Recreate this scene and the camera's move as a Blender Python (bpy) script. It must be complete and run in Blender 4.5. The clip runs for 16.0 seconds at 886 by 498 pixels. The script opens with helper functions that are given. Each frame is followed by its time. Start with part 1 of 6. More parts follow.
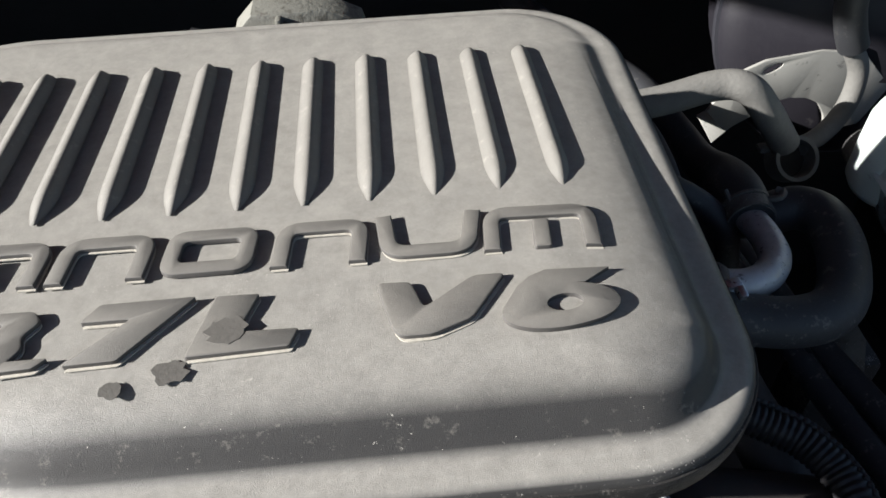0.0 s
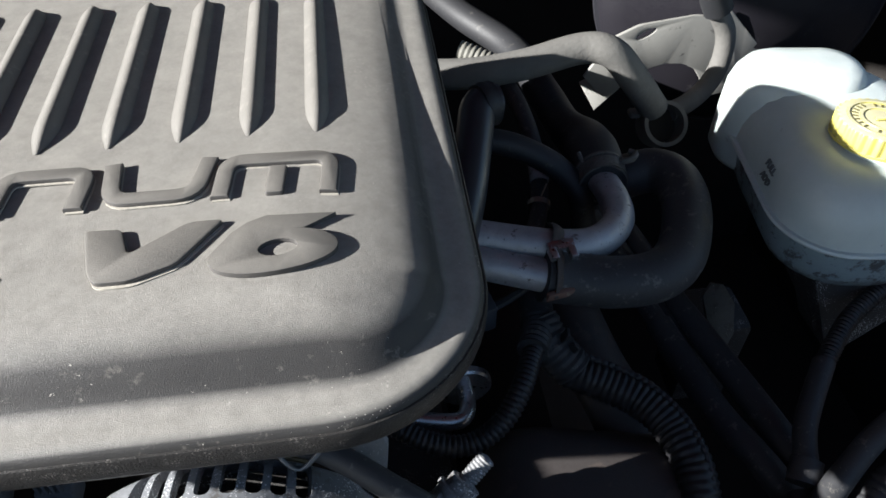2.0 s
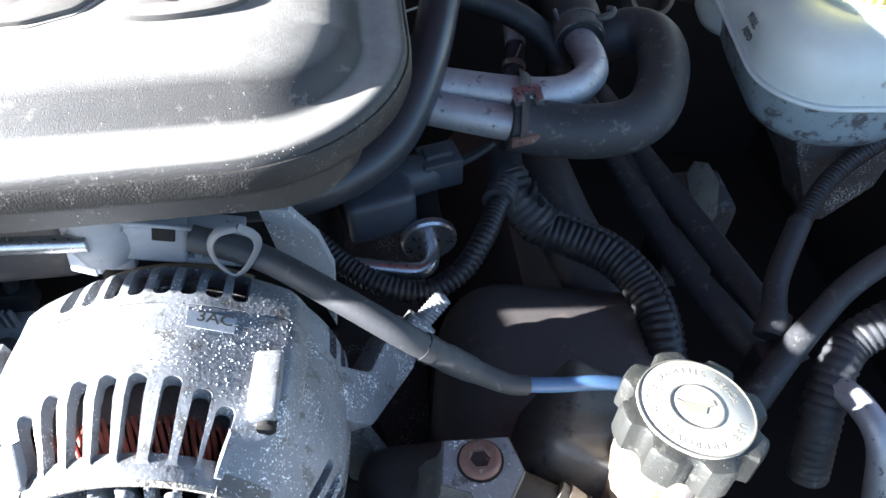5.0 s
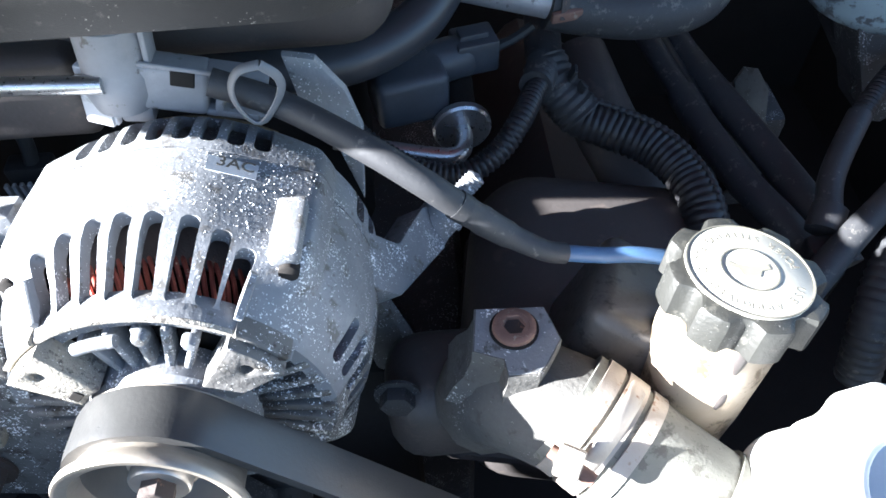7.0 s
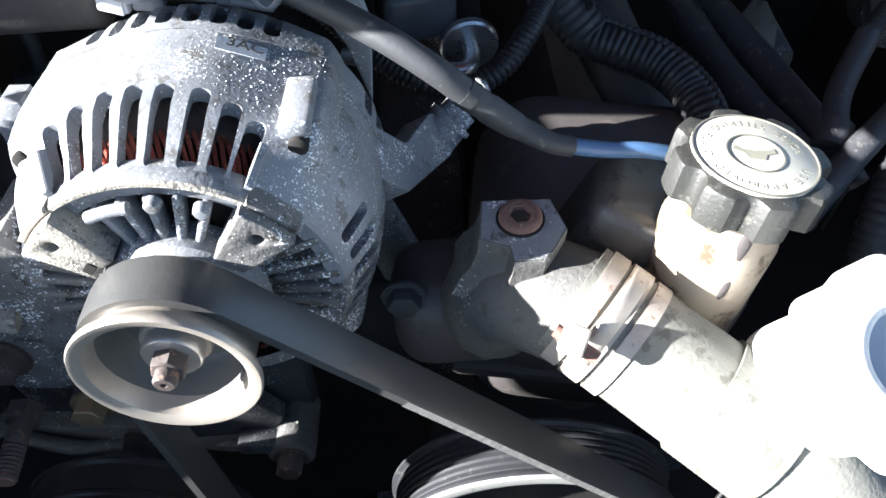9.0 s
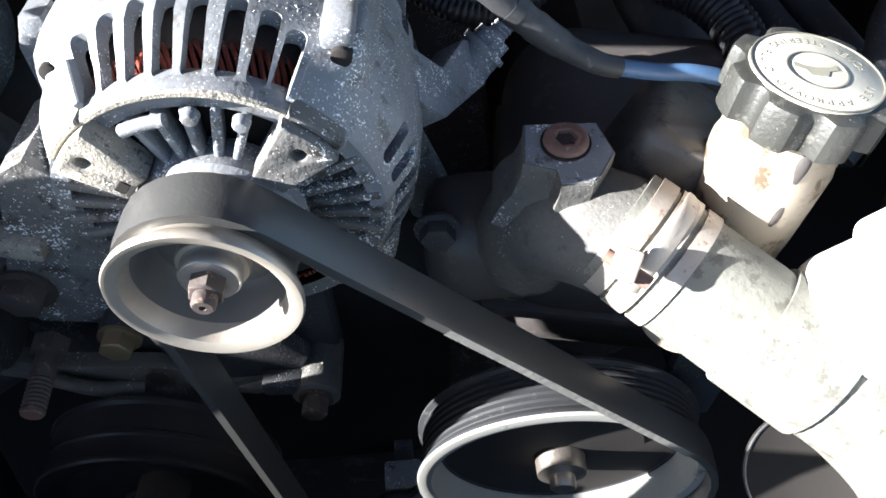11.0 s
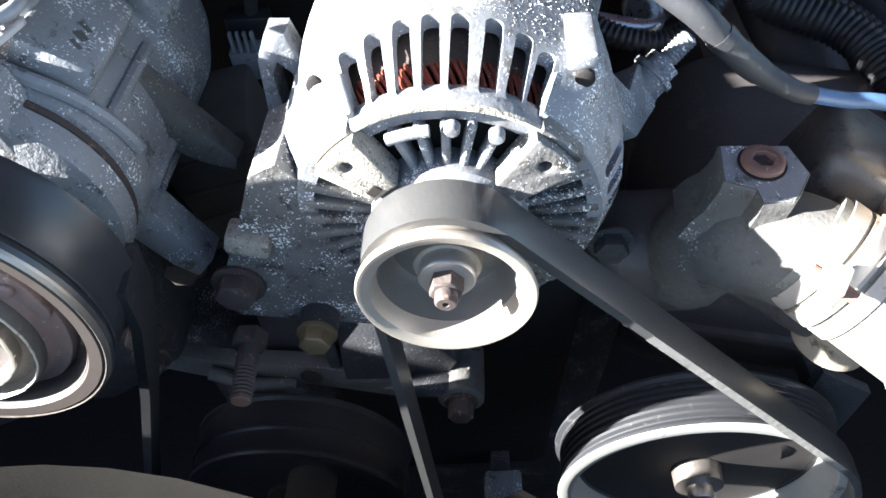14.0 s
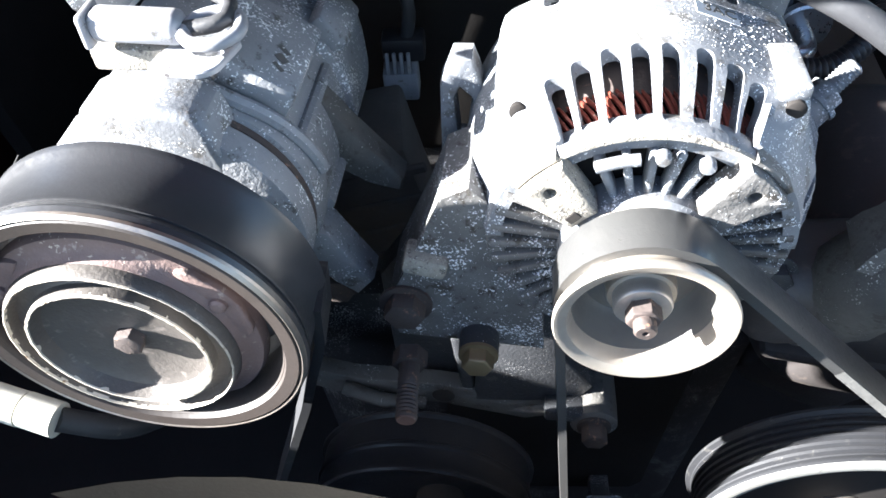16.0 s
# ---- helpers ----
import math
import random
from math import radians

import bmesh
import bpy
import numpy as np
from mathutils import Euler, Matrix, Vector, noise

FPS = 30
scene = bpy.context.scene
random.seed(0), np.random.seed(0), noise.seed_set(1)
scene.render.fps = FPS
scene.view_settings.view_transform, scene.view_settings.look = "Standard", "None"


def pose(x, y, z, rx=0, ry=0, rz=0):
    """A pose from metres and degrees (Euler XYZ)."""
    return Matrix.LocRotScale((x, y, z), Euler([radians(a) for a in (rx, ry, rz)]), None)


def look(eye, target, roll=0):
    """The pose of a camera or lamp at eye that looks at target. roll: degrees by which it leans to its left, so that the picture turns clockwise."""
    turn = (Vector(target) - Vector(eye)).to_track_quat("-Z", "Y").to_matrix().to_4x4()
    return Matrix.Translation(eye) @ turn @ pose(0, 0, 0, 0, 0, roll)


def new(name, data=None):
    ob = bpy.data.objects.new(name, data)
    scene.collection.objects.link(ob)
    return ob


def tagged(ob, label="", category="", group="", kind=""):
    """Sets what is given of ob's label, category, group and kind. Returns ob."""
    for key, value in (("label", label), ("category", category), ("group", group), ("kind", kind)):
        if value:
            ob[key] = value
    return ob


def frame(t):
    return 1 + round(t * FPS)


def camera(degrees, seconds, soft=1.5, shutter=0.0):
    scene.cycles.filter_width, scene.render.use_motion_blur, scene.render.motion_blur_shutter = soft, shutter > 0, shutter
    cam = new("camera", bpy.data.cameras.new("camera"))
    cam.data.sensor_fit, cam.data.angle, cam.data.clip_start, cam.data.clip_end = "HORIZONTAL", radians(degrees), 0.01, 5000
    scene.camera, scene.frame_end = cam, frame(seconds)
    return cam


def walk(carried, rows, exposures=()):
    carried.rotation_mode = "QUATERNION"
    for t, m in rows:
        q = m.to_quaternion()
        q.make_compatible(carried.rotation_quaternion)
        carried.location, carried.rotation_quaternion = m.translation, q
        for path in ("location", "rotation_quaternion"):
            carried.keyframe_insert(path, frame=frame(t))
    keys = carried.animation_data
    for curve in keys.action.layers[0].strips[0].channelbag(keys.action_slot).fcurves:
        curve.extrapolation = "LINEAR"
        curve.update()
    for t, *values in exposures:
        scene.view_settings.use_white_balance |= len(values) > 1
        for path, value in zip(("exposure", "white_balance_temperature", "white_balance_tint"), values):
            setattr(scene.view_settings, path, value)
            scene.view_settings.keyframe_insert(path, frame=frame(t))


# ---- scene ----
cam = camera(61.6, 16.0, soft=1.6)
PATH = [
    (0, (0.0563, 0.0265, 1.2485), (0.0852, 0.3863, 0.9025), -1.32),
    (0.5, (0.0781, 0.0224, 1.2467), (0.1149, 0.3781, 0.8973), -0.51),
    (1, (0.0977, 0.0204, 1.2424), (0.1396, 0.3747, 0.8922), -0.13),
    (1.5, (0.1180, 0.0146, 1.2362), (0.1649, 0.3666, 0.8842), 0.30),
    (2, (0.1309, 0.0159, 1.2338), (0.1818, 0.3650, 0.8794), 0.59),
    (2.5, (0.1430, 0.0171, 1.2286), (0.1971, 0.3646, 0.8732), 0.91),
    (3, (0.1601, 0.0117, 1.2292), (0.2180, 0.3569, 0.8720), 1.50),
    (3.5, (0.1707, 0.0043, 1.2262), (0.2318, 0.3477, 0.8680), 1.86),
    (4, (0.1603, -0.0138, 1.2213), (0.2175, 0.3281, 0.8610), 1.46),
    (4.5, (0.1574, -0.0205, 1.2073), (0.2062, 0.3139, 0.8388), 0.76),
    (5, (0.1544, -0.0212, 1.1902), (0.1931, 0.3028, 0.8114), -0.18),
    (7.5, (0.1504, -0.0468, 1.1481), (0.1650, 0.2553, 0.7500), -2.19),
    (8, (0.1505, -0.0541, 1.1450), (0.1627, 0.2447, 0.7443), -2.46),
    (8.5, (0.1503, -0.0598, 1.1394), (0.1605, 0.2368, 0.7369), -2.91),
    (9, (0.1466, -0.0669, 1.1343), (0.1598, 0.2258, 0.7291), -2.24),
    (11.5, (0.1215, -0.0734, 1.1171), (0.1345, 0.1983, 0.6976), -2.01),
    (12, (0.1104, -0.0759, 1.1195), (0.1204, 0.1963, 0.7003), -2.45),
    (12.5, (0.0983, -0.0762, 1.1222), (0.1046, 0.1982, 0.7043), -2.69),
    (13, (0.0842, -0.0772, 1.1267), (0.0858, 0.2014, 0.7115), -2.76),
    (13.5, (0.0711, -0.0802, 1.1313), (0.0695, 0.2027, 0.7191), -2.83),
    (14, (0.0615, -0.0826, 1.1321), (0.0587, 0.2033, 0.7219), -2.74),
    (14.5, (0.0433, -0.0831, 1.1343), (0.0311, 0.2047, 0.7256), -4.16),
    (15, (0.0298, -0.0837, 1.1379), (0.0083, 0.2058, 0.7308), -5.37),
    (15.5, (0.0176, -0.0829, 1.1391), (-0.0093, 0.2088, 0.7339), -5.48),
    (16, (0.0084, -0.0799, 1.1374), (-0.0221, 0.2137, 0.7338), -5.45),
]
EXPOSURES = [
    (0.0, 1.58, 6150, 10), (1.5, 1.58, 6100, 10), (2.0, 1.70, 6050, 10), (2.5, 2.02, 5980, 10), (3.5, 3.04, 5840, 10), (4.5, 3.42, 5740, 10),
    (7.5, 3.53, 5770, 10), (8.5, 3.20, 5830, 10), (9.0, 3.05, 5880, 10), (11.5, 2.87, 6000, 10), (13.0, 3.28, 6000, 10), (14.5, 3.58, 5990, 10), (16.0, 3.62, 5980, 10),
]
walk(cam, [(t, look(eye, target, roll)) for t, eye, target, roll in PATH], EXPOSURES)

# ---- light: low sun from the vehicle's right side, clear sky ----
SUN_AZ, SUN_EL = 6.5, 22.2
world = bpy.data.worlds.new("sky")
scene.world = world
world.use_nodes = True
wn = world.node_tree.nodes
sky = wn.new("ShaderNodeTexSky")
sky.sky_type, sky.sun_disc = "NISHITA", False
sky.sun_elevation, sky.sun_rotation = radians(SUN_EL), radians(270 - SUN_AZ)
world.node_tree.links.new(sky.outputs[0], wn["Background"].inputs[0])
wn["Background"].inputs[1].default_value = 0.044
sun = new("sun", bpy.data.lights.new("sun", "SUN"))
sun.data.energy, sun.data.angle, sun.data.color = 5.0, radians(0.6), (1.0, 0.95, 0.87)
to_sun = Vector((-math.cos(radians(SUN_AZ)) * math.cos(radians(SUN_EL)), -math.sin(radians(SUN_AZ)) * math.cos(radians(SUN_EL)), math.sin(radians(SUN_EL))))
sun.rotation_mode = "QUATERNION"
sun.rotation_quaternion = to_sun.to_track_quat("Z", "Y")

# ---- materials ----
def material(name, base, rough=0.6, metal=0.0, second=None, wear=None, wear_at=0.62, patch=25.0, grain=420.0, bump=0.15, bump_scale=600.0, rough_var=0.12, specks=None, speck_scale=700.0, speck_at=0.66, speck_patch=35.0, spec=0.5, coat=0.0, sss=0.0, dust=None):
    """Base colour varied at two scales, worn patches, specks, and fine relief."""
    m = bpy.data.materials.new(name)
    m.use_nodes = True
    nt = m.node_tree
    n, link = nt.nodes, nt.links.new
    bsdf = n["Principled BSDF"]
    where = n.new("ShaderNodeTexCoord").outputs["Object"]

    def noise_of(scale, detail=4.0, roughness=0.6):
        t = n.new("ShaderNodeTexNoise")
        t.inputs["Scale"].default_value, t.inputs["Detail"].default_value, t.inputs["Roughness"].default_value = scale, detail, roughness
        link(where, t.inputs["Vector"])
        return t.outputs["Fac"]

    def ramp(fac, a, b):
        r = n.new("ShaderNodeMapRange")
        r.inputs["From Min"].default_value, r.inputs["From Max"].default_value = a, b
        link(fac, r.inputs["Value"])
        return r.outputs["Result"]

    def mixed(fac, a, b):
        x = n.new("ShaderNodeMix")
        x.data_type = "RGBA"
        link(fac, x.inputs["Factor"])
        for sock, v in ((x.inputs[6], a), (x.inputs[7], b)):
            if isinstance(v, tuple):
                sock.default_value = (*v, 1)
            else:
                link(v, sock)
        return x.outputs[2]

    second = second or tuple(c * 0.6 for c in base)
    big, fine = noise_of(patch), noise_of(grain)
    col = mixed(ramp(big, 0.35, 0.68), base, second)
    col = mixed(ramp(fine, 0.3, 0.75), col, tuple(0.5 * (a + b) for a, b in zip(base, second)))
    if wear:
        both = n.new("ShaderNodeMath")
        both.operation = "ADD"
        link(noise_of(patch * 2.3, 6.0, 0.7), both.inputs[0])
        link(ramp(fine, 0.0, 5.0), both.inputs[1])
        col = mixed(ramp(both.outputs[0], wear_at, wear_at + 0.07), col, wear)
    if specks:
        # grains of oxide or grit, dense in patches and sparse between them
        both = n.new("ShaderNodeMath")
        both.operation = "ADD"
        link(noise_of(speck_scale, 3.0, 0.6), both.inputs[0])
        rare = n.new("ShaderNodeMapRange")
        rare.inputs["From Min"].default_value, rare.inputs["From Max"].default_value = 0.46, 0.66
        rare.inputs["To Min"].default_value, rare.inputs["To Max"].default_value = -0.06, 0.07
        link(noise_of(speck_patch, 3.0, 0.55), rare.inputs["Value"])
        link(rare.outputs["Result"], both.inputs[1])
        col = mixed(ramp(both.outputs[0], speck_at, speck_at + 0.02), col, specks)
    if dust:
        # paler where faces turn up: road dust, with shade on slopes put into colour
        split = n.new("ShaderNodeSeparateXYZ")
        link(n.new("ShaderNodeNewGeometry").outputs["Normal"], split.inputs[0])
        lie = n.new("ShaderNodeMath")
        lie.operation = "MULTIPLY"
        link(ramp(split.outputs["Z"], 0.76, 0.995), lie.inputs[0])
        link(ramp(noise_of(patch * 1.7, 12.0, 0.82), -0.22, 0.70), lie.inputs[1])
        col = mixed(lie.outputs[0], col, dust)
    link(col, bsdf.inputs["Base Color"])
    r = n.new("ShaderNodeMapRange")
    r.inputs["To Min"].default_value, r.inputs["To Max"].default_value = max(0.03, rough - rough_var), min(1, rough + rough_var)
    link(fine, r.inputs["Value"])
    link(r.outputs["Result"], bsdf.inputs["Roughness"])
    bsdf.inputs["Metallic"].default_value = metal
    bsdf.inputs["Specular IOR Level"].default_value = spec
    bsdf.inputs["Coat Weight"].default_value = coat
    if sss:
        bsdf.inputs["Subsurface Weight"].default_value = sss
        bsdf.inputs["Subsurface Radius"].default_value = (0.012, 0.012, 0.010)
    if bump:
        b = n.new("ShaderNodeBump")
        b.inputs["Strength"].default_value, b.inputs["Distance"].default_value = bump, 0.0006
        link(noise_of(bump_scale, 3.0), b.inputs["Height"])
        link(b.outputs["Normal"], bsdf.inputs["Normal"])
    return m


# dark slopes of the cover are partly shade, put in by the facing-up mask
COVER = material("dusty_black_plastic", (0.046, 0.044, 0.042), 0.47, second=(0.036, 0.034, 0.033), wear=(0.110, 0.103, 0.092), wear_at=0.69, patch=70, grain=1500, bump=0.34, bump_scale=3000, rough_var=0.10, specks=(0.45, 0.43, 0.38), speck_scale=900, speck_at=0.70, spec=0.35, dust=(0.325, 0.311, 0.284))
RIB = material("dusty_black_rib", (0.175, 0.167, 0.152), 0.6, second=(0.145, 0.138, 0.126), wear=(0.21, 0.20, 0.18), wear_at=0.68, patch=90, grain=1500, bump=0.4, bump_scale=2200)
FAN = material("brown_dusted_fan", (0.014, 0.0125, 0.010), 0.7, second=(0.019, 0.017, 0.014), bump=0.2, spec=0.25)
SYMBOL = material("olive_print", (0.30, 0.285, 0.225), 0.6, bump=0.0)
GRIME = material("oily_grime", (0.050, 0.052, 0.057), 0.5, 0.1, second=(0.034, 0.035, 0.038), wear=(0.085, 0.083, 0.082), wear_at=0.70, patch=40, bump=0.5, specks=(0.4, 0.4, 0.4), speck_scale=1400, speck_at=0.66, spec=0.4)
CUP = material("shaded_steel_cup", (0.150, 0.145, 0.135), 0.5, 0.2, second=(0.115, 0.110, 0.104), patch=60, bump=0.1)
EDGE = material("black_edge_strip", (0.030, 0.028, 0.027), 0.5, second=(0.022, 0.021, 0.020), patch=60, bump=0.5, bump_scale=1500, specks=(0.14, 0.13, 0.12), speck_scale=1800, speck_at=0.64, speck_patch=200, spec=0.3)
SOLENOID = material("blue_grey_plastic", (0.060, 0.066, 0.078), 0.45, second=(0.042, 0.046, 0.055), patch=50, bump=0.2)
DUST = material("caked_dust", (0.46, 0.43, 0.37), 0.9, second=(0.36, 0.335, 0.285), patch=150, bump=0.4)
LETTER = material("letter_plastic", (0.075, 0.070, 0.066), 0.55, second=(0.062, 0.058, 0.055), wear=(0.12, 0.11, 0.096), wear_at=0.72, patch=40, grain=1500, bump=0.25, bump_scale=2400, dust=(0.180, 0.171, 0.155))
STAIN = material("oil_stain", (0.085, 0.080, 0.074), 0.4, second=(0.13, 0.124, 0.113), bump=0.3)
ALU = material("cast_aluminium", (0.245, 0.253, 0.268), 0.6, 0.2, second=(0.142, 0.149, 0.162), wear=(0.12, 0.115, 0.11), wear_at=0.655, patch=45, grain=500, bump=0.4, bump_scale=480, specks=(0.78, 0.79, 0.80), speck_scale=1050, speck_at=0.62, speck_patch=60)
ALU_DIRTY_SHADE = material("dirty_shaded_aluminium", (0.17, 0.165, 0.16), 0.65, 0.2, second=(0.09, 0.085, 0.08), wear=(0.055, 0.048, 0.04), wear_at=0.66, patch=50, grain=450, bump=0.8, bump_scale=420, specks=(0.8, 0.8, 0.8), speck_scale=900, speck_at=0.60, speck_patch=70)
CAST = material("grey_casting", (0.27, 0.275, 0.285), 0.6, 0.15, second=(0.19, 0.195, 0.205), wear=(0.10, 0.095, 0.09), wear_at=0.68, patch=40, grain=420, bump=0.9, bump_scale=420, specks=(0.85, 0.85, 0.85), speck_scale=850, speck_at=0.61, speck_patch=50)
CAST_DIRTY = material("brown_dusted_casting", (0.128, 0.122, 0.112), 0.7, 0.1, second=(0.072, 0.069, 0.064), wear=(0.075, 0.068, 0.06), wear_at=0.66, patch=45, grain=450, bump=0.8, bump_scale=420, specks=(0.55, 0.53, 0.5), speck_scale=1000, speck_at=0.68, speck_patch=60)
BROWN = material("brown_dusty_plastic", (0.10, 0.084, 0.074), 0.8, second=(0.07, 0.06, 0.053), patch=40, bump=0.3)
OXIDE = material("white_oxide", (0.62, 0.63, 0.645), 0.5, second=(0.50, 0.51, 0.525), patch=200, bump=0.2)
CLAMP = material("pale_clamp_steel", (0.42, 0.38, 0.335), 0.5, 0.25, second=(0.32, 0.275, 0.235), wear=(0.22, 0.13, 0.085), wear_at=0.69, patch=45, bump=0.3)
SAND = material("sandy_oxide", (0.34, 0.31, 0.26), 0.8, 0.0, second=(0.20, 0.18, 0.15), wear=(0.10, 0.09, 0.08), wear_at=0.66, patch=150, grain=900, bump=1.0, bump_scale=900, specks=(0.7, 0.68, 0.62), speck_scale=1100, speck_at=0.60)
ALU_SMOOTH = material("machined_aluminium", (0.55, 0.54, 0.52), 0.4, 0.8, second=(0.40, 0.39, 0.38), patch=60, grain=700, bump=0.2)
CUP_RIM = material("polished_worn_rim", (0.36, 0.325, 0.28), 0.42, 0.4, second=(0.29, 0.255, 0.215), wear=(0.30, 0.22, 0.17), wear_at=0.74, patch=60, bump=0.12)
STEEL = material("worn_steel", (0.40, 0.36, 0.32), 0.38, 0.85, second=(0.28, 0.24, 0.21), wear=(0.24, 0.12, 0.07), wear_at=0.74, patch=60, bump=0.2)
ZINC = material("zinc_plated", (0.55, 0.55, 0.56), 0.3, 0.9, second=(0.40, 0.40, 0.41), wear=(0.28, 0.16, 0.1), wear_at=0.78, patch=70, bump=0.15)
PIPE = material("oxidised_pipe", (0.50, 0.50, 0.52), 0.5, 0.5, second=(0.33, 0.33, 0.35), wear=(0.13, 0.12, 0.12), wear_at=0.69, patch=70, grain=350, bump=0.4, bump_scale=350)
RUST = material("rusty_steel", (0.22, 0.125, 0.095), 0.75, 0.2, second=(0.13, 0.075, 0.06), wear=(0.27, 0.22, 0.18), wear_at=0.68, patch=90, bump=0.5)
RUST_DARK = material("dark_rusty_steel", (0.066, 0.056, 0.052), 0.75, 0.2, second=(0.06, 0.042, 0.036), wear=(0.2, 0.12, 0.08), wear_at=0.70, patch=80, bump=0.5)
CLUTCH = material("clutch_plate", (0.205, 0.140, 0.122), 0.6, 0.05, second=(0.135, 0.092, 0.082), wear=(0.34, 0.28, 0.24), wear_at=0.70, patch=55, bump=0.5, specks=(0.5, 0.42, 0.33), speck_at=0.68)
CLUTCH_DARK = material("worn_clutch_hub", (0.108, 0.096, 0.086), 0.5, 0.25, second=(0.078, 0.069, 0.062), wear=(0.16, 0.14, 0.125), wear_at=0.70, patch=60, bump=0.4)
BRASS = material("yellow_zinc", (0.27, 0.205, 0.115), 0.45, 0.5, second=(0.18, 0.135, 0.08), bump=0.2)
COPPER = material("copper_winding", (0.33, 0.085, 0.055), 0.38, 0.4, second=(0.20, 0.05, 0.04), wear=(0.5, 0.38, 0.3), wear_at=0.72, patch=200, bump=0.1)
RUBBER = material("black_rubber", (0.021, 0.022, 0.025), 0.55, second=(0.022, 0.022, 0.024), wear=(0.06, 0.058, 0.055), wear_at=0.70, patch=50, grain=600, bump=0.2)
RUBBER_DUSTY = material("dusty_rubber", (0.038, 0.039, 0.042), 0.6, second=(0.028, 0.028, 0.031), wear=(0.11, 0.105, 0.095), wear_at=0.68, patch=45, grain=500, bump=0.25)
GLOSSY = material("glossy_black_hose", (0.030, 0.032, 0.038), 0.36, second=(0.040, 0.042, 0.048), patch=40, bump=0.08, rough_var=0.08)
PLASTIC = material("black_plastic", (0.018, 0.018, 0.021), 0.38, second=(0.028, 0.027, 0.028), patch=60, bump=0.15, spec=0.35)
PLASTIC_GREY = material("grey_plastic", (0.30, 0.30, 0.315), 0.5, second=(0.21, 0.21, 0.22), wear=(0.13, 0.12, 0.11), wear_at=0.70, patch=60, bump=0.15)
INNER_BROWN = material("shaded_brown_steel", (0.034, 0.026, 0.022), 0.6, second=(0.025, 0.019, 0.016), patch=50, bump=0.15)
BARE = material("bare_bright_metal", (0.66, 0.61, 0.52), 0.4, 0.3, second=(0.50, 0.44, 0.36), wear=(0.25, 0.17, 0.11), wear_at=0.70, patch=160, bump=0.3)
BLACK_PAINT = material("worn_black_paint", (0.030, 0.031, 0.034), 0.34, second=(0.022, 0.023, 0.026), patch=30, bump=0.08)
CLIP = material("dusty_clip_plastic", (0.17, 0.175, 0.185), 0.5, second=(0.13, 0.135, 0.145), patch=60, bump=0.15)
FOAM = material("grey_foam_sleeve", (0.145, 0.141, 0.130), 0.85, second=(0.105, 0.101, 0.094), patch=60, grain=300, bump=0.8, bump_scale=260)
BELT = material("belt_rubber", (0.060, 0.059, 0.057), 0.33, second=(0.046, 0.046, 0.046), patch=30, bump=0.15)
WIRE_BLUE = material("blue_wire", (0.075, 0.150, 0.285), 0.45, second=(0.06, 0.115, 0.22), bump=0.1)
WHITE = material("white_reservoir_plastic", (0.60, 0.65, 0.63), 0.35, second=(0.47, 0.53, 0.52), wear=(0.30, 0.31, 0.30), wear_at=0.76, patch=25, grain=220, bump=0.1, sss=0.25)
WHITE_DIRTY = material("stained_reservoir_plastic", (0.30, 0.37, 0.40), 0.4, second=(0.22, 0.28, 0.31), wear=(0.08, 0.085, 0.09), wear_at=0.62, patch=40, grain=220, bump=0.15, sss=0.2)
# the cap's pale top is sun glare put into the colour
YELLOW = material("yellow_cap", (0.56, 0.50, 0.12), 0.45, second=(0.48, 0.42, 0.10), bump=0.1, dust=(0.64, 0.61, 0.42))
CAP = material("black_cap", (0.034, 0.034, 0.030), 0.5, second=(0.024, 0.024, 0.022), wear=(0.075, 0.072, 0.062), wear_at=0.70, patch=50, bump=0.4, specks=(0.3, 0.3, 0.28), speck_scale=1300, speck_at=0.71)
CAP_WHITE = material("pale_disc", (0.55, 0.53, 0.455), 0.5, second=(0.42, 0.40, 0.34), patch=60, bump=0.1)
INK = material("dark_print", (0.10, 0.095, 0.085), 0.6, bump=0.0)
INK_FADED = material("faded_print", (0.16, 0.17, 0.17), 0.6, bump=0.0)
INK_OLIVE = material("olive_print", (0.16, 0.145, 0.05), 0.6, bump=0.0)
INK_PALE = material("worn_print", (0.20, 0.19, 0.155), 0.6, bump=0.0)
NECK = material("oily_neck", (0.36, 0.31, 0.25), 0.42, second=(0.25, 0.20, 0.14), wear=(0.10, 0.075, 0.050), wear_at=0.64, patch=20, grain=200, bump=0.25)
# red paint with its shade put into the base colour
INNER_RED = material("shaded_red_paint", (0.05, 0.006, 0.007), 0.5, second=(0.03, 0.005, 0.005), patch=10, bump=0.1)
LABEL = material("paper_label", (0.50, 0.51, 0.53), 0.5, second=(0.42, 0.43, 0.45), wear=(0.25, 0.25, 0.25), wear_at=0.70, bump=0.1)
PALE_HOSE = material("pale_dusty_hose", (0.190, 0.186, 0.163), 0.7, second=(0.128, 0.126, 0.107), wear=(0.10, 0.095, 0.080), wear_at=0.65, patch=60, grain=400, bump=0.6, bump_scale=400, specks=(0.10, 0.09, 0.08), speck_scale=500, speck_at=0.66)
PALE_PLASTIC = material("pale_plastic", (0.66, 0.66, 0.64), 0.45, second=(0.56, 0.56, 0.54), patch=40, bump=0.1)
GREY_BLUE = material("grey_disc", (0.36, 0.40, 0.46), 0.5, second=(0.30, 0.34, 0.40), bump=0.1)
PUMP = material("grimy_pump_body", (0.085, 0.078, 0.072), 0.42, second=(0.045, 0.042, 0.041), wear=(0.030, 0.028, 0.028), wear_at=0.66, patch=40, bump=0.25, spec=0.5)
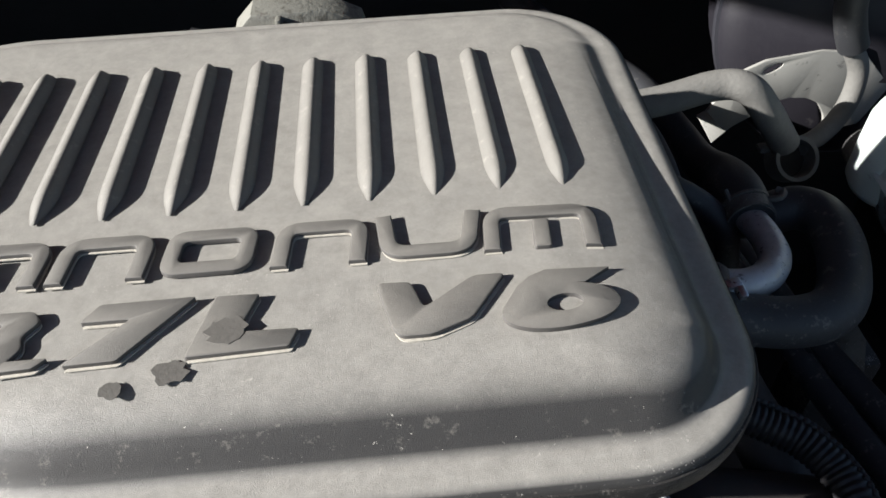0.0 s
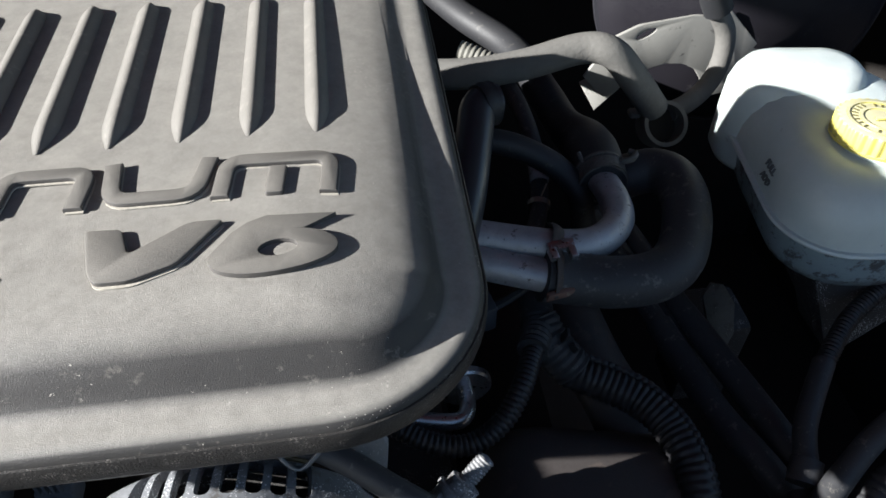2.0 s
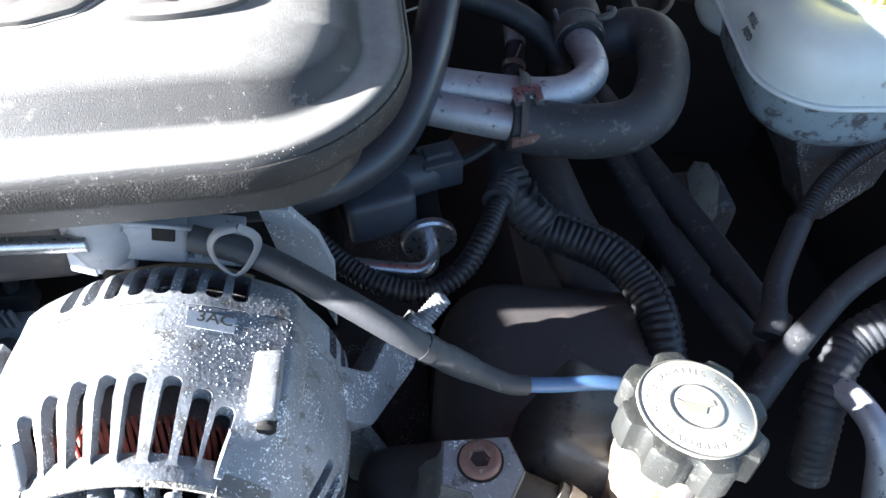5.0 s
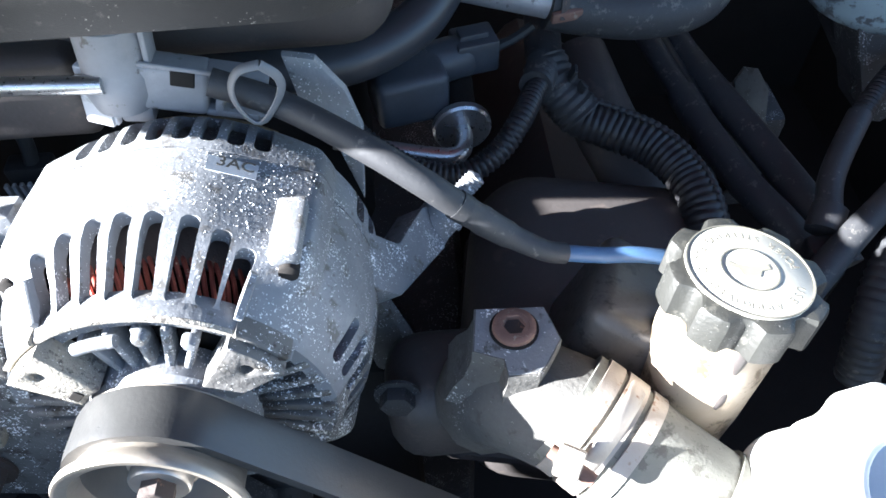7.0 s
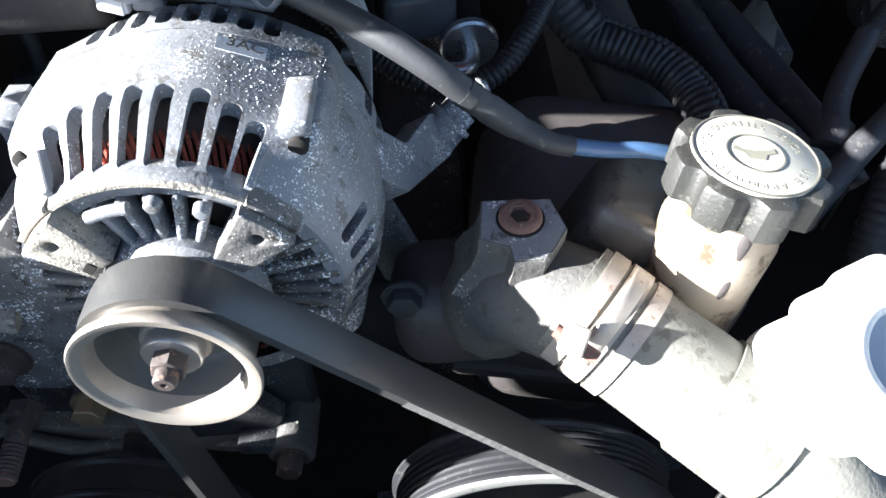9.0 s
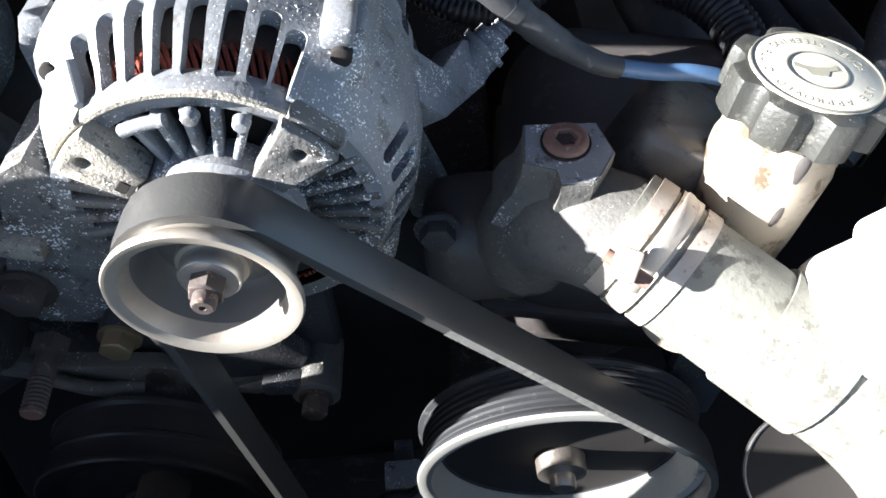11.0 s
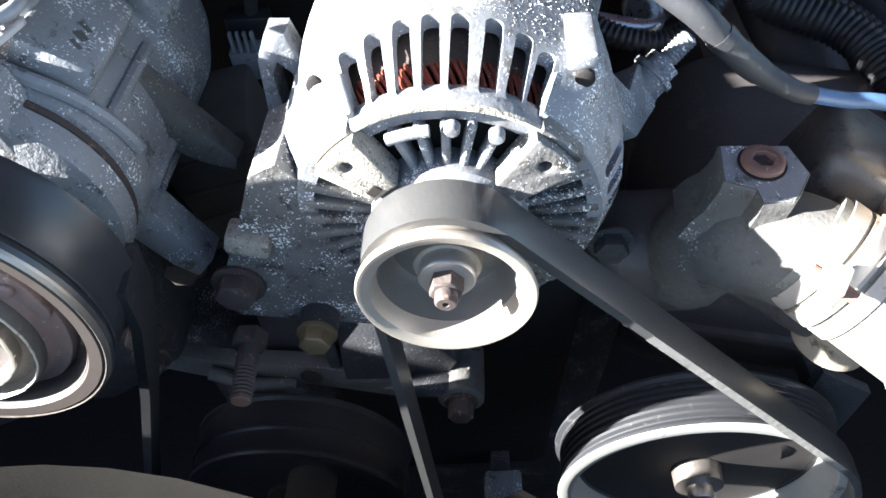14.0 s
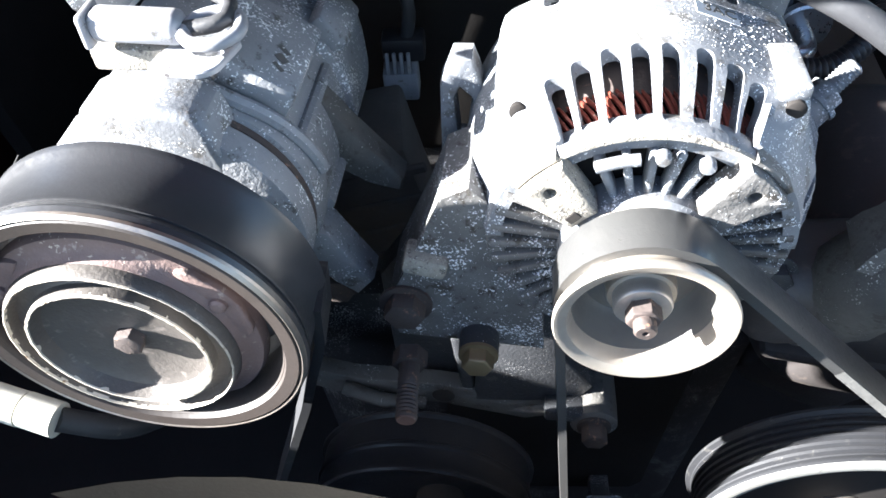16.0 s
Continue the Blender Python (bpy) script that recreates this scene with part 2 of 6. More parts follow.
DRUM = material("dusty_black_drum", (0.017, 0.016, 0.020), 0.45, 0.0, second=(0.012, 0.011, 0.015), wear=(0.035, 0.033, 0.036), wear_at=0.72, patch=20, bump=0.15, spec=0.3)
SHIELD = material("pale_painted_steel", (0.29, 0.285, 0.262), 0.6, 0.05, second=(0.23, 0.226, 0.21), wear=(0.10, 0.096, 0.09), wear_at=0.74, patch=20, bump=0.15)
BOOSTER = material("black_painted_steel", (0.035, 0.035, 0.042), 0.32, 0.1, second=(0.025, 0.025, 0.03), patch=20, bump=0.08)
MANIFOLD = material("brown_black_casting", (0.062, 0.054, 0.052), 0.55, second=(0.050, 0.044, 0.042), wear=(0.085, 0.070, 0.062), wear_at=0.68, patch=25, bump=0.25)
RED_PAINT = material("red_body_paint", (0.16, 0.010, 0.011), 0.35, second=(0.18, 0.010, 0.012), patch=8, bump=0.0, coat=0.5)
RED_RUBBER = material("red_rubber", (0.55, 0.03, 0.06), 0.45, second=(0.42, 0.025, 0.05), bump=0.15)
# black for grimy walls, and for shade in holes and behind fins
DARK = material("grime_shade_black", (0.019, 0.017, 0.016), 0.9, second=(0.026, 0.023, 0.021), patch=18, bump=0.1, spec=0.2)
BLOCK = material("grimy_casting", (0.048, 0.047, 0.050), 0.65, 0.3, second=(0.045, 0.042, 0.04), wear=(0.12, 0.115, 0.11), wear_at=0.70, patch=35, bump=0.4, specks=(0.5, 0.5, 0.5), speck_scale=1000, speck_at=0.62)
ASPHALT = material("asphalt", (0.05, 0.05, 0.05), 0.9, second=(0.035, 0.035, 0.035), patch=3, grain=90, bump=0.6, bump_scale=120)

# ---- modelling helpers ----
WORLD_OF = {}


def thing(name, at=(0, 0, 0), label="", category="", group="", kind="", m=None):
    """An Empty at the base of a thing; its parts hang under it."""
    ob = new(name)
    ob.empty_display_size = 0.02
    ob.matrix_basis = m if m is not None else Matrix.Translation(at)
    WORLD_OF[ob] = ob.matrix_basis.copy()
    return tagged(ob, label, category, group, kind)


def to_mesh(name, bm, mat, smooth=40):
    bmesh.ops.recalc_face_normals(bm, faces=bm.faces)
    me = bpy.data.meshes.new(name)
    bm.to_mesh(me)
    bm.free()
    me.materials.append(mat)
    if smooth:
        me.polygons.foreach_set("use_smooth", [True] * len(me.polygons))
        me.set_sharp_from_angle(angle=radians(smooth))
    return me


def part(name, bm, mat, parent, label="", smooth=40, local=False):
    """Links a bmesh, in world coordinates (or the parent's own), as one mesh object under a thing or a part."""
    m = WORLD_OF[parent]
    if not local:
        bm.transform(m.inverted())
    ob = new(name, to_mesh(name, bm, mat, smooth))
    ob.parent = parent
    WORLD_OF[ob] = m.copy()
    return tagged(ob, label)


def solo(name, bm, mat, label, category, group="", kind="", smooth=40):
    """A thing that is one mesh; its origin is put at the middle of its foot."""
    co = np.array([v.co for v in bm.verts])
    base = Vector(((co[:, 0].min() + co[:, 0].max()) / 2, (co[:, 1].min() + co[:, 1].max()) / 2, co[:, 2].min()))
    bm.transform(Matrix.Translation(-base))
    ob = new(name, to_mesh(name, bm, mat, smooth))
    ob.location = base
    WORLD_OF[ob] = Matrix.Translation(base)
    return tagged(ob, label, category, group, kind)


def along(origin, way, up=(0, 0, 1)):
    """A frame at origin whose z axis points along way."""
    z = Vector(way).normalized()
    u = Vector(up)
    if abs(z.dot(u.normalized())) > 0.98:
        u = Vector((0, 1, 0))
    x = u.cross(z).normalized()
    y = z.cross(x)
    return Matrix.Translation(origin) @ Matrix((x, y, z)).transposed().to_4x4()


def smooth_line(pts, step):
    """Catmull-Rom through pts, cut at about even steps."""
    pts = [Vector(p) for p in pts]
    if len(pts) == 2:
        n = max(1, int((pts[1] - pts[0]).length / step))
        return [pts[0].lerp(pts[1], i / n) for i in range(n + 1)]
    ext = [2 * pts[0] - pts[1], *pts, 2 * pts[-1] - pts[-2]]
    fine = []
    for a, b, c, d in zip(ext, ext[1:], ext[2:], ext[3:]):
        for i in range(24):
            t = i / 24
            fine.append(0.5 * ((2 * b) + (c - a) * t + (2 * a - 5 * b + 4 * c - d) * t * t + (3 * b - a - 3 * c + d) * t ** 3))
    fine.append(pts[-1])
    run = np.r_[0, np.cumsum([(q - p).length for p, q in zip(fine, fine[1:])])]
    n = max(2, int(run[-1] / step))
    xyz = np.array(fine)
    return [Vector([np.interp(s, run, xyz[:, k]) for k in range(3)]) for s in np.linspace(0, run[-1], n + 1)]


def sweep(pts, r, sides=14, step=0.004, bm=None, squash=1.0, hollow=0.0):
    """A tube along a smooth line; r is a number or a function of metres along it. hollow: bore radius at the open end."""
    bm = bm or bmesh.new()
    line = smooth_line(pts, step)
    rings, up, run = [], None, 0.0
    for i, p in enumerate(line):
        ahead = (line[min(i + 1, len(line) - 1)] - line[max(i - 1, 0)]).normalized()
        if up is None:
            up = ahead.orthogonal().normalized()
        up = (up - ahead * up.dot(ahead)).normalized()
        side = ahead.cross(up)
        if i:
            run += (p - line[i - 1]).length
        rad = r(run) if callable(r) else r
        rings.append([bm.verts.new(p + rad * (math.cos(a) * side + squash * math.sin(a) * up)) for a in (2 * math.pi * k / sides for k in range(sides))])
    for a, b in zip(rings, rings[1:]):
        for k in range(sides):
            bm.faces.new((a[k], a[(k + 1) % sides], b[(k + 1) % sides], b[k]))
    bm.faces.new(rings[0][::-1])
    if hollow:
        tip, back = line[-1], (line[-2] - line[-1]).normalized()
        edge = [bm.verts.new(tip + (v.co - tip) * hollow) for v in rings[-1]]
        deep = [bm.verts.new(v.co + back * 0.012) for v in edge]
        for a, b in ((rings[-1], edge), (edge, deep)):
            for k in range(sides):
                bm.faces.new((a[k], a[(k + 1) % sides], b[(k + 1) % sides], b[k]))
        bm.faces.new(deep)
    else:
        bm.faces.new(rings[-1])
    return bm


def corrugated(r, pitch, depth):
    return lambda s: r - depth * (0.5 + 0.5 * math.cos(2 * math.pi * s / pitch)) ** 1.5


def lathe(profile, m, n=48, bm=None, close=False, arc=None):
    """Turns (radius, height) pairs round the z axis of m, or through an arc of degrees."""
    bm = bm or bmesh.new()
    rings = []
    for r, h in profile:
        if r < 1e-6:
            rings.append([bm.verts.new(m @ Vector((0, 0, h)))] * n)
        else:
            rings.append([bm.verts.new(m @ Vector((r * math.cos(2 * math.pi * k / n), r * math.sin(2 * math.pi * k / n), h))) for k in range(n)])
    if arc:
        bm.verts.ensure_lookup_table()
    pairs = list(zip(rings, rings[1:])) + ([(rings[-1], rings[0])] if close else [])
    for a, b in pairs:
        for k in range(n):
            if arc and not arc[0] <= 360 * (k + 0.5) / n <= arc[1]:
                continue
            quad = []
            for v in (a[k], a[(k + 1) % n], b[(k + 1) % n], b[k]):
                if v not in quad:
                    quad.append(v)
            if len(quad) > 2:
                bm.faces.new(quad)
    if arc:
        bmesh.ops.delete(bm, geom=[v for v in bm.verts if not v.link_faces], context="VERTS")
        bmesh.ops.holes_fill(bm, edges=[e for e in bm.edges if e.is_boundary], sides=0)
    return bm


def block(size, m, bevel=0.001, seg=2, bm=None, taper=1.0):
    """A box with rounded edges, its foot on the xy plane of m; taper scales the top."""
    sub = bmesh.new()
    bmesh.ops.create_cube(sub, size=1.0)
    for v in sub.verts:
        k = taper if v.co.z > 0 else 1.0
        v.co = Vector((v.co.x * size[0] * k, v.co.y * size[1] * k, (v.co.z + 0.5) * size[2]))
    if bevel:
        bmesh.ops.bevel(sub, geom=list(sub.edges), offset=bevel, segments=seg, profile=0.5, affect="EDGES", clamp_overlap=True)
    sub.transform(m)
    return join(bm, sub)


def join(bm, sub):
    if bm is None:
        return sub
    me = bpy.data.meshes.new("tmp")
    sub.to_mesh(me)
    sub.free()
    bm.from_mesh(me)
    bpy.data.meshes.remove(me)
    return bm


def prism(outline, height, m, bevel=0.0, seg=2, bm=None, holes=()):
    """A flat outline raised by height, its foot on the xy plane of m. A bevel rounds the top edge."""
    sub = bmesh.new()
    loops = []
    for ring in (outline, *holes):
        vs = [sub.verts.new((x, y, 0)) for x, y in ring]
        loops.append([sub.edges.new((a, b)) for a, b in zip(vs, vs[1:] + vs[:1])])
    bmesh.ops.triangle_fill(sub, use_beauty=True, use_dissolve=True, edges=[e for l in loops for e in l])
    up = bmesh.ops.extrude_face_region(sub, geom=list(sub.faces))
    top = [v for v in up["geom"] if isinstance(v, bmesh.types.BMVert)]
    for v in top:
        v.co.z = height
    if bevel:
        rim = [e for e in sub.edges if all(abs(v.co.z - height) < 1e-9 for v in e.verts) and any(abs(f.normal.z) < 0.5 for f in e.link_faces)]
        bmesh.ops.bevel(sub, geom=rim, offset=bevel, segments=seg, profile=0.5, affect="EDGES", clamp_overlap=True)
    sub.transform(m)
    return join(bm, sub)


def hexagon(r, turn=0.0):
    return [(r * math.cos(radians(60 * k + turn)), r * math.sin(radians(60 * k + turn))) for k in range(6)]


def round_rect(w, h, r, n=6, cx=0.0, cy=0.0):
    out = []
    for sx, sy, a0 in ((1, 1, 0), (-1, 1, 90), (-1, -1, 180), (1, -1, 270)):
        for k in range(n + 1):
            a = radians(a0 + 90 * k / n)
            out.append((cx + sx * (w / 2 - r) + r * math.cos(a), cy + sy * (h / 2 - r) + r * math.sin(a)))
    return out


def hex_bolt(parent, origin, way, r, head, mat=None, flange=0.0, shank=0.0, name="bolt", recess=True):
    """A hexagon head on a washer face, pointing along way."""
    m = along(origin, way)
    bm = prism(hexagon(r), head, m @ Matrix.Translation((0, 0, 0.001)), bevel=r * 0.12)
    lathe([(0, 0), (flange or r * 0.98, 0), (flange or r * 0.98, 0.0015), (0, 0.0015)], m, 20, bm)
    return part(name, bm, mat or STEEL, parent)


def text_mesh(body, size, m, depth=0.0004, shear=0.0, wide=1.0, bold=0.0):
    """Letters of the built-in font as a raised mesh, centred at m."""
    cu = bpy.data.curves.new("txt", "FONT")
    cu.body, cu.size, cu.extrude, cu.shear, cu.offset = body, size, depth, shear, bold
    cu.align_x, cu.align_y = "CENTER", "CENTER"
    cu.resolution_u = 3
    ob = bpy.data.objects.new("txt", cu)
    scene.collection.objects.link(ob)
    me = bpy.data.meshes.new_from_object(ob.evaluated_get(bpy.context.evaluated_depsgraph_get()))
    bm = bmesh.new()
    bm.from_mesh(me)
    bpy.data.meshes.remove(me)
    bpy.data.objects.remove(ob)
    bpy.data.curves.remove(cu)
    bm.transform(m @ Matrix.Diagonal((wide, 1, 1, 1)))
    return bm


# the engine's own axis: the front of the block points at the viewer and a little up
TILT_F, YAW_F = radians(6.4), radians(-3.7)
FRONT = Vector((math.sin(YAW_F) * math.cos(TILT_F), -math.cos(YAW_F) * math.cos(TILT_F), math.sin(TILT_F)))


def facing(origin):
    """A frame at origin with z to the front of the engine, x to the right and y up."""
    return along(origin, FRONT)

# ---- the engine bay ----
def slab(name, size, m, mat, label, category, bevel=0.004):
    return solo(name, block(size, m, bevel), mat, label, category, kind="structure")


slab("ground", (60.0, 60.0, 0.05), Matrix.Translation((0, 0.4, -0.05)), ASPHALT, "grey asphalt ground under the vehicle", "ground", 0)
slab("wall_firewall", (1.6, 0.03, 0.82), Matrix.Translation((0.05, 0.88, 0.30)), DARK, "grimy black firewall behind the engine", "wall", 0.01)
# red fender in shade: the shade is put in as a black base
slab("wall_inner_fender", (0.03, 1.34, 0.68), Matrix.Translation((0.80, 0.23, 0.30)), DARK, "inner fender coloured black in place of shaded red paint", "wall", 0.008)
# out of view: height, ledge and lip are added to block low sun
slab("wall_inner_fender", (0.03, 1.9, 0.700), Matrix.Translation((-0.72, 0.35, 0.34)), INNER_RED, "inner fender in shade-darkened red, its top set to block sun", "wall", 0.008)
slab("wall_fender_ledge", (0.03, 1.02, 0.155), Matrix.Translation((-0.72, 0.69, 1.0405)), INNER_RED, "unseen ledge added on the inner fender to block low sun", "wall", 0.006)
slab("wall_fender_lip", (0.03, 0.170, 0.028), Matrix.Translation((-0.72, 0.092, 1.0405)), INNER_RED, "unseen low lip added on the inner fender to block low sun", "wall", 0.006)
# added out of view to keep sun off the back of the bay
slab("wall_cowl_side", (0.03, 0.45, 0.96), Matrix.Translation((-0.62, 0.83, 0.34)), DARK, "unseen black wall added beside the firewall to block sun", "wall", 0.006)
slab("wall_radiator_support", (1.5, 0.04, 0.45), Matrix.Translation((0.04, -0.38, 0.34)), DARK, "black radiator support at the front of the bay", "wall", 0.01)
slab("floor_undertray", (1.5, 1.25, 0.02), Matrix.Translation((0.04, 0.25, 0.32)), DARK, "grimy black undertray below the engine", "floor", 0.004)

hood = thing("hood", (0.05, 0.95, 1.12), "raised dark red hood over the engine bay on a hinge", "hood")
hm = along((0.05, 0.95, 1.19), (0, -0.916, 0.400), (0, 0, 1))
part("panel", block((1.5, 0.012, 1.2), hm, 0.004), RED_PAINT, hood)
part("hinge", block((0.04, 0.05, 0.16), Matrix.Translation((-0.55, 0.90, 1.06)), 0.006), DARK, hood)
part("hinge", block((0.04, 0.05, 0.16), Matrix.Translation((0.62, 0.90, 1.06)), 0.006), DARK, hood)
for sx in (-0.5, 0.0, 0.5):
    part("brace", block((0.07, 0.03, 0.95), hm @ Matrix.Translation((sx, -0.02, 0.06)), 0.01), RED_PAINT, hood)

# engine block and heads, mostly hidden under the accessories
engine = thing("engine_block", (0.02, 0.36, 0.36), "grimy cast engine block under the plastic cover", "engine")
part("block", block((0.30, 0.42, 0.44), Matrix.Translation((0.03, 0.36, 0.335)), 0.02), BLOCK, engine)
part("timing_cover", block((0.17, 0.05, 0.36), Matrix.Translation((0.060, 0.165, 0.46)), 0.015), DARK, engine)
for sx, lean in ((0.215, 38), (-0.165, -38)):
    part("cylinder_head", block((0.12, 0.36, 0.14), Matrix.Translation((sx * 0.98, 0.33, 0.63)) @ pose(0, 0, 0, 0, lean, 0), 0.02), MANIFOLD, engine)
# these two blocks fill the gap below the cover to stop low sun
part("intake", block((0.27, 0.20, 0.27), Matrix.Translation((-0.01, 0.366, 0.76)), 0.02), DARK, engine, "dark intake block below the cover, sized to block sun")
part("throttle_body", block((0.20, 0.045, 0.22), Matrix.Translation((-0.06, 0.290, 0.80)), 0.012), DARK, engine, "dark block added below the cover to keep sun out")

# ---- the engine cover ----
CX0, CX1, CY0, CY1 = -0.19, 0.1668, 0.1235, 0.381
PLATEAU, FLANGE = 1.0785, 1.0628
cover = thing("engine_cover", (0.0, 0.25, 1.03), "dusty black plastic engine cover with raised ribs and lettering", "engine cover")


def climb(y):
    """The flange lies low along the front and climbs towards the back."""
    t = min(1.0, max(0.0, (y - 0.172) / 0.150))
    return 0.0122 * t * t * (3 - 2 * t)


# the side towards the heater hoses: insets of the loops below, and how the crown sags towards it
SIDE = (0.0, 0.0080, 0.0107, 0.0126, 0.0140, 0.0155, 0.0175, 0.0205, 0.0265, 0.0340, 0.0420, 0.0500, 0.0580, 0.0640)


def sag(x, y):
    drop = PLATEAU - float(np.interp(CX1 - x, SIDE[7:], (1.0713, 1.0735, 1.0754, 1.0768, 1.0778, 1.0784, PLATEAU)))
    return drop * (1 - climb(y) / (PLATEAU - FLANGE))


def cover_loop(bm, inset, z, n=14):
    """A rounded rectangle inside the cover's outline; what lies under the plateau keeps to the flange."""
    side = float(np.interp(inset, (0.0, 0.007, 0.010, 0.012, 0.0138, 0.0156, 0.0176, 0.0198, 0.0224, 0.0258, 0.030, 0.035, 0.043, 0.052), SIDE)) if inset > 0 else inset
    x0, x1, y0, y1 = CX0 + inset, CX1 - side, CY0 + inset, CY1 - inset * 0.55
    sink = min(1.0, (PLATEAU - z) / (PLATEAU - FLANGE))
    out = []
    for cx, cy, a0, r in ((x1, y1, 0, 0.050), (x0, y1, 90, 0.075), (x0, y0, 180, 0.15), (x1, y0, 270, 0.052)):
        r = max(0.011, r - inset * (1.35 if a0 == 270 else 0.75))
        qx, qy = cx - math.copysign(r, cx - 0.5 * (x0 + x1)), cy - math.copysign(r, cy - 0.25)
        for k in range(n + 1):
            a = radians(a0 + 90 * k / n)
            x, y = qx + r * math.cos(a), qy + r * math.sin(a)
            bow = -0.004 * max(0.0, (0.02 - x) / 0.2) ** 2
            out.append(bm.verts.new((x, y, z + sink * climb(y) + bow)))
    return out


bm = bmesh.new()
loops = [cover_loop(bm, *row) for row in (
    (0.016, 1.028), (0.012, 1.040), (0.008, 1.0505), (0.0015, 1.0515), (0.0, 1.0530), (-0.0004, 1.0585), (0.0004, 1.0608), (0.0018, 1.0620), (0.0040, 1.0626),
    (0.0070, FLANGE), (0.0100, 1.0630), (0.0120, 1.0636), (0.0138, 1.0648), (0.0156, 1.0667), (0.0176, 1.0690), (0.0198, 1.0713), (0.0224, 1.0735), (0.0258, 1.0754), (0.0300, 1.0768), (0.0350, 1.0778), (0.0430, 1.0784), (0.0520, PLATEAU))]
for a, b in zip(loops, loops[1:]):
    for k in range(len(a)):
        bm.faces.new((a[k], a[(k + 1) % len(a)], b[(k + 1) % len(a)], b[k]))
bm.faces.new(loops[-1])
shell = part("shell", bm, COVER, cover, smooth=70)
# strip round the lip's upright face, darker than the shell
bm = bmesh.new()
band = [cover_loop(bm, *row) for row in ((0.0010, 1.0505), (-0.0010, 1.0512), (-0.0014, 1.0525), (-0.0014, 1.0580), (-0.0008, 1.0592), (0.0008, 1.0594))]
for a, b in zip(band, band[1:] + band[:1]):
    for k in range(len(a)):
        bm.faces.new((a[k], a[(k + 1) % len(a)], b[(k + 1) % len(a)], b[k]))
part("edge_band", bm, EDGE, cover, "black edge strip below the lip", smooth=55)
# nose added behind the alternator to keep sun off the loom
part("underbody_nose", block((0.095, 0.026, 0.040), Matrix.Translation((-0.018, 0.2035, 0.9440)), 0.006, 3), MANIFOLD, cover, "brown-black block added under the cover to shade the loom")
part("underbody", block((0.275, 0.160, 0.075), Matrix.Translation((0.0125, 0.282, 0.962)), 0.022, 5), MANIFOLD, cover, "brown-black moulded body under the cover")

# raised ribs: half-round beads with a round far end and a pointed near end
def rise(c):
    return max(0.0, math.cos(math.pi / 2 * c)) ** 1.35


for k in range(13):
    x = 0.1182 - 0.0234 * k
    if x < CX0 + 0.05:
        break
    bm = bmesh.new()
    rings = []
    y0, y1, w, h = 0.2315, 0.3345, 0.0042, 0.0031
    for i in range(33):
        t = i / 32
        y = y0 + (y1 - y0) * t
        end = min(t, 1 - t) * (y1 - y0)
        g = min(1.0, end / (0.016 if t < 0.5 else 0.0055))
        g = math.sin(g * math.pi / 2)
        shift = -0.0010 * (1 - g) if t < 0.5 else 0
        rings.append([bm.verts.new((x + shift + (w if c > 0 else 0.0054) * (0.22 + 0.78 * g) * c, y, PLATEAU - 0.0004 + (h + 0.0004) * g * rise(c))) for c in np.linspace(-1, 1, 21)])
    for a, b in zip(rings, rings[1:]):
        for j in range(20):
            bm.faces.new((a[j], a[j + 1], b[j + 1], b[j]))
    bm.faces.new([r[0] for r in rings] + [v for v in rings[-1][1:-1]] + [r[-1] for r in reversed(rings)] + [v for v in reversed(rings[0][1:-1])])
    part("rib", bm, RIB, cover, smooth=75)

# raised emblem row: plain rounded arch, ring and cup shapes
LETTER_H = 0.0019


def ribbon(path, width, m, height, mat, parent, name, closed=False, label=""):
    """A flat band of even width along a smooth path, raised by height."""
    pts = [Vector((x, y, 0)) for x, y in path]
    left, right = [], []
    n = len(pts)
    for i, p in enumerate(pts):
        if closed:
            a, b = pts[i - 1], pts[(i + 1) % n]
        else:
            a, b = pts[max(i - 1, 0)], pts[min(i + 1, n - 1)]
        d = (b - a).normalized()
        e1 = (p - a).normalized() if (p - a).length > 1e-9 else d
        k = 1.0 / max(0.75, e1.dot(d))
        nrm = Vector((-d.y, d.x, 0)) * (width / 2 * k)
        left.append((p + nrm).to_2d()), right.append((p - nrm).to_2d())
    if closed:
        part("dust_edge", prism([tuple(v) for v in left], 0.0004, Matrix.Translation((0.0004, -0.0008, 0)) @ m), DUST, parent)
        bm = prism([tuple(v) for v in left], height, m, holes=([tuple(v) for v in right],), bevel=0.0006, seg=2)
    else:
        part("dust_edge", prism([tuple(v) for v in left + right[::-1]], 0.0004, Matrix.Translation((0.0004, -0.0008, 0)) @ m), DUST, parent)
        bm = prism([tuple(v) for v in left + right[::-1]], height, m, bevel=0.0006, seg=2)
    return part(name, bm, mat, parent, label, smooth=30)


def bent(points, r, n=5):
    """A polyline with rounded corners."""
    out = [points[0]]
    for a, b, c in zip(points, points[1:], points[2:]):
        A, B, C = Vector(a), Vector(b), Vector(c)
        u, v = (A - B).normalized(), (C - B).normalized()
        d = min(r, (A - B).length * 0.48, (C - B).length * 0.48)
        p, q = B + u * d, B + v * d
        for k in range(n + 1):
            t = k / n
            out.append(tuple((1 - t) ** 2 * p + 2 * t * (1 - t) * B + t * t * q))
    out.append(points[-1])
    return out


SLANT = 0.09


def emblem_frame(x, y, slant=SLANT):
    shear = Matrix.Identity(4)
    shear[0][1] = slant
    return Matrix.Translation((x, y, PLATEAU - 0.0002)) @ shear


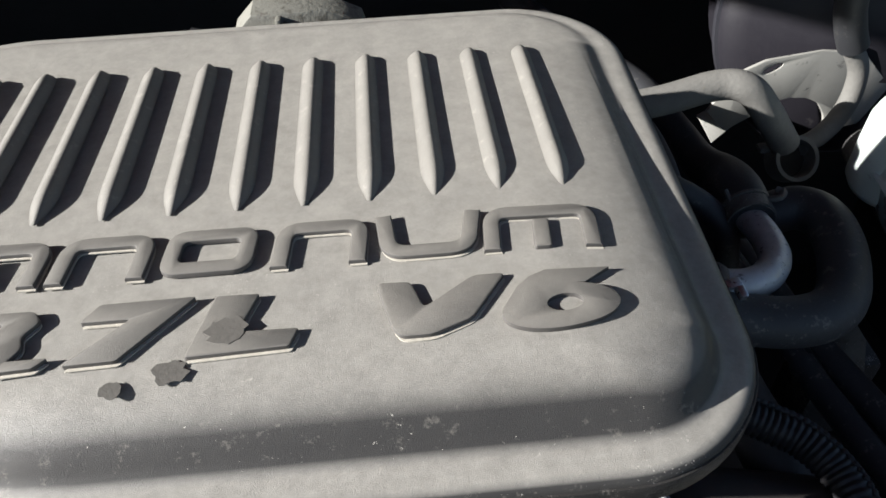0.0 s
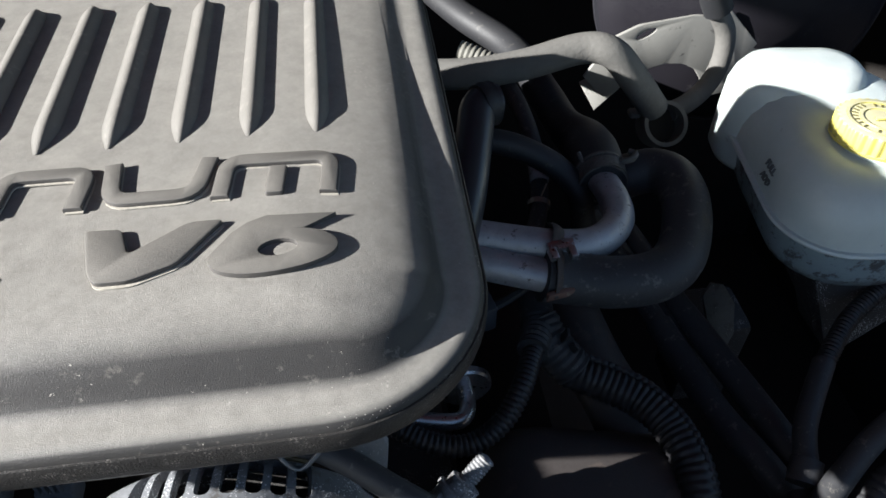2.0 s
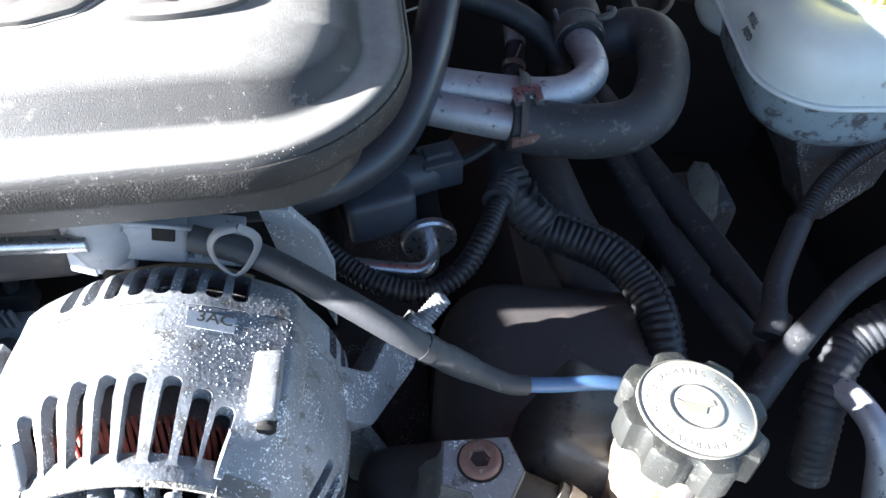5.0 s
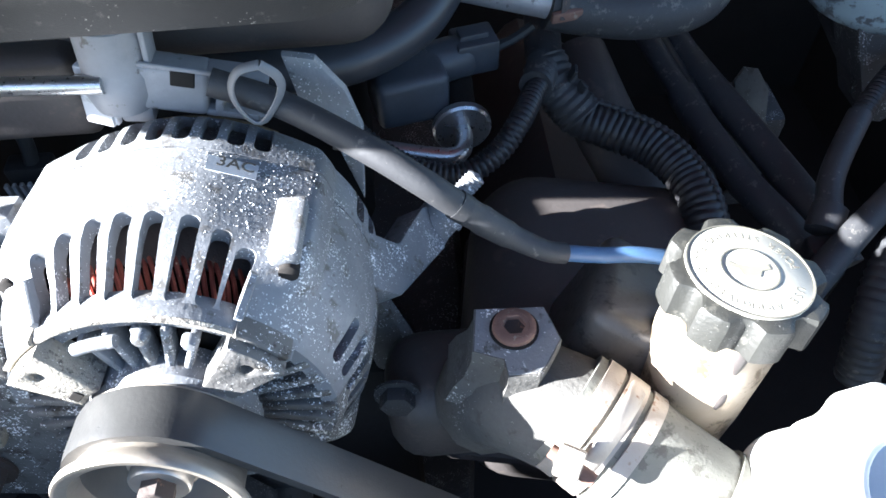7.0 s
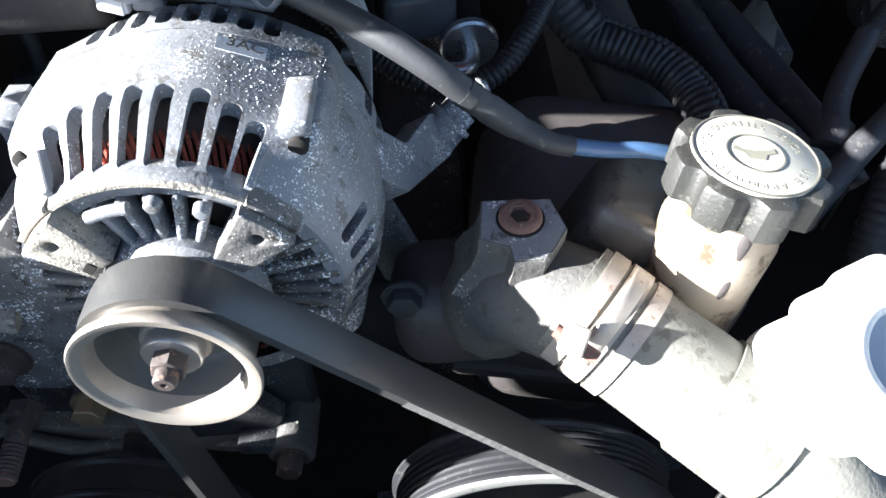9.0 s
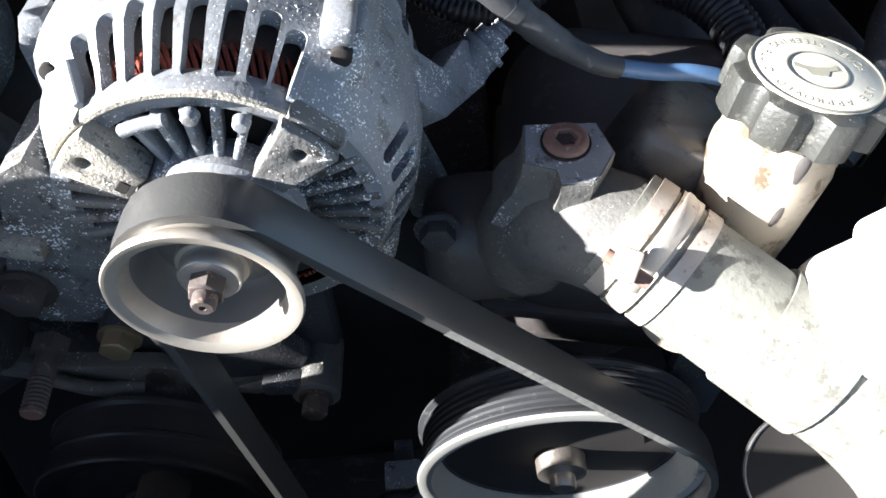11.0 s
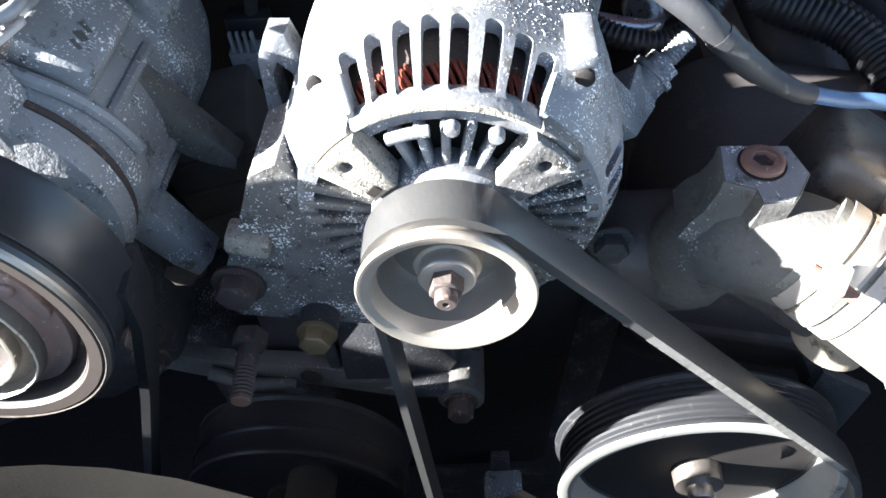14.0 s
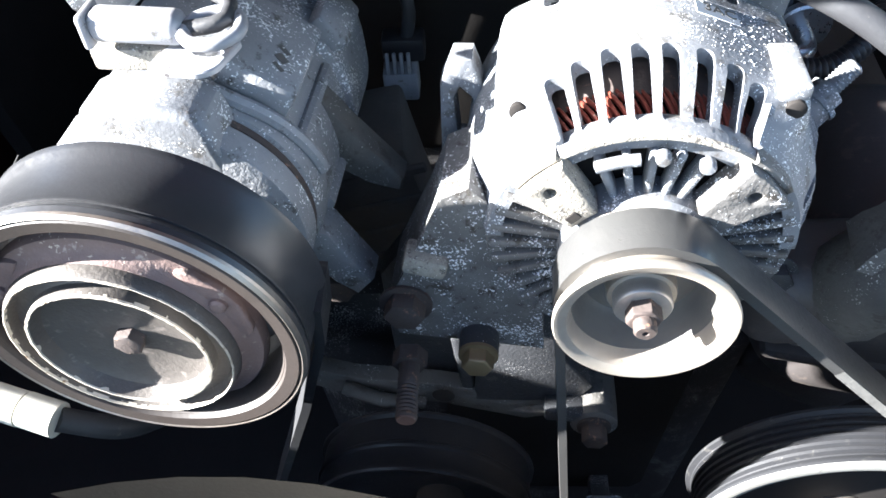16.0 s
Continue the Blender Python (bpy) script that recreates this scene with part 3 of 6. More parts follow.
S = 0.0056
H1 = 0.0208
s_, h_ = S / 2, H1 - S / 2
for x, kind, w in ((0.1035, "arch_stub", 0.0395), (0.0655, "cup", 0.0335), (0.0295, "arch", 0.0310), (-0.0070, "ring", 0.0300), (-0.0415, "arch", 0.0310), (-0.0790, "arch_stub", 0.0385), (-0.1200, "arch", 0.034)):
    m = emblem_frame(x, 0.1995)
    if kind == "cup":
        ribbon(bent([(-w / 2 + s_ - 0.002, H1), (-w / 2 + s_ + 0.001, s_), (w / 2 - s_ - 0.001, s_), (w / 2 - s_ + 0.001, H1)], 0.006), S, m, LETTER_H, LETTER, cover, "emblem", label="raised emblem bar on the cover")
    elif kind == "ring":
        part("emblem", prism(round_rect(w, H1, 0.006, cy=H1 / 2), LETTER_H, m, bevel=0.0007, seg=2, holes=(round_rect(w - 2 * S, H1 - 2 * S, 0.002, cy=H1 / 2)[::-1],)), LETTER, cover, "raised emblem ring on the cover", smooth=30)
    else:
        ribbon(bent([(-w / 2 + s_, 0), (-w / 2 + s_, h_), (w / 2 - s_, h_), (w / 2 - s_, 0)], 0.0055), S, m, LETTER_H, LETTER, cover, "emblem", label="raised emblem bar on the cover")
        if kind == "arch_stub":
            part("emblem", prism(round_rect(S * 1.05, H1 * 0.66, 0.001, cy=H1 * 0.33), LETTER_H, m, bevel=0.0007, seg=2), LETTER, cover, "raised emblem bar on the cover", smooth=30)

# raised characters: 3.7L V6
def character(name, outline, round_at=0.0012, holes=()):
    pts = bent(outline + outline[:1], round_at, 4)
    part("dust_edge", prism(pts[1:-1] if (Vector(pts[0]) - Vector(pts[-1])).length < 1e-9 else pts, 0.0004, emblem_frame(0.0005, -0.0010, 0)), DUST, cover)
    part(name, prism(pts[1:-1] if (Vector(pts[0]) - Vector(pts[-1])).length < 1e-9 else pts, LETTER_H, emblem_frame(0, 0, 0), bevel=0.0007, seg=2, holes=holes), LETTER, cover, "raised character of 3.7L V6", smooth=30)


def arc(cx, cy, rx, ry, a0, a1, n, turn=0.14):
    return [(cx + rx * math.cos(a) * math.cos(turn) - ry * math.sin(a) * math.sin(turn), cy + rx * math.cos(a) * math.sin(turn) + ry * math.sin(a) * math.cos(turn)) for a in np.linspace(a0, a1, n)]


character("letter_v", [(0.0535, 0.1885), (0.0590, 0.1883), (0.0622, 0.1772), (0.0785, 0.1890), (0.0890, 0.1890), (0.0765, 0.1715), (0.0640, 0.1662), (0.0545, 0.1662), (0.0520, 0.1705), (0.0480, 0.1886)], 0.0022)
part("figure_6", prism(arc(0.1040, 0.1735, 0.0188, 0.0086, math.pi * 0.42, -math.pi * 1.13, 34) + [(0.0915, 0.1822), (0.0960, 0.1862), (0.1015, 0.1886), (0.1225, 0.1890), (0.1130, 0.1824)], LETTER_H, emblem_frame(0, 0, 0), bevel=0.0007, seg=2, holes=(arc(0.1052, 0.1745, 0.0058, 0.0034, 2 * math.pi, 0.26, 20),)), LETTER, cover, "raised character of 3.7L V6", smooth=30)
character("letter_l", [(-0.0050, 0.1760), (-0.0015, 0.1886), (0.0120, 0.1884), (0.0066, 0.1736), (0.0246, 0.1732), (0.0222, 0.1664), (-0.0078, 0.1652)], 0.0010)
character("figure_7", [(-0.0300, 0.1890), (-0.0075, 0.1892), (-0.0272, 0.1662), (-0.0425, 0.1658), (-0.0262, 0.1818), (-0.0412, 0.1818), (-0.0365, 0.1888)], 0.0010)
character("point", [(-0.0560, 0.1655), (-0.0505, 0.1660), (-0.0470, 0.1694), (-0.0590, 0.1694), (-0.0625, 0.1653)], 0.0008)
character("figure_3", [(-0.0750, 0.1890), (-0.0560, 0.1886), (-0.0530, 0.1840), (-0.0570, 0.1785), (-0.0555, 0.1740), (-0.0600, 0.1665), (-0.0950, 0.1655), (-0.0935, 0.1705), (-0.0680, 0.1715), (-0.0665, 0.1755), (-0.0760, 0.1765), (-0.0755, 0.1800), (-0.0650, 0.1812), (-0.0640, 0.1838), (-0.0860, 0.1845), (-0.0855, 0.1888)], 0.0018)

# oily spots on the cover
for x, y, r, seed in ((0.0035, 0.1740, 0.0062, 1), (-0.0115, 0.1615, 0.0050, 2), (-0.0270, 0.1570, 0.0033, 3)):
    rr = random.Random(seed)
    outl = [(x + r * (0.75 + 0.45 * rr.random()) * math.cos(a), y + r * (0.75 + 0.45 * rr.random()) * math.sin(a) * 0.9) for a in np.linspace(0, 2 * math.pi, 18, endpoint=False)]
    z = PLATEAU + (LETTER_H if seed == 1 else 0) + 0.00005
    part("oil_spot", prism(outl, 0.00012, Matrix.Translation((0, 0, z - 0.0002 if seed == 1 else z))), STAIN, cover, "dark oily spot")

# ribs, letters and spots follow the sagging crown
for ob in cover.children_recursive:
    if ob.name.split(".")[0] not in ("shell", "edge_band", "underbody", "underbody_nose"):
        for v in ob.data.vertices:
            p = WORLD_OF[ob] @ v.co
            v.co.z -= sag(p.x, p.y)

# pale grey moulded bracket behind the cover
knob = thing("bracket", (0.02, 0.392, 1.03), "pale dusty moulded bracket behind the engine cover", "bracket")
prof = [(-0.030, 0), (-0.026, 0.020), (-0.016, 0.030), (0.022, 0.031), (0.040, 0.022), (0.046, 0)]
part("body", prism([(x, y) for x, y in prof], 0.018, Matrix.Translation((0.006, 0.406, 1.045)) @ pose(0, 0, 0, 90, 0, 0), bevel=0.002), PALE_HOSE, knob)
part("web", block((0.003, 0.006, 0.024), Matrix.Translation((0.004, 0.386, 1.050)), 0.0008), PALE_HOSE, knob)
part("post", block((0.02, 0.016, 0.06), Matrix.Translation((0.01, 0.40, 0.99)), 0.003), MANIFOLD, knob)
part("stub", sweep([(-0.028, 0.390, 1.060), (-0.043, 0.392, 1.064)], 0.0045, 10), RUBBER_DUSTY, knob)

# ---- alternator ----
ALT_O = Vector((0.0605, 0.0470, 0.9172))
AF = facing(ALT_O)
alt = thing("alternator", (0.066, 0.13, 0.83), "corroded cast aluminium alternator with white oxide specks", "alternator")


def swell(angle, s):
    """Flat shoulders run off the round body to the upper through bolts; the lower bolts have small bosses."""
    k = min(1.0, max(0.0, (s - 0.0495) / 0.0045)) * min(1.0, max(0.25, (0.128 - s) / 0.02))
    off = abs((angle - 90 + 180) % 360 - 180)
    top = 0.0
    if 19 < off < 58:
        top = 0.0665 * (1 / math.cos(radians(min(off, 43.5) - 19)) - 1) * min(1.0, max(0.0, (54 - off) / 9.0)) ** 0.8
    low = sum(1 / (1 + (abs((angle - c + 180) % 360 - 180) / 9.0) ** 4) for c in (228, 312))
    return k * (top + 0.010 * low)


def alt_solid(profile, thick, n=240, span=None, cap=False):
    """A closed turned shell; profile of (radius, distance behind the pulley face)."""
    bm = bmesh.new()
    ring = list(profile) + [(r - thick, s) for r, s in reversed(profile)]
    ks = range(n) if span is None else range(int(span[0] * n / 360), int(span[1] * n / 360) + 1)
    cols = []
    for k in ks:
        a = 2 * math.pi * k / n
        cols.append([bm.verts.new(AF @ Vector(((r + swell(360 * k / n, s)) * math.cos(a), (r + swell(360 * k / n, s)) * math.sin(a), -s))) for r, s in ring])
    pairs = list(zip(cols, cols[1:])) + ([(cols[-1], cols[0])] if span is None else [])
    m = len(ring)
    for a, b in pairs:
        for j in range(m):
            bm.faces.new((a[j], b[j], b[(j + 1) % m], a[(j + 1) % m]))
    if span is not None:
        bm.faces.new(cols[0][::-1]), bm.faces.new(cols[-1])
    bmesh.ops.recalc_face_normals(bm, faces=bm.faces)
    return bm


def carve(bm, cutters):
    """What is left of bm after the cutters are taken out of it."""
    obs = []
    for source in (bm, cutters):
        bmesh.ops.recalc_face_normals(source, faces=source.faces)
        me = bpy.data.meshes.new("tmp")
        source.to_mesh(me)
        source.free()
        ob = bpy.data.objects.new("tmp", me)
        scene.collection.objects.link(ob)
        obs.append(ob)
    mod = obs[0].modifiers.new("cut", "BOOLEAN")
    mod.operation, mod.solver, mod.object = "DIFFERENCE", "EXACT", obs[1]
    me = bpy.data.meshes.new_from_object(obs[0].evaluated_get(bpy.context.evaluated_depsgraph_get()))
    left = bmesh.new()
    left.from_mesh(me)
    bpy.data.meshes.remove(me)
    for ob in obs:
        data = ob.data
        bpy.data.objects.remove(ob)
        bpy.data.meshes.remove(data)
    return left


def slot_cutters(slots, bm=None):
    """Rounded slots through the shell: (angle, width, from, to)."""
    for a, w, s0, s1 in slots:
        m = AF @ pose(0, 0, 0, 0, 0, a - 90) @ Matrix.Translation((0, 0.046, -(s0 + s1) / 2)) @ pose(0, 0, 0, -90, 0, 0)
        bm = prism(round_rect(w, s1 - s0, w * 0.40, 4), 0.040, m, bm=bm)
    return bm


front_prof = [(0.0556, 0.0372), (0.0560, 0.0395), (0.0566, 0.0408), (0.0575, 0.0430), (0.0600, 0.0480), (0.0622, 0.0520), (0.0640, 0.0560), (0.0652, 0.0585), (0.0658, 0.0625), (0.0663, 0.0655), (0.0667, 0.0700), (0.0671, 0.0760), (0.0672, 0.0860), (0.0668, 0.0985)]
top_slots = [(a, 0.0062, 0.0388, end) for a, end in ((60.3, 0.0580), (67.8, 0.0630), (76.9, 0.0665), (86.7, 0.0672), (95.3, 0.0672), (103.9, 0.0665), (112.8, 0.0640), (121.0, 0.0590))]
side_slots = [(16 - 8.6 * k, 0.0050, 0.0440, 0.0600) for k in range(6)]
bm = carve(alt_solid(front_prof, 0.0055, span=(2, 178)), slot_cutters(top_slots + side_slots[:2] + [(180 - a, w, s0, s1) for a, w, s0, s1 in side_slots[:2]]))
part("front_housing", bm, ALU, alt, smooth=42)
# lower half gets a darker metal: dirt, and shade put into the colour
low_prof = [(0.0540, 0.0392), (0.0552, 0.0388), (0.0562, 0.0412)] + front_prof[3:]
bm = carve(alt_solid(low_prof, 0.0050, span=(178, 362)), slot_cutters(side_slots[2:] + [(180 - a, w, s0, s1) for a, w, s0, s1 in side_slots[2:]]))
part("front_skirt", bm, ALU_DIRTY_SHADE, alt, "dirty speckled lower front of the housing, darkened for shade", smooth=42)
part("front_crest", lathe([(0.0464, 0.0), (0.0465, 0.0068), (0.0520, 0.0064), (0.0524, 0.0100), (0.0532, 0.0108), (0.0548, 0.0106), (0.0556, 0.0078), (0.0560, 0.0045), (0.0550, 0.0)], AF @ Matrix.Translation((0, 0, -0.0440)), 144, close=True, arc=(35, 145)), ALU, alt, "bright cast crest round the front")
rear_prof = [(0.0668, 0.0992), (0.0668, 0.1030), (0.0667, 0.1080), (0.0664, 0.1130), (0.0657, 0.1170), (0.0640, 0.1205), (0.0600, 0.1240), (0.0540, 0.1265), (0.0460, 0.1285)]
bm = carve(alt_solid(rear_prof, 0.0045), slot_cutters([(63.0 + 8.2 * k, 0.0062, 0.1035, 0.1215) for k in range(8)] + [(22 - 9 * k, 0.0060, 0.1035, 0.1190) for k in range(5)]))
part("rear_housing", bm, ALU, alt, smooth=42)
part("rear_cover", lathe([(0.0, -0.1300), (0.0470, -0.1282), (0.0470, -0.1262), (0.0, -0.1262)], AF, 60), ALU_DIRTY_SHADE, alt)
part("stator", lathe([(0.0540, -0.056), (0.0590, -0.072), (0.0605, -0.092), (0.0520, -0.095), (0.0480, -0.060)], AF, 72, close=True), RUST_DARK, alt, "dark laminated stator")
bm = bmesh.new()
rnd = random.Random(11)
lumps = []
while len(lumps) < 900:
    # crumbs of oxide, thickest on the shoulder and round the slots
    a, sd = rnd.gauss(58, 26), rnd.uniform(0.041, 0.099)
    if not 8 < a < 150 or any(abs(a - c) < 4.2 and s0 - 0.002 < sd < s1 + 0.002 for c, w, s0, s1 in top_slots + side_slots):
        continue
    rr = float(np.interp(sd, [p[1] for p in front_prof], [p[0] for p in front_prof])) + swell(a, sd)
    q = rnd.uniform(0.00008, 0.00023) * (1.5 if rnd.random() < 0.15 else 1.0)
    lumps.append((a, rr, sd, q))
for a, rr, sd, q in lumps:
    m = AF @ pose(0, 0, 0, 0, 0, a) @ Matrix.Translation((rr, 0, -sd)) @ pose(0, 0, 0, rnd.uniform(0, 90), rnd.uniform(0, 90), 0) @ Matrix.Diagonal((q * rnd.uniform(0.6, 1.5), q, q * rnd.uniform(0.6, 1.8), 1))
    bmesh.ops.create_icosphere(bm, subdivisions=1, radius=1.0, matrix=m)
tagged(part("oxide_crust", bm, OXIDE, alt, "white crumbs of oxide", smooth=0), kind="stuff")

# copper windings seen through the slots
bm = bmesh.new()
rnd = random.Random(4)
for k in range(132):
    a0 = 2 * math.pi * k / 132
    pts = []
    for i in range(4):
        t = i / 3
        a = a0 + 0.16 * (t - 0.5) + rnd.uniform(-0.008, 0.008)
        r = 0.0492 + 0.0030 * math.sin(t * math.pi) + 0.0035 * t + rnd.uniform(-0.0005, 0.0005)
        pts.append(AF @ Vector((r * math.cos(a), r * math.sin(a), -(0.0445 + 0.019 * t))))
    sweep(pts, 0.0009, 6, 0.003, bm)
tagged(part("winding", bm, COPPER, alt, "reddish copper windings"), kind="stuff")
bm = bmesh.new()
for k in range(90):
    a0 = 2 * math.pi * k / 90
    pts = [AF @ Vector((0.0500 * math.cos(a0 + 0.05 * t), 0.0500 * math.sin(a0 + 0.05 * t), -(0.100 + 0.014 * t))) for t in (0, 0.5, 1)]
    sweep(pts, 0.0011, 6, 0.004, bm)
tagged(part("winding", bm, COPPER, alt, "reddish copper windings"), kind="stuff")
part("rotor", lathe([(0.0, -0.046), (0.042, -0.046), (0.044, -0.052), (0.044, -0.120), (0.0, -0.120)], AF, 40), DARK, alt, "dark rotor inside the housing")


def on_alt(angle, r, s):
    return AF @ Vector((r * math.cos(radians(angle)), r * math.sin(radians(angle)), -s))


# front face: hub, radial fins with dark windows between them, two ears
part("hub_plate", lathe([(0.018, -0.0295), (0.0268, -0.0295), (0.0288, -0.0315), (0.0295, -0.0430), (0.018, -0.0430)], AF, 48, close=True), ALU, alt)
fins = [(a, 0.0470, 0.0030, 0.0345, ALU) for a in (113.7, 102.4, 91.0, 79.6, 68.3)] + [(a, 0.0545, 0.0038, 0.0365, ALU_DIRTY_SHADE) for a in [26 - 9.4 * k for k in range(9)] + [154 + 9.4 * k for k in range(9)]]
for a, r1, w, s0, mat in fins:
    m = AF @ pose(0, 0, 0, 0, 0, a - 90) @ Matrix.Translation((0, 0.0275, -s0)) @ pose(0, 0, 0, -90, 0, 0)
    bm = block((w, 0.0085, r1 - 0.0275), m @ Matrix.Translation((0, 0.0042, 0)), 0.0012, 2)
    part("fin", bm, mat, alt)
# black disc puts the shade between the fins into colour
part("web", lathe([(0.0275, -0.0452), (0.0470, -0.0452), (0.0470, -0.0465), (0.0275, -0.0465)], AF, 48, close=True), DARK, alt, "black web behind the fins, for the shade between them")
part("rim", lathe([(0.0527, -0.0337), (0.0533, -0.0329), (0.0546, -0.0329), (0.0552, -0.0342), (0.0545, -0.0352), (0.0532, -0.0350)], AF, 140, close=True, arc=(35, 145)), SAND, alt, "sandy oxidised rim")
part("rim_bar", sweep([on_alt(a, 0.0462, 0.0318) for a in (97, 101, 106, 111, 115)], 0.0022, 10, 0.002), ALU, alt, "cast bar across two fins")
for a in (88.0, 69.5):
    part("rim_lug", lathe([(0, 0.0040), (0.0018, 0.0038), (0.0026, 0.0028), (0.0028, 0.0), (0, 0)], AF @ Matrix.Translation(AF.inverted() @ on_alt(a, 0.0458, 0.0345)), 14), ALU, alt)
part("tan_edge", sweep([on_alt(a, 0.0590, 0.1262) for a in range(58, 118, 6)], 0.0012, 8, 0.003), BRASS, alt, "thin tan seal edge")
for a in (56.8, 123.2):
    m = AF @ pose(0, 0, 0, 0, 0, a) @ pose(0, 0, 0, 90, 0, 0)
    part("gusset", prism([(0.0560, 0.0372), (0.0582, 0.0366), (0.0662, 0.0485), (0.0640, 0.0515), (0.0580, 0.0440)], 0.0026, m @ Matrix.Diagonal((1, -1, 1, 1)) @ Matrix.Translation((0, 0, -0.0015)), bevel=0.0005, seg=1), ALU, alt)


def sector(a0, a1, r0, r1, n=8):
    return [(r1 * math.cos(radians(a0 + (a1 - a0) * k / n)), r1 * math.sin(radians(a0 + (a1 - a0) * k / n))) for k in range(n + 1)] + [(r0 * math.cos(radians(a1 + (a0 - a1) * k / n)), r0 * math.sin(radians(a1 + (a0 - a1) * k / n))) for k in range(n + 1)]


# right ear faces away from the sun: that shade is put in as darker metal
for mid, half, mat in ((135.6, 11.0, SAND), (46.6, 11.0, ALU_DIRTY_SHADE)):
    c, d = 0.0468 * math.cos(radians(mid)), 0.0468 * math.sin(radians(mid))
    hole = [(c + 0.0023 * math.cos(t), d + 0.0023 * math.sin(t)) for t in np.linspace(2 * math.pi, 0, 16, endpoint=False)]
    ear = part("ear", prism(sector(mid - half, mid + half, 0.0300, 0.0535), 0.0120, AF @ Matrix.Translation((0, 0, -0.0400)), bevel=0.0008, seg=2, holes=(hole,)), mat, alt, "corroded mounting ear with a hole")
    part("step", prism(sector(mid - half * 0.92, mid + half * 0.92, 0.0538, 0.0562, 6), 0.0080, AF @ Matrix.Translation((0, 0, -0.0400)), bevel=0.0006, seg=1), mat, ear)
# flat black patch instead of a cut: the recess shade is painted
part("window", block((0.0050, 0.0036, 0.0006), AF @ pose(0, 0, 0, 0, 0, 50) @ Matrix.Translation((0.0010, 0.0336, -0.0282)), 0.0002, 1), DARK, alt, "small black patch for a shaded window beside the hub")

# through bolts in the shoulders, under a flat pad
for ang, far in ((133.5, 0.0655), (48.5, 0.0680)):
    m = AF @ Matrix.Translation(AF.inverted() @ on_alt(ang, far, 0.0525))
    # uncut: a flush black disc paints the shade of the hole
    part("bolt_end", lathe([(0.0, 0.0003), (0.0030, 0.0003), (0.0034, 0.0), (0.0034, -0.004), (0, -0.004)], m, 18), DARK, alt, "flat black disc for the shade in a bolt hole")
part("pad", block((0.0100, 0.0270, 0.0060), AF @ Matrix.Translation((0.0442, 0.0528, -0.0675)) @ pose(0, 0, 0, 0, 0, 3) @ pose(0, 0, 0, -90, 0, 0), 0.0012), ALU, alt, "raised flat cast pad")
part("label_sticker", block((0.017, 0.0004, 0.0075), AF @ pose(0, 0, 0, 0, 0, -20) @ Matrix.Translation((0.0, 0.0672, -0.0950)), 0), LABEL, alt, "small white sticker reading 3AC")
part("print", text_mesh("3AC", 0.0070, AF @ pose(0, 0, 0, 0, 0, -20) @ Matrix.Translation((0.0010, 0.0676, -0.0948)) @ pose(0, 0, 0, -90, 0, 0) @ Matrix.Translation((0.0, -0.0022, 0.0)), 0.00005, bold=0.0001), INK, alt, "black printed characters 3AC")

# left lug and lower bracket, right arm
part("lug", prism([(-0.078, -0.020), (-0.060, -0.026), (-0.060, 0.030), (-0.064, 0.042), (-0.072, 0.042), (-0.077, 0.030)], 0.012, AF @ Matrix.Translation((0, 0, -0.104)), bevel=0.002, holes=([(-0.0640, 0.0240), (-0.0640, 0.0020), (-0.0700, 0.0020), (-0.0715, 0.0240), (-0.0690, 0.0290)],)), ALU, alt, "slotted mounting lug")
part("foot", prism([(-0.052, -0.072), (-0.030, -0.074), (-0.034, -0.030), (-0.052, 0.012), (-0.062, 0.022), (-0.073, 0.016), (-0.081, -0.006), (-0.098, -0.046), (-0.095, -0.068)], 0.038, AF @ Matrix.Translation((0, 0, -0.079)), bevel=0.003), ALU_DIRTY_SHADE, alt, "dirty mounting foot")
part("foot_pad", block((0.018, 0.010, 0.012), AF @ Matrix.Translation((-0.0800, -0.0180, -0.0480)) @ pose(0, 0, 0, 0, 0, -14), 0.002), SAND, alt, "sandy machined pad on the foot")
AM = along((0.1425, 0.1307, 0.9025), (0.83, -0.10, 0.54))
part("arm", prism(bent([(0.0166, 0.0256), (0.0240, 0.0041), (0.0551, -0.0099), (0.0681, -0.0265), (0.0612, -0.0335), (0.0458, -0.0301), (0.0001, -0.0007), (-0.0060, 0.0164), (0.0166, 0.0256)], 0.003)[:-1], 0.014, AM @ Matrix.Translation((0, 0, -0.014)), bevel=0.0015, seg=2), ALU, alt, "cast mounting arm")
part("stay", prism([(-0.010, 0.024), (0.010, 0.012), (0.044, -0.082), (0.038, -0.096), (0.020, -0.090)], 0.010, facing((0.110, 0.165, 0.890)), bevel=0.003), ALU_DIRTY_SHADE, alt)
stud = part("stud", lathe([(0.0, -0.012), (0.0100, -0.012), (0.0100, 0.0), (0.0112, 0.0), (0.0112, 0.0026), (0.0085, 0.0030), (0.0085, 0.0090), (0.0050, 0.0095)] + [(0.0050 - 0.0007 * (k % 2), 0.0100 + 0.0010 * k) for k in range(16)] + [(0.0, 0.0262)], along((0.1630, 0.1880, 0.8830), (0.72, 0.45, 0.53)), 20), CAST, alt, "zinc plated stud with a nut")

# pulley: flared cup with a nut
pul = part("pulley", lathe([(0.0, -0.0135), (0.0118, -0.0135), (0.0122, -0.0145), (0.0122, -0.019), (0.0205, -0.0225), (0.0228, -0.0200), (0.0245, -0.0060), (0.0262, -0.0012), (0.0285, 0.0), (0.0305, 0.0002), (0.0311, -0.0010), (0.0308, -0.0028), (0.0280, -0.0060), (0.0268, -0.0075), (0.0268, -0.0260), (0.0285, -0.0268), (0.0290, -0.0276), (0.0270, -0.0282), (0.0, -0.0282)], AF, 72), CUP_RIM, alt, "worn steel pulley cup")
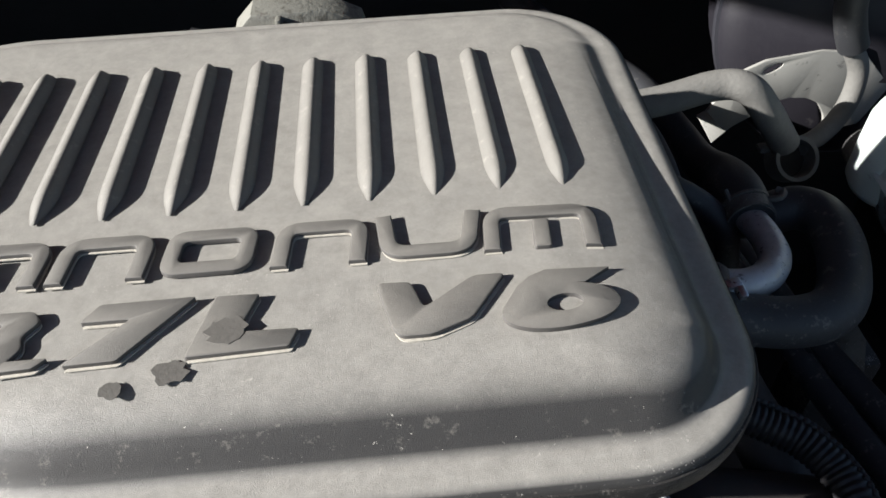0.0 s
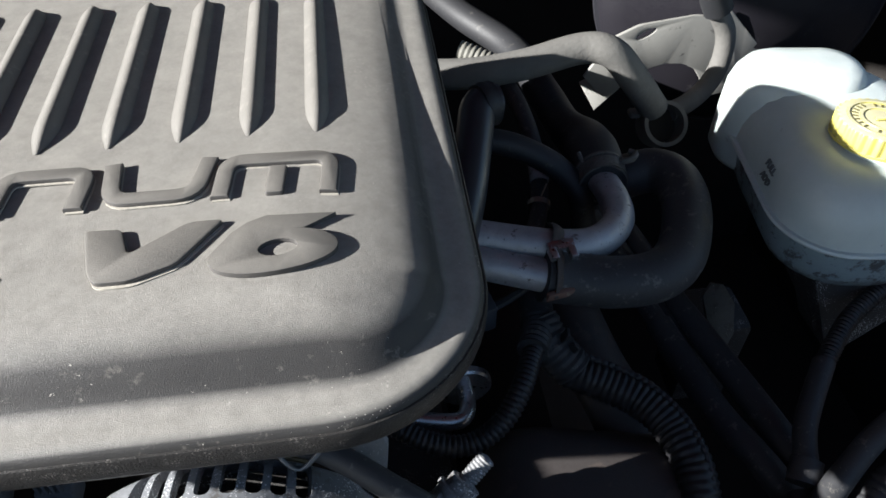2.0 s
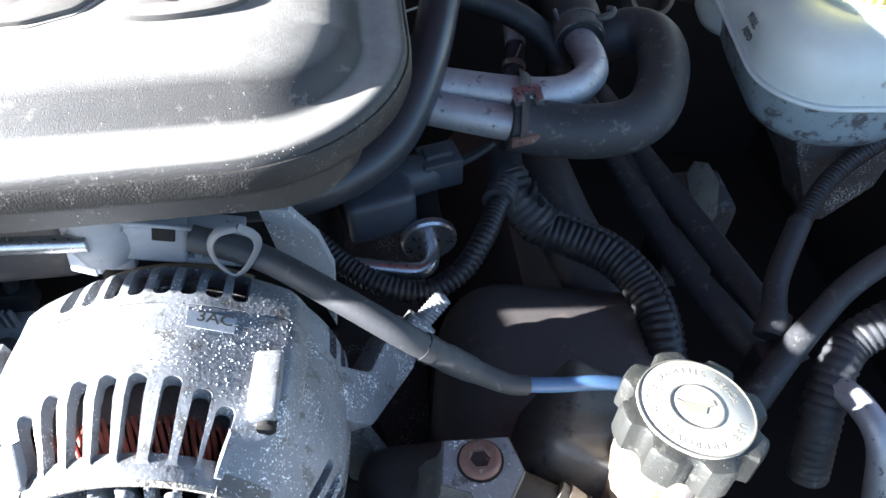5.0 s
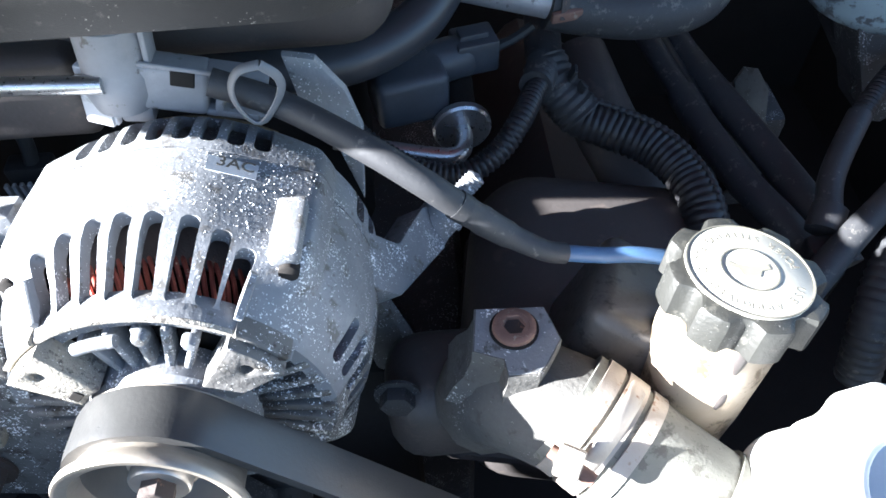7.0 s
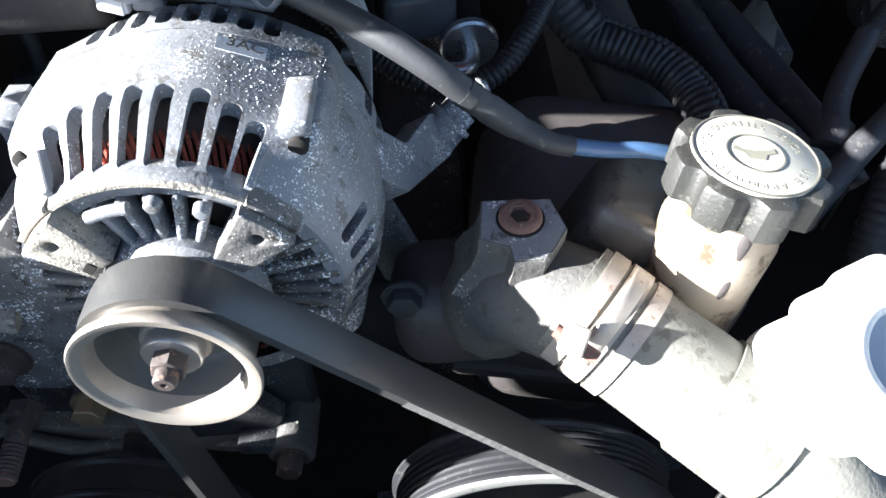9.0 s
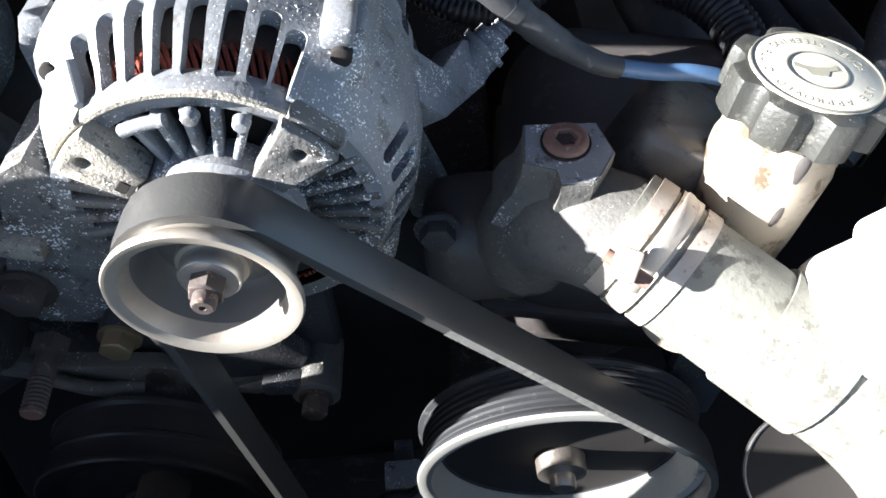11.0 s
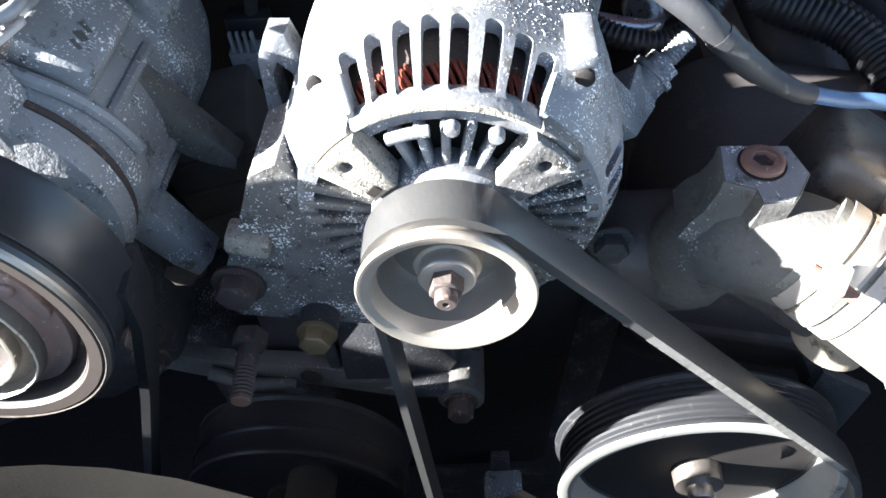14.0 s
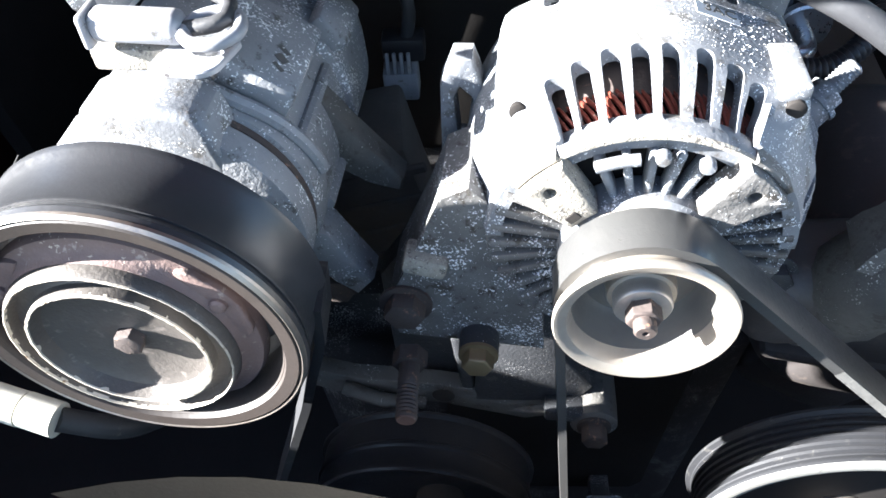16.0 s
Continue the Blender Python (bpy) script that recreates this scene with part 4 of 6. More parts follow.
# darker lining puts the cup's inner shade into colour
part("cup", lathe([(0.0124, -0.0188), (0.0204, -0.0222), (0.0226, -0.0198), (0.0241, -0.0080), (0.0243, -0.0080), (0.0228, -0.0204), (0.0204, -0.0228), (0.0124, -0.0194)], AF, 64, close=True), CUP, pul, "inside of the pulley cup, darker for its shade")
part("washer", lathe([(0.0, -0.0075), (0.0095, -0.0075), (0.0102, -0.0085), (0.0102, -0.0135), (0, -0.0135)], AF, 32), ALU_SMOOTH, pul)
part("nut", prism(hexagon(0.0062, 15), 0.0062, AF @ Matrix.Translation((0, 0, -0.0078)), bevel=0.0008), RUST_DARK, pul, "rusty brown nut")
part("shaft_end", lathe([(0.0008, 0.0015), (0.0012, 0.0030), (0.0032, 0.0030), (0.0040, 0.0020), (0.0040, -0.002), (0.0, -0.002)], AF, 20), RUST_DARK, pul, "rusty shaft end")

# ---- wire loom of the alternator ----
loom = thing("cable", (0.10, 0.17, 0.93), "dusty black cable with grey boot and blue end", "cable")
CM = Matrix.Translation((0.0615, 0.1830, 0.9665)) @ pose(0, 0, 0, -8, 15, 0)
chan = part("connector", block((0.030, 0.013, 0.0185), CM, 0.0022, 3), PLASTIC_GREY, loom, "pale grey plastic conduit with two windows")
# black block on the face paints the shade inside the window
part("window", block((0.0085, 0.0016, 0.0062), CM @ Matrix.Translation((0.0060, -0.0062, 0.0118)), 0.0004, 1), DARK, chan, "black patch for a shaded window")
part("lip", block((0.032, 0.0020, 0.0018), CM @ Matrix.Translation((0.0005, -0.0062, 0.0180)), 0.0005, 1), PLASTIC_GREY, chan)
for dz in (0.0, 0.0160):
    part("prong", block((0.022, 0.0100, 0.0030), CM @ Matrix.Translation((0.0250, 0.0, dz - 0.0004)), 0.0009, 2), PLASTIC_GREY, chan)
part("prong_end", block((0.0032, 0.0100, 0.0185), CM @ Matrix.Translation((0.0190, 0.0, 0.0)), 0.0009, 2), PLASTIC_GREY, chan)
bt = along((0.0475, 0.1850, 0.9800), (0.10, 0.12, 0.98))
part("boot", lathe([(0.0, 0.0235), (0.0080, 0.0230), (0.0112, 0.0205), (0.0120, 0.0165), (0.0120, 0.0040), (0.0128, 0.0020), (0.0128, -0.0050), (0.0105, -0.0120), (0, -0.0120)], bt, 32), PLASTIC_GREY, loom, "grey rubber boot")
part("boot_rim", block((0.0022, 0.0120, 0.0180), bt @ Matrix.Translation((0.0125, 0.0, 0.002)), 0.0008), PLASTIC_GREY, loom)
part("latch", block((0.0110, 0.0040, 0.0250), Matrix.Translation((0.0365, 0.1800, 0.9620)) @ pose(0, 0, 0, -6, 7, -18), 0.0008), LABEL, loom, "pale plastic latch plate")
part("latch_rib", block((0.0018, 0.0030, 0.0250), Matrix.Translation((0.0425, 0.1785, 0.9620)) @ pose(0, 0, 0, -6, 7, -18), 0.0005, 1), LABEL, loom)
part("tab", block((0.0125, 0.0080, 0.0130), Matrix.Translation((0.0495, 0.1830, 0.9605)) @ pose(0, 0, 0, -4, 7, 0), 0.0018), PLASTIC_GREY, loom)
ring_pts = [(0.1030, 0.1655, 0.9960), (0.1085, 0.1660, 0.9900), (0.1090, 0.1660, 0.9830), (0.1040, 0.1650, 0.9740), (0.0985, 0.1645, 0.9680), (0.0940, 0.1645, 0.9700), (0.0900, 0.1650, 0.9790), (0.0905, 0.1650, 0.9880), (0.0950, 0.1655, 0.9940), (0.1030, 0.1655, 0.9960)]
part("clip", sweep([tuple(Vector((0.0995, 0.1652, 0.9820)) + (Vector(p) - Vector((0.0995, 0.1652, 0.9820))) * 0.88) for p in ring_pts], 0.0009, 10, 0.002, squash=2.0), CLIP, loom, "grey plastic ring clip round the cable")
part("strap", prism([(0.0, 0.0), (0.012, -0.002), (0.022, -0.016), (0.027, -0.034), (0.024, -0.072), (0.016, -0.044), (0.004, -0.022)], 0.004, facing((0.1060, 0.1930, 0.9790)), bevel=0.0008), CAST, loom, "grey metal holder plate")
part("jacket", sweep([(0.082, 0.1745, 0.9815), (0.1067, 0.1700, 0.9720), (0.1350, 0.1510, 0.9665), (0.1553, 0.1400, 0.9570), (0.1680, 0.1370, 0.9460)], 0.0053, 14), RUBBER_DUSTY, loom)
part("band", sweep([(0.1655, 0.1376, 0.9482), (0.1690, 0.1368, 0.9452)], 0.0059, 14), RUBBER, loom)
part("taped_sleeve", sweep([(0.1670, 0.1372, 0.9468), (0.1832, 0.1345, 0.9335), (0.1983, 0.1300, 0.9262), (0.2070, 0.1300, 0.9230)], lambda s: 0.0057 - 0.0015 * min(1, s / 0.04) + (0.0005 if 0.010 < s < 0.024 else 0), 14, 0.002), RUBBER_DUSTY, loom)
part("wire", sweep([(0.2060, 0.1301, 0.9233), (0.2221, 0.1310, 0.9185), (0.2380, 0.1315, 0.9160), (0.2560, 0.1320, 0.9090), (0.2740, 0.1340, 0.8930)], 0.0033, 12), WIRE_BLUE, loom, "bright blue wire end")
part("thin_rod", sweep([(0.046, 0.174, 0.984), (-0.10, 0.184, 0.985)], 0.0034, 12), ZINC, loom, "shiny thin metal line")

# ---- drive belt and pulleys ----
PS_O = Vector((0.1935, 0.0350, 0.7222))
PF = facing(PS_O)
psp = thing("grooved_pulley", (0.1908, 0.055, 0.652), "large black grooved pulley with a bright worn rim", "pulley")
prof = [(0.0, -0.0145), (0.018, -0.0145), (0.062, -0.0205), (0.0655, -0.0190), (0.0690, -0.0060), (0.0720, -0.0010), (0.0745, -0.0005), (0.0764, -0.0010), (0.0766, -0.0025), (0.0754, -0.0045)]
for k in range(6):
    z = -0.0060 - 0.0036 * k
    prof += [(0.0740, z), (0.0740, z - 0.0008), (0.0718, z - 0.0018), (0.0740, z - 0.0029)]
prof += [(0.0740, -0.0278), (0.0764, -0.0290), (0.0764, -0.0305), (0.062, -0.0315), (0, -0.0315)]
wheel = part("wheel", lathe(prof, PF, 96), RUBBER, psp)
part("rim", lathe([(0.0652, -0.0180), (0.0672, -0.0070), (0.0692, -0.0004), (0.0725, 0.0006), (0.0762, 0.0002), (0.0766, -0.0015), (0.0752, -0.0020), (0.0722, -0.0010), (0.0684, -0.0085), (0.0660, -0.0188)], PF, 96, close=True), SHIELD, psp, "bright worn metal rim")
# matt disc laid over the wheel keeps its inside dark
part("web", lathe([(0.0140, -0.0138), (0.0180, -0.0140), (0.0610, -0.0198), (0.0640, -0.0194), (0.0640, -0.0200), (0.0610, -0.0206), (0.0140, -0.0146)], PF, 72, close=True), DARK, psp, "matt black web over the wheel")
part("hub", lathe([(0.0, 0.004), (0.0060, 0.004), (0.0068, 0.003), (0.0068, -0.003), (0.0130, -0.004), (0.0135, -0.014), (0, -0.014)], PF, 32), STEEL, psp, "steel hub with a bright nut")
for k in range(3):
    m = PF @ pose(0, 0, 0, 0, 0, 20 + 120 * k) @ Matrix.Translation((0.038, 0, -0.0185))
    # black disc paints a shaded hole, nothing is cut
    part("spoke_hole", lathe([(0.0, 0.0008), (0.0115, 0.0008), (0.0125, 0.0), (0, 0.0)], m, 24), DARK, psp, "black disc for a shaded hole in the web")

WP_O, WP_R = Vector((-0.0335, 0.0500, 0.6845)), 0.0662
WF = facing(WP_O)
wpp = thing("pulley", (-0.0335, 0.065, 0.62), "black smooth pulley below the alternator", "pulley")
part("wheel", lathe([(0.0, -0.003), (0.030, -0.003), (0.048, -0.005), (0.056, -0.004), (0.060, -0.001), (0.0640, 0.0), (0.0652, -0.001), (0.0652, -0.0030), (0.0640, -0.0045), (0.0640, -0.0140), (0.0652, -0.0150), (0.0652, -0.0170), (0.0640, -0.0180), (0.0640, -0.0320), (0.0660, -0.0335), (0.0662, -0.0350), (0.0, -0.0360)], WF, 80), PLASTIC, wpp)
part("hub", lathe([(0.0, 0.0), (0.016, 0.0), (0.018, -0.001), (0.018, -0.012), (0, -0.012)], WF, 32), DARK, wpp)


def tangent(c1, r1, c2, r2, side):
    """The points at which an outer tangent of two circles touches them; side 1 or -1."""
    d = c2 - c1
    a = math.atan2(d.y, d.x) + side * math.acos((r1 - r2) / d.length)
    u = Vector((math.cos(a), math.sin(a)))
    return c1 + r1 * u, c2 + r2 * u, a


# the belt runs over the alternator pulley, down to the grooved pulley and down on the far side
belt = thing("drive_belt", (0.12, 0.065, 0.70), "black ribbed rubber drive belt round the pulleys", "belt")
inv = AF.inverted()
c1, c2 = Vector((0, 0)), (inv @ PS_O).to_2d()
r1, r2 = 0.0285, 0.0752
p1, p2, ang = tangent(c1, r1, c2, r2, 1)
pts = []
low = Vector((-0.008, -0.240))
pts.append(low)
for k in range(13):
    a = math.pi + 0.03 - (math.pi + 0.03 - ang) * k / 12
    pts.append(c1 + r1 * Vector((math.cos(a), math.sin(a))))
for k in range(1, 12):
    pts.append(p1.lerp(p2, k / 12))
for k in range(12):
    a = ang - (ang + 0.9) * k / 11
    pts.append(c2 + r2 * Vector((math.cos(a), math.sin(a))))
pts.append(c2 + Vector((0.02, -0.14)))
bm = bmesh.new()
rows = []
for i, p in enumerate(pts):
    d = (pts[min(i + 1, len(pts) - 1)] - pts[max(i - 1, 0)]).normalized()
    nrm = Vector((-d.y, d.x))
    rows.append([bm.verts.new(AF @ Vector((*(p + nrm * o), z))) for o, z in ((0.0018, -0.0085), (0.0022, -0.0110), (0.0022, -0.0240), (0.0018, -0.0262), (-0.0018, -0.0262), (-0.0018, -0.0085))])
for a, b in zip(rows, rows[1:]):
    for j in range(6):
        bm.faces.new((a[j], a[(j + 1) % 6], b[(j + 1) % 6], b[j]))
part("band", bm, BELT, belt, smooth=50)
bm = bmesh.new()
rows = []
for i, p in list(enumerate(pts))[17:26]:
    d = (pts[min(i + 1, len(pts) - 1)] - pts[max(i - 1, 0)]).normalized()
    nrm = Vector((-d.y, d.x))
    rows.append([bm.verts.new(AF @ Vector((*(p + nrm * o), z))) for o, z in ((0.0019, -0.0080), (0.0019, -0.0086), (-0.0019, -0.0086), (-0.0019, -0.0080))])
for a, b in zip(rows, rows[1:]):
    for j in range(4):
        bm.faces.new((a[j], a[(j + 1) % 4], b[(j + 1) % 4], b[j]))
# pale strip puts sunlight on the belt's front edge into colour
part("frayed_edge", bm, FOAM, belt, "pale strip for the sunlit edge of the belt")

run = []
for x, z in ((-0.0530, 0.9150), (-0.0560, 0.8900), (-0.0740, 0.8300), (-0.1130, 0.7160), (-0.150, 0.600)):
    run.append(Vector((x, z)))
bm = bmesh.new()
rows = []
for i, p in enumerate(run):
    d = (run[min(i + 1, len(run) - 1)] - run[max(i - 1, 0)]).normalized()
    nrm = Vector((-d.y, d.x)) * 0.0020
    rows.append([bm.verts.new((p.x + sx * nrm.x, y, p.y + sx * nrm.y)) for sx, y in ((1, 0.055), (1, 0.077), (-1, 0.077), (-1, 0.055))])
for a, b in zip(rows, rows[1:]):
    for j in range(4):
        bm.faces.new((a[j], a[(j + 1) % 4], b[(j + 1) % 4], b[j]))
bm.faces.new(rows[0]), bm.faces.new(rows[-1])
part("band", bm, RUBBER, belt, smooth=50)

# ---- air conditioning compressor ----
AC_O = Vector((-0.1135, 0.0420, 0.9200))
CF = facing(AC_O)
ac = thing("compressor", (-0.12, 0.13, 0.85), "speckled cast aluminium air conditioning compressor with a rusty clutch", "compressor")
part("body", lathe([(0.0, -0.032), (0.033, -0.032), (0.033, -0.0490), (0.0440, -0.0505), (0.0490, -0.0525), (0.0500, -0.0560), (0.0500, -0.0630), (0.0484, -0.0640), (0.0484, -0.0680), (0.0505, -0.0690), (0.0512, -0.0760), (0.0512, -0.1280), (0.0498, -0.1290), (0.0498, -0.1330), (0.0530, -0.1345), (0.0530, -0.1720), (0.0480, -0.190), (0.0420, -0.198), (0, -0.198)], CF, 80), CAST, ac)
part("seam", lathe([(0.0480, -0.0640), (0.0494, -0.0645), (0.0494, -0.0675), (0.0480, -0.0680)], CF, 80, close=True), RUST_DARK, ac, "dark seam ring")
part("head", prism([(-0.0330, 0.028), (0.0300, 0.028), (0.0275, 0.036), (0.0255, 0.046), (0.0235, 0.0535), (0.0190, 0.0565), (0.0060, 0.0580), (-0.0140, 0.0585), (-0.0190, 0.0560), (-0.0225, 0.0480), (-0.0290, 0.0420), (-0.0345, 0.0400)], 0.0200, CF @ Matrix.Translation((0.0, 0.0, -0.0700)), bevel=0.0035, seg=3), ALU, ac, "bright cast head")
part("head_web", prism([(-0.0250, 0.028), (0.0230, 0.028), (0.0185, 0.0480), (0.0140, 0.0570), (-0.0150, 0.0575), (-0.0200, 0.0480)], 0.0240, CF @ Matrix.Translation((0.0, 0.0, -0.0800)), bevel=0.002), ALU, ac)
part("rough_top", block((0.0340, 0.0110, 0.0090), CF @ Matrix.Translation((-0.0045, 0.0570, -0.0790)) @ pose(0, 0, 0, -90, 0, 0), 0.0020), SAND, ac, "rough sandy cast edge")
part("pad", block((0.0290, 0.0460, 0.0150), CF @ pose(0, 0, 0, 0, 0, -33) @ Matrix.Translation((0.0020, 0.0490, -0.1010)) @ pose(0, 0, 0, -90, 0, 0), 0.0025), CAST, ac, "raised flat pad with worn cast marks")
for k, w in enumerate((0.0016, 0.0034, 0.0020)):
    part("cast_mark", block((w, 0.0050, 0.0004), CF @ pose(0, 0, 0, 0, 0, -33) @ Matrix.Translation((0.0060, 0.0639, -0.0880 - 0.0052 * k)) @ pose(0, 0, 0, -90, 0, 0) @ pose(0, 0, 0, 0, 0, 55), 0), CAST_DIRTY, ac)
part("pad", block((0.0180, 0.0300, 0.0120), CF @ pose(0, 0, 0, 0, 0, -52) @ Matrix.Translation((0.0020, 0.0490, -0.1520)) @ pose(0, 0, 0, -90, 0, 0), 0.0025), CAST, ac)
part("step", block((0.0420, 0.0360, 0.0160), CF @ pose(0, 0, 0, 0, 0, -4) @ Matrix.Translation((0.0000, 0.0480, -0.1120)) @ pose(0, 0, 0, -90, 0, 0), 0.0040, 3), CAST, ac)
part("ridge", sweep([CF @ Vector((0.0525 * math.cos(radians(a)), 0.0525 * math.sin(radians(a)), -0.0735 - 0.0012 * abs(a - 60) / 10)) for a in range(88, 6, -6)], 0.0030, 8, 0.004), CAST, ac)
part("mount_lug", prism([(0.030, 0.024), (0.047, 0.022), (0.058, 0.006), (0.078, -0.020), (0.076, -0.028), (0.062, -0.024), (0.040, -0.010)], 0.012, CF @ Matrix.Translation((0, 0, -0.118)), bevel=0.003), CAST_DIRTY, ac)
part("lower_lug", prism([(0.036, -0.018), (0.050, -0.022), (0.066, -0.052), (0.058, -0.062), (0.048, -0.054), (0.034, -0.034)], 0.016, CF @ Matrix.Translation((0, 0, -0.088)), bevel=0.003), CAST, ac)
for a in (28, -12, -30):
    part("rib", sweep([CF @ Vector((0.0515 * math.cos(radians(a)), 0.0515 * math.sin(radians(a)), -z)) for z in (0.080, 0.10, 0.126)], 0.0030, 8, 0.006), CAST, ac)
prof = [(0.0500, -0.012), (0.0510, -0.004), (0.0535, 0.0), (0.0560, 0.0005), (0.0598, -0.0008), (0.0605, -0.0030), (0.0590, -0.0055)]
prof += [(0.0590, -0.0260), (0.0605, -0.0280), (0.0608, -0.0310), (0.0560, -0.0320), (0.0500, -0.0300)]
clp = part("clutch_pulley", lathe(prof, CF, 96, close=True), BLACK_PAINT, ac, "black belt pulley with a worn rim")
# face is coloured dark for the shaded gap round the clutch plate
part("face", lathe([(0.0500, -0.0200), (0.0507, -0.0040), (0.0530, 0.0006), (0.0575, 0.0012), (0.0582, 0.0004), (0.0560, -0.0004), (0.0520, -0.0010), (0.0498, -0.0060)], CF, 96, close=True), INNER_BROWN, clp, "brown inner face of the pulley, darkened as a shaded gap")
part("rim", lathe([(0.0584, 0.0008), (0.0590, 0.0012), (0.0600, 0.0002), (0.0601, -0.0010), (0.0592, -0.0002), (0.0585, 0.0002)], CF, 96, close=True), STEEL, clp, "bright worn rim")
part("groove_ring", lathe([(0.0588, -0.0058), (0.0597, -0.0060), (0.0597, -0.0068), (0.0588, -0.0068)], CF, 96, close=True), RUBBER, clp, "dark edge of the belt")
KF = facing((-0.1205, 0.0400, 0.9125))
plate = part("clutch_plate", lathe([(0.0, -0.0190), (0.0405, -0.0190), (0.0408, -0.0060), (0.0412, -0.0058), (0.0428, -0.0088), (0.0455, -0.0100), (0.0478, -0.0104), (0.0488, -0.0125), (0.0490, -0.0150), (0.0, -0.0200)], KF, 80), CLUTCH, ac, "rusty brown clutch plate")
hub = part("hub", lathe([(0.0, -0.0070), (0.0080, -0.0070), (0.0120, -0.0076), (0.0262, -0.0072), (0.0292, -0.0058), (0.0304, -0.0024), (0.0309, -0.0006), (0.0322, -0.0008), (0.0327, -0.0050), (0.0345, -0.0062), (0.0375, -0.0062), (0.0386, -0.0040), (0.0389, -0.0016), (0.0397, -0.0012), (0.0405, -0.0028), (0.0409, -0.0080), (0.0405, -0.0150), (0.0, -0.0160)], KF, 80), CLUTCH_DARK, plate, "dark worn hub disc")
rnd = random.Random(21)
for r0, r1, zz in ((0.0308, 0.0320, -0.0004), (0.0388, 0.0395, -0.0010)):
    # bare metal worn unevenly along the edge
    bm = bmesh.new()
    ring = []
    for k in range(120):
        a = 2 * math.pi * k / 120
        j = rnd.uniform(-0.00022, 0.00022)
        ring.append([bm.verts.new(KF @ Vector((r * math.cos(a), r * math.sin(a), h))) for r, h in ((r0 + j, zz - 0.0012), (r0 + 0.0003 + j, zz + 0.0004), (r1 + j, zz + 0.0003), (r1 + 0.0002 + j, zz - 0.0012))])
    for p, q in zip(ring, ring[1:] + ring[:1]):
        for i in range(4):
            bm.faces.new((p[i], q[i], q[(i + 1) % 4], p[(i + 1) % 4]))
    part("worn_edge", bm, BARE, hub, "bright bare metal edge")
part("nut", prism(hexagon(0.0055, 10), 0.0050, KF @ Matrix.Translation((0.002, 0.001, -0.0074)), bevel=0.0006), RUST_DARK, plate)
for a in (28, 150, 268):
    m = KF @ pose(0, 0, 0, 0, 0, a) @ Matrix.Translation((0.0440, 0, -0.0108))
    leaf = bent([(-0.0040, -0.0190), (0.0012, -0.0170), (0.0048, -0.0075), (0.0062, 0.0), (0.0048, 0.0075), (0.0012, 0.0170), (-0.0040, 0.0190), (-0.0030, 0.0), (-0.0040, -0.0190)], 0.004)[:-1]
    part("spring_leaf", prism(leaf, 0.0026, m, bevel=0.0008), CLUTCH, plate)
    part("rivet", lathe([(0, 0.0050), (0.0022, 0.0047), (0.0030, 0.0038), (0.0030, 0.0), (0, 0)], m, 14), CLUTCH, plate)
hole = [(0.0235 + 0.0052 * math.cos(t), 0.0715 + 0.0026 * math.sin(t)) for t in np.linspace(2 * math.pi, 0, 20, endpoint=False)]
part("bracket", prism(bent([(0.0060, 0.0600), (0.0240, 0.0585), (0.0290, 0.0620), (0.0335, 0.0800), (0.0100, 0.0800), (0.0050, 0.0660), (0.0060, 0.0600)], 0.004)[:-1], 0.0022, CF @ Matrix.Translation((0, 0.0650, 0)) @ pose(0, 0, 0, -90, 0, 0) @ Matrix.Diagonal((1, 1, 1, 1)), bevel=0.0005, seg=1, holes=(hole,)), PIPE, ac, "grey steel bracket plate with an oval hole")
conn = part("connector", block((0.0330, 0.0110, 0.0110), CF @ Matrix.Translation((-0.0005, 0.0690, -0.0755)) @ pose(0, 0, 0, -90, 0, -2), 0.0038, 4), PLASTIC_GREY, ac, "grey electric connector")
part("end", block((0.0030, 0.0130, 0.0125), CF @ Matrix.Translation((-0.0175, 0.0682, -0.0755)) @ pose(0, 0, 0, -90, 0, -2), 0.0012), PLASTIC_GREY, conn)
loop = [(0.0165, 0.0735, -0.0710), (0.0180, 0.0745, -0.0790), (0.0250, 0.0750, -0.0835), (0.0320, 0.0750, -0.0820), (0.0355, 0.0745, -0.0760), (0.0345, 0.0740, -0.0700), (0.0290, 0.0735, -0.0660), (0.0210, 0.0730, -0.0670), (0.0165, 0.0735, -0.0710)]
part("latch_loop", sweep([CF @ Vector(p) for p in loop], 0.0024, 10, 0.002), PLASTIC_GREY, conn, "grey looped latch")
part("wire", sweep([CF @ Vector(p) for p in ((0.0140, 0.0735, -0.0750), (0.0230, 0.0745, -0.0750), (0.0300, 0.0760, -0.0770), (0.0290, 0.0770, -0.0860), (0.0200, 0.0760, -0.0950))], 0.0028, 10), RUBBER_DUSTY, conn)
achose = thing("hose", (-0.17, 0.17, 0.95), "grey metal refrigerant pipe above the compressor", "hose")
part("tube", sweep([(-0.128, 0.150, 0.985), (-0.145, 0.178, 0.988), (-0.160, 0.205, 0.984), (-0.178, 0.25, 0.972)], 0.0145, 16), PIPE, achose)
part("fitting", sweep([(-0.128, 0.148, 0.985), (-0.137, 0.161, 0.988)], 0.013, 16), ALU, achose)

# ---- fasteners and brackets below the alternator ----
brk = thing("mounting_bracket", (0.0, 0.11, 0.70), "grimy cast accessory bracket with bolts below the alternator", "bracket")
part("plate", prism([(-0.050, -0.04), (0.075, -0.05), (0.075, 0.03), (0.04, 0.07), (-0.030, 0.085), (-0.052, 0.05)], 0.014, facing((0.005, 0.135, 0.775)), bevel=0.004), GRIME, brk)
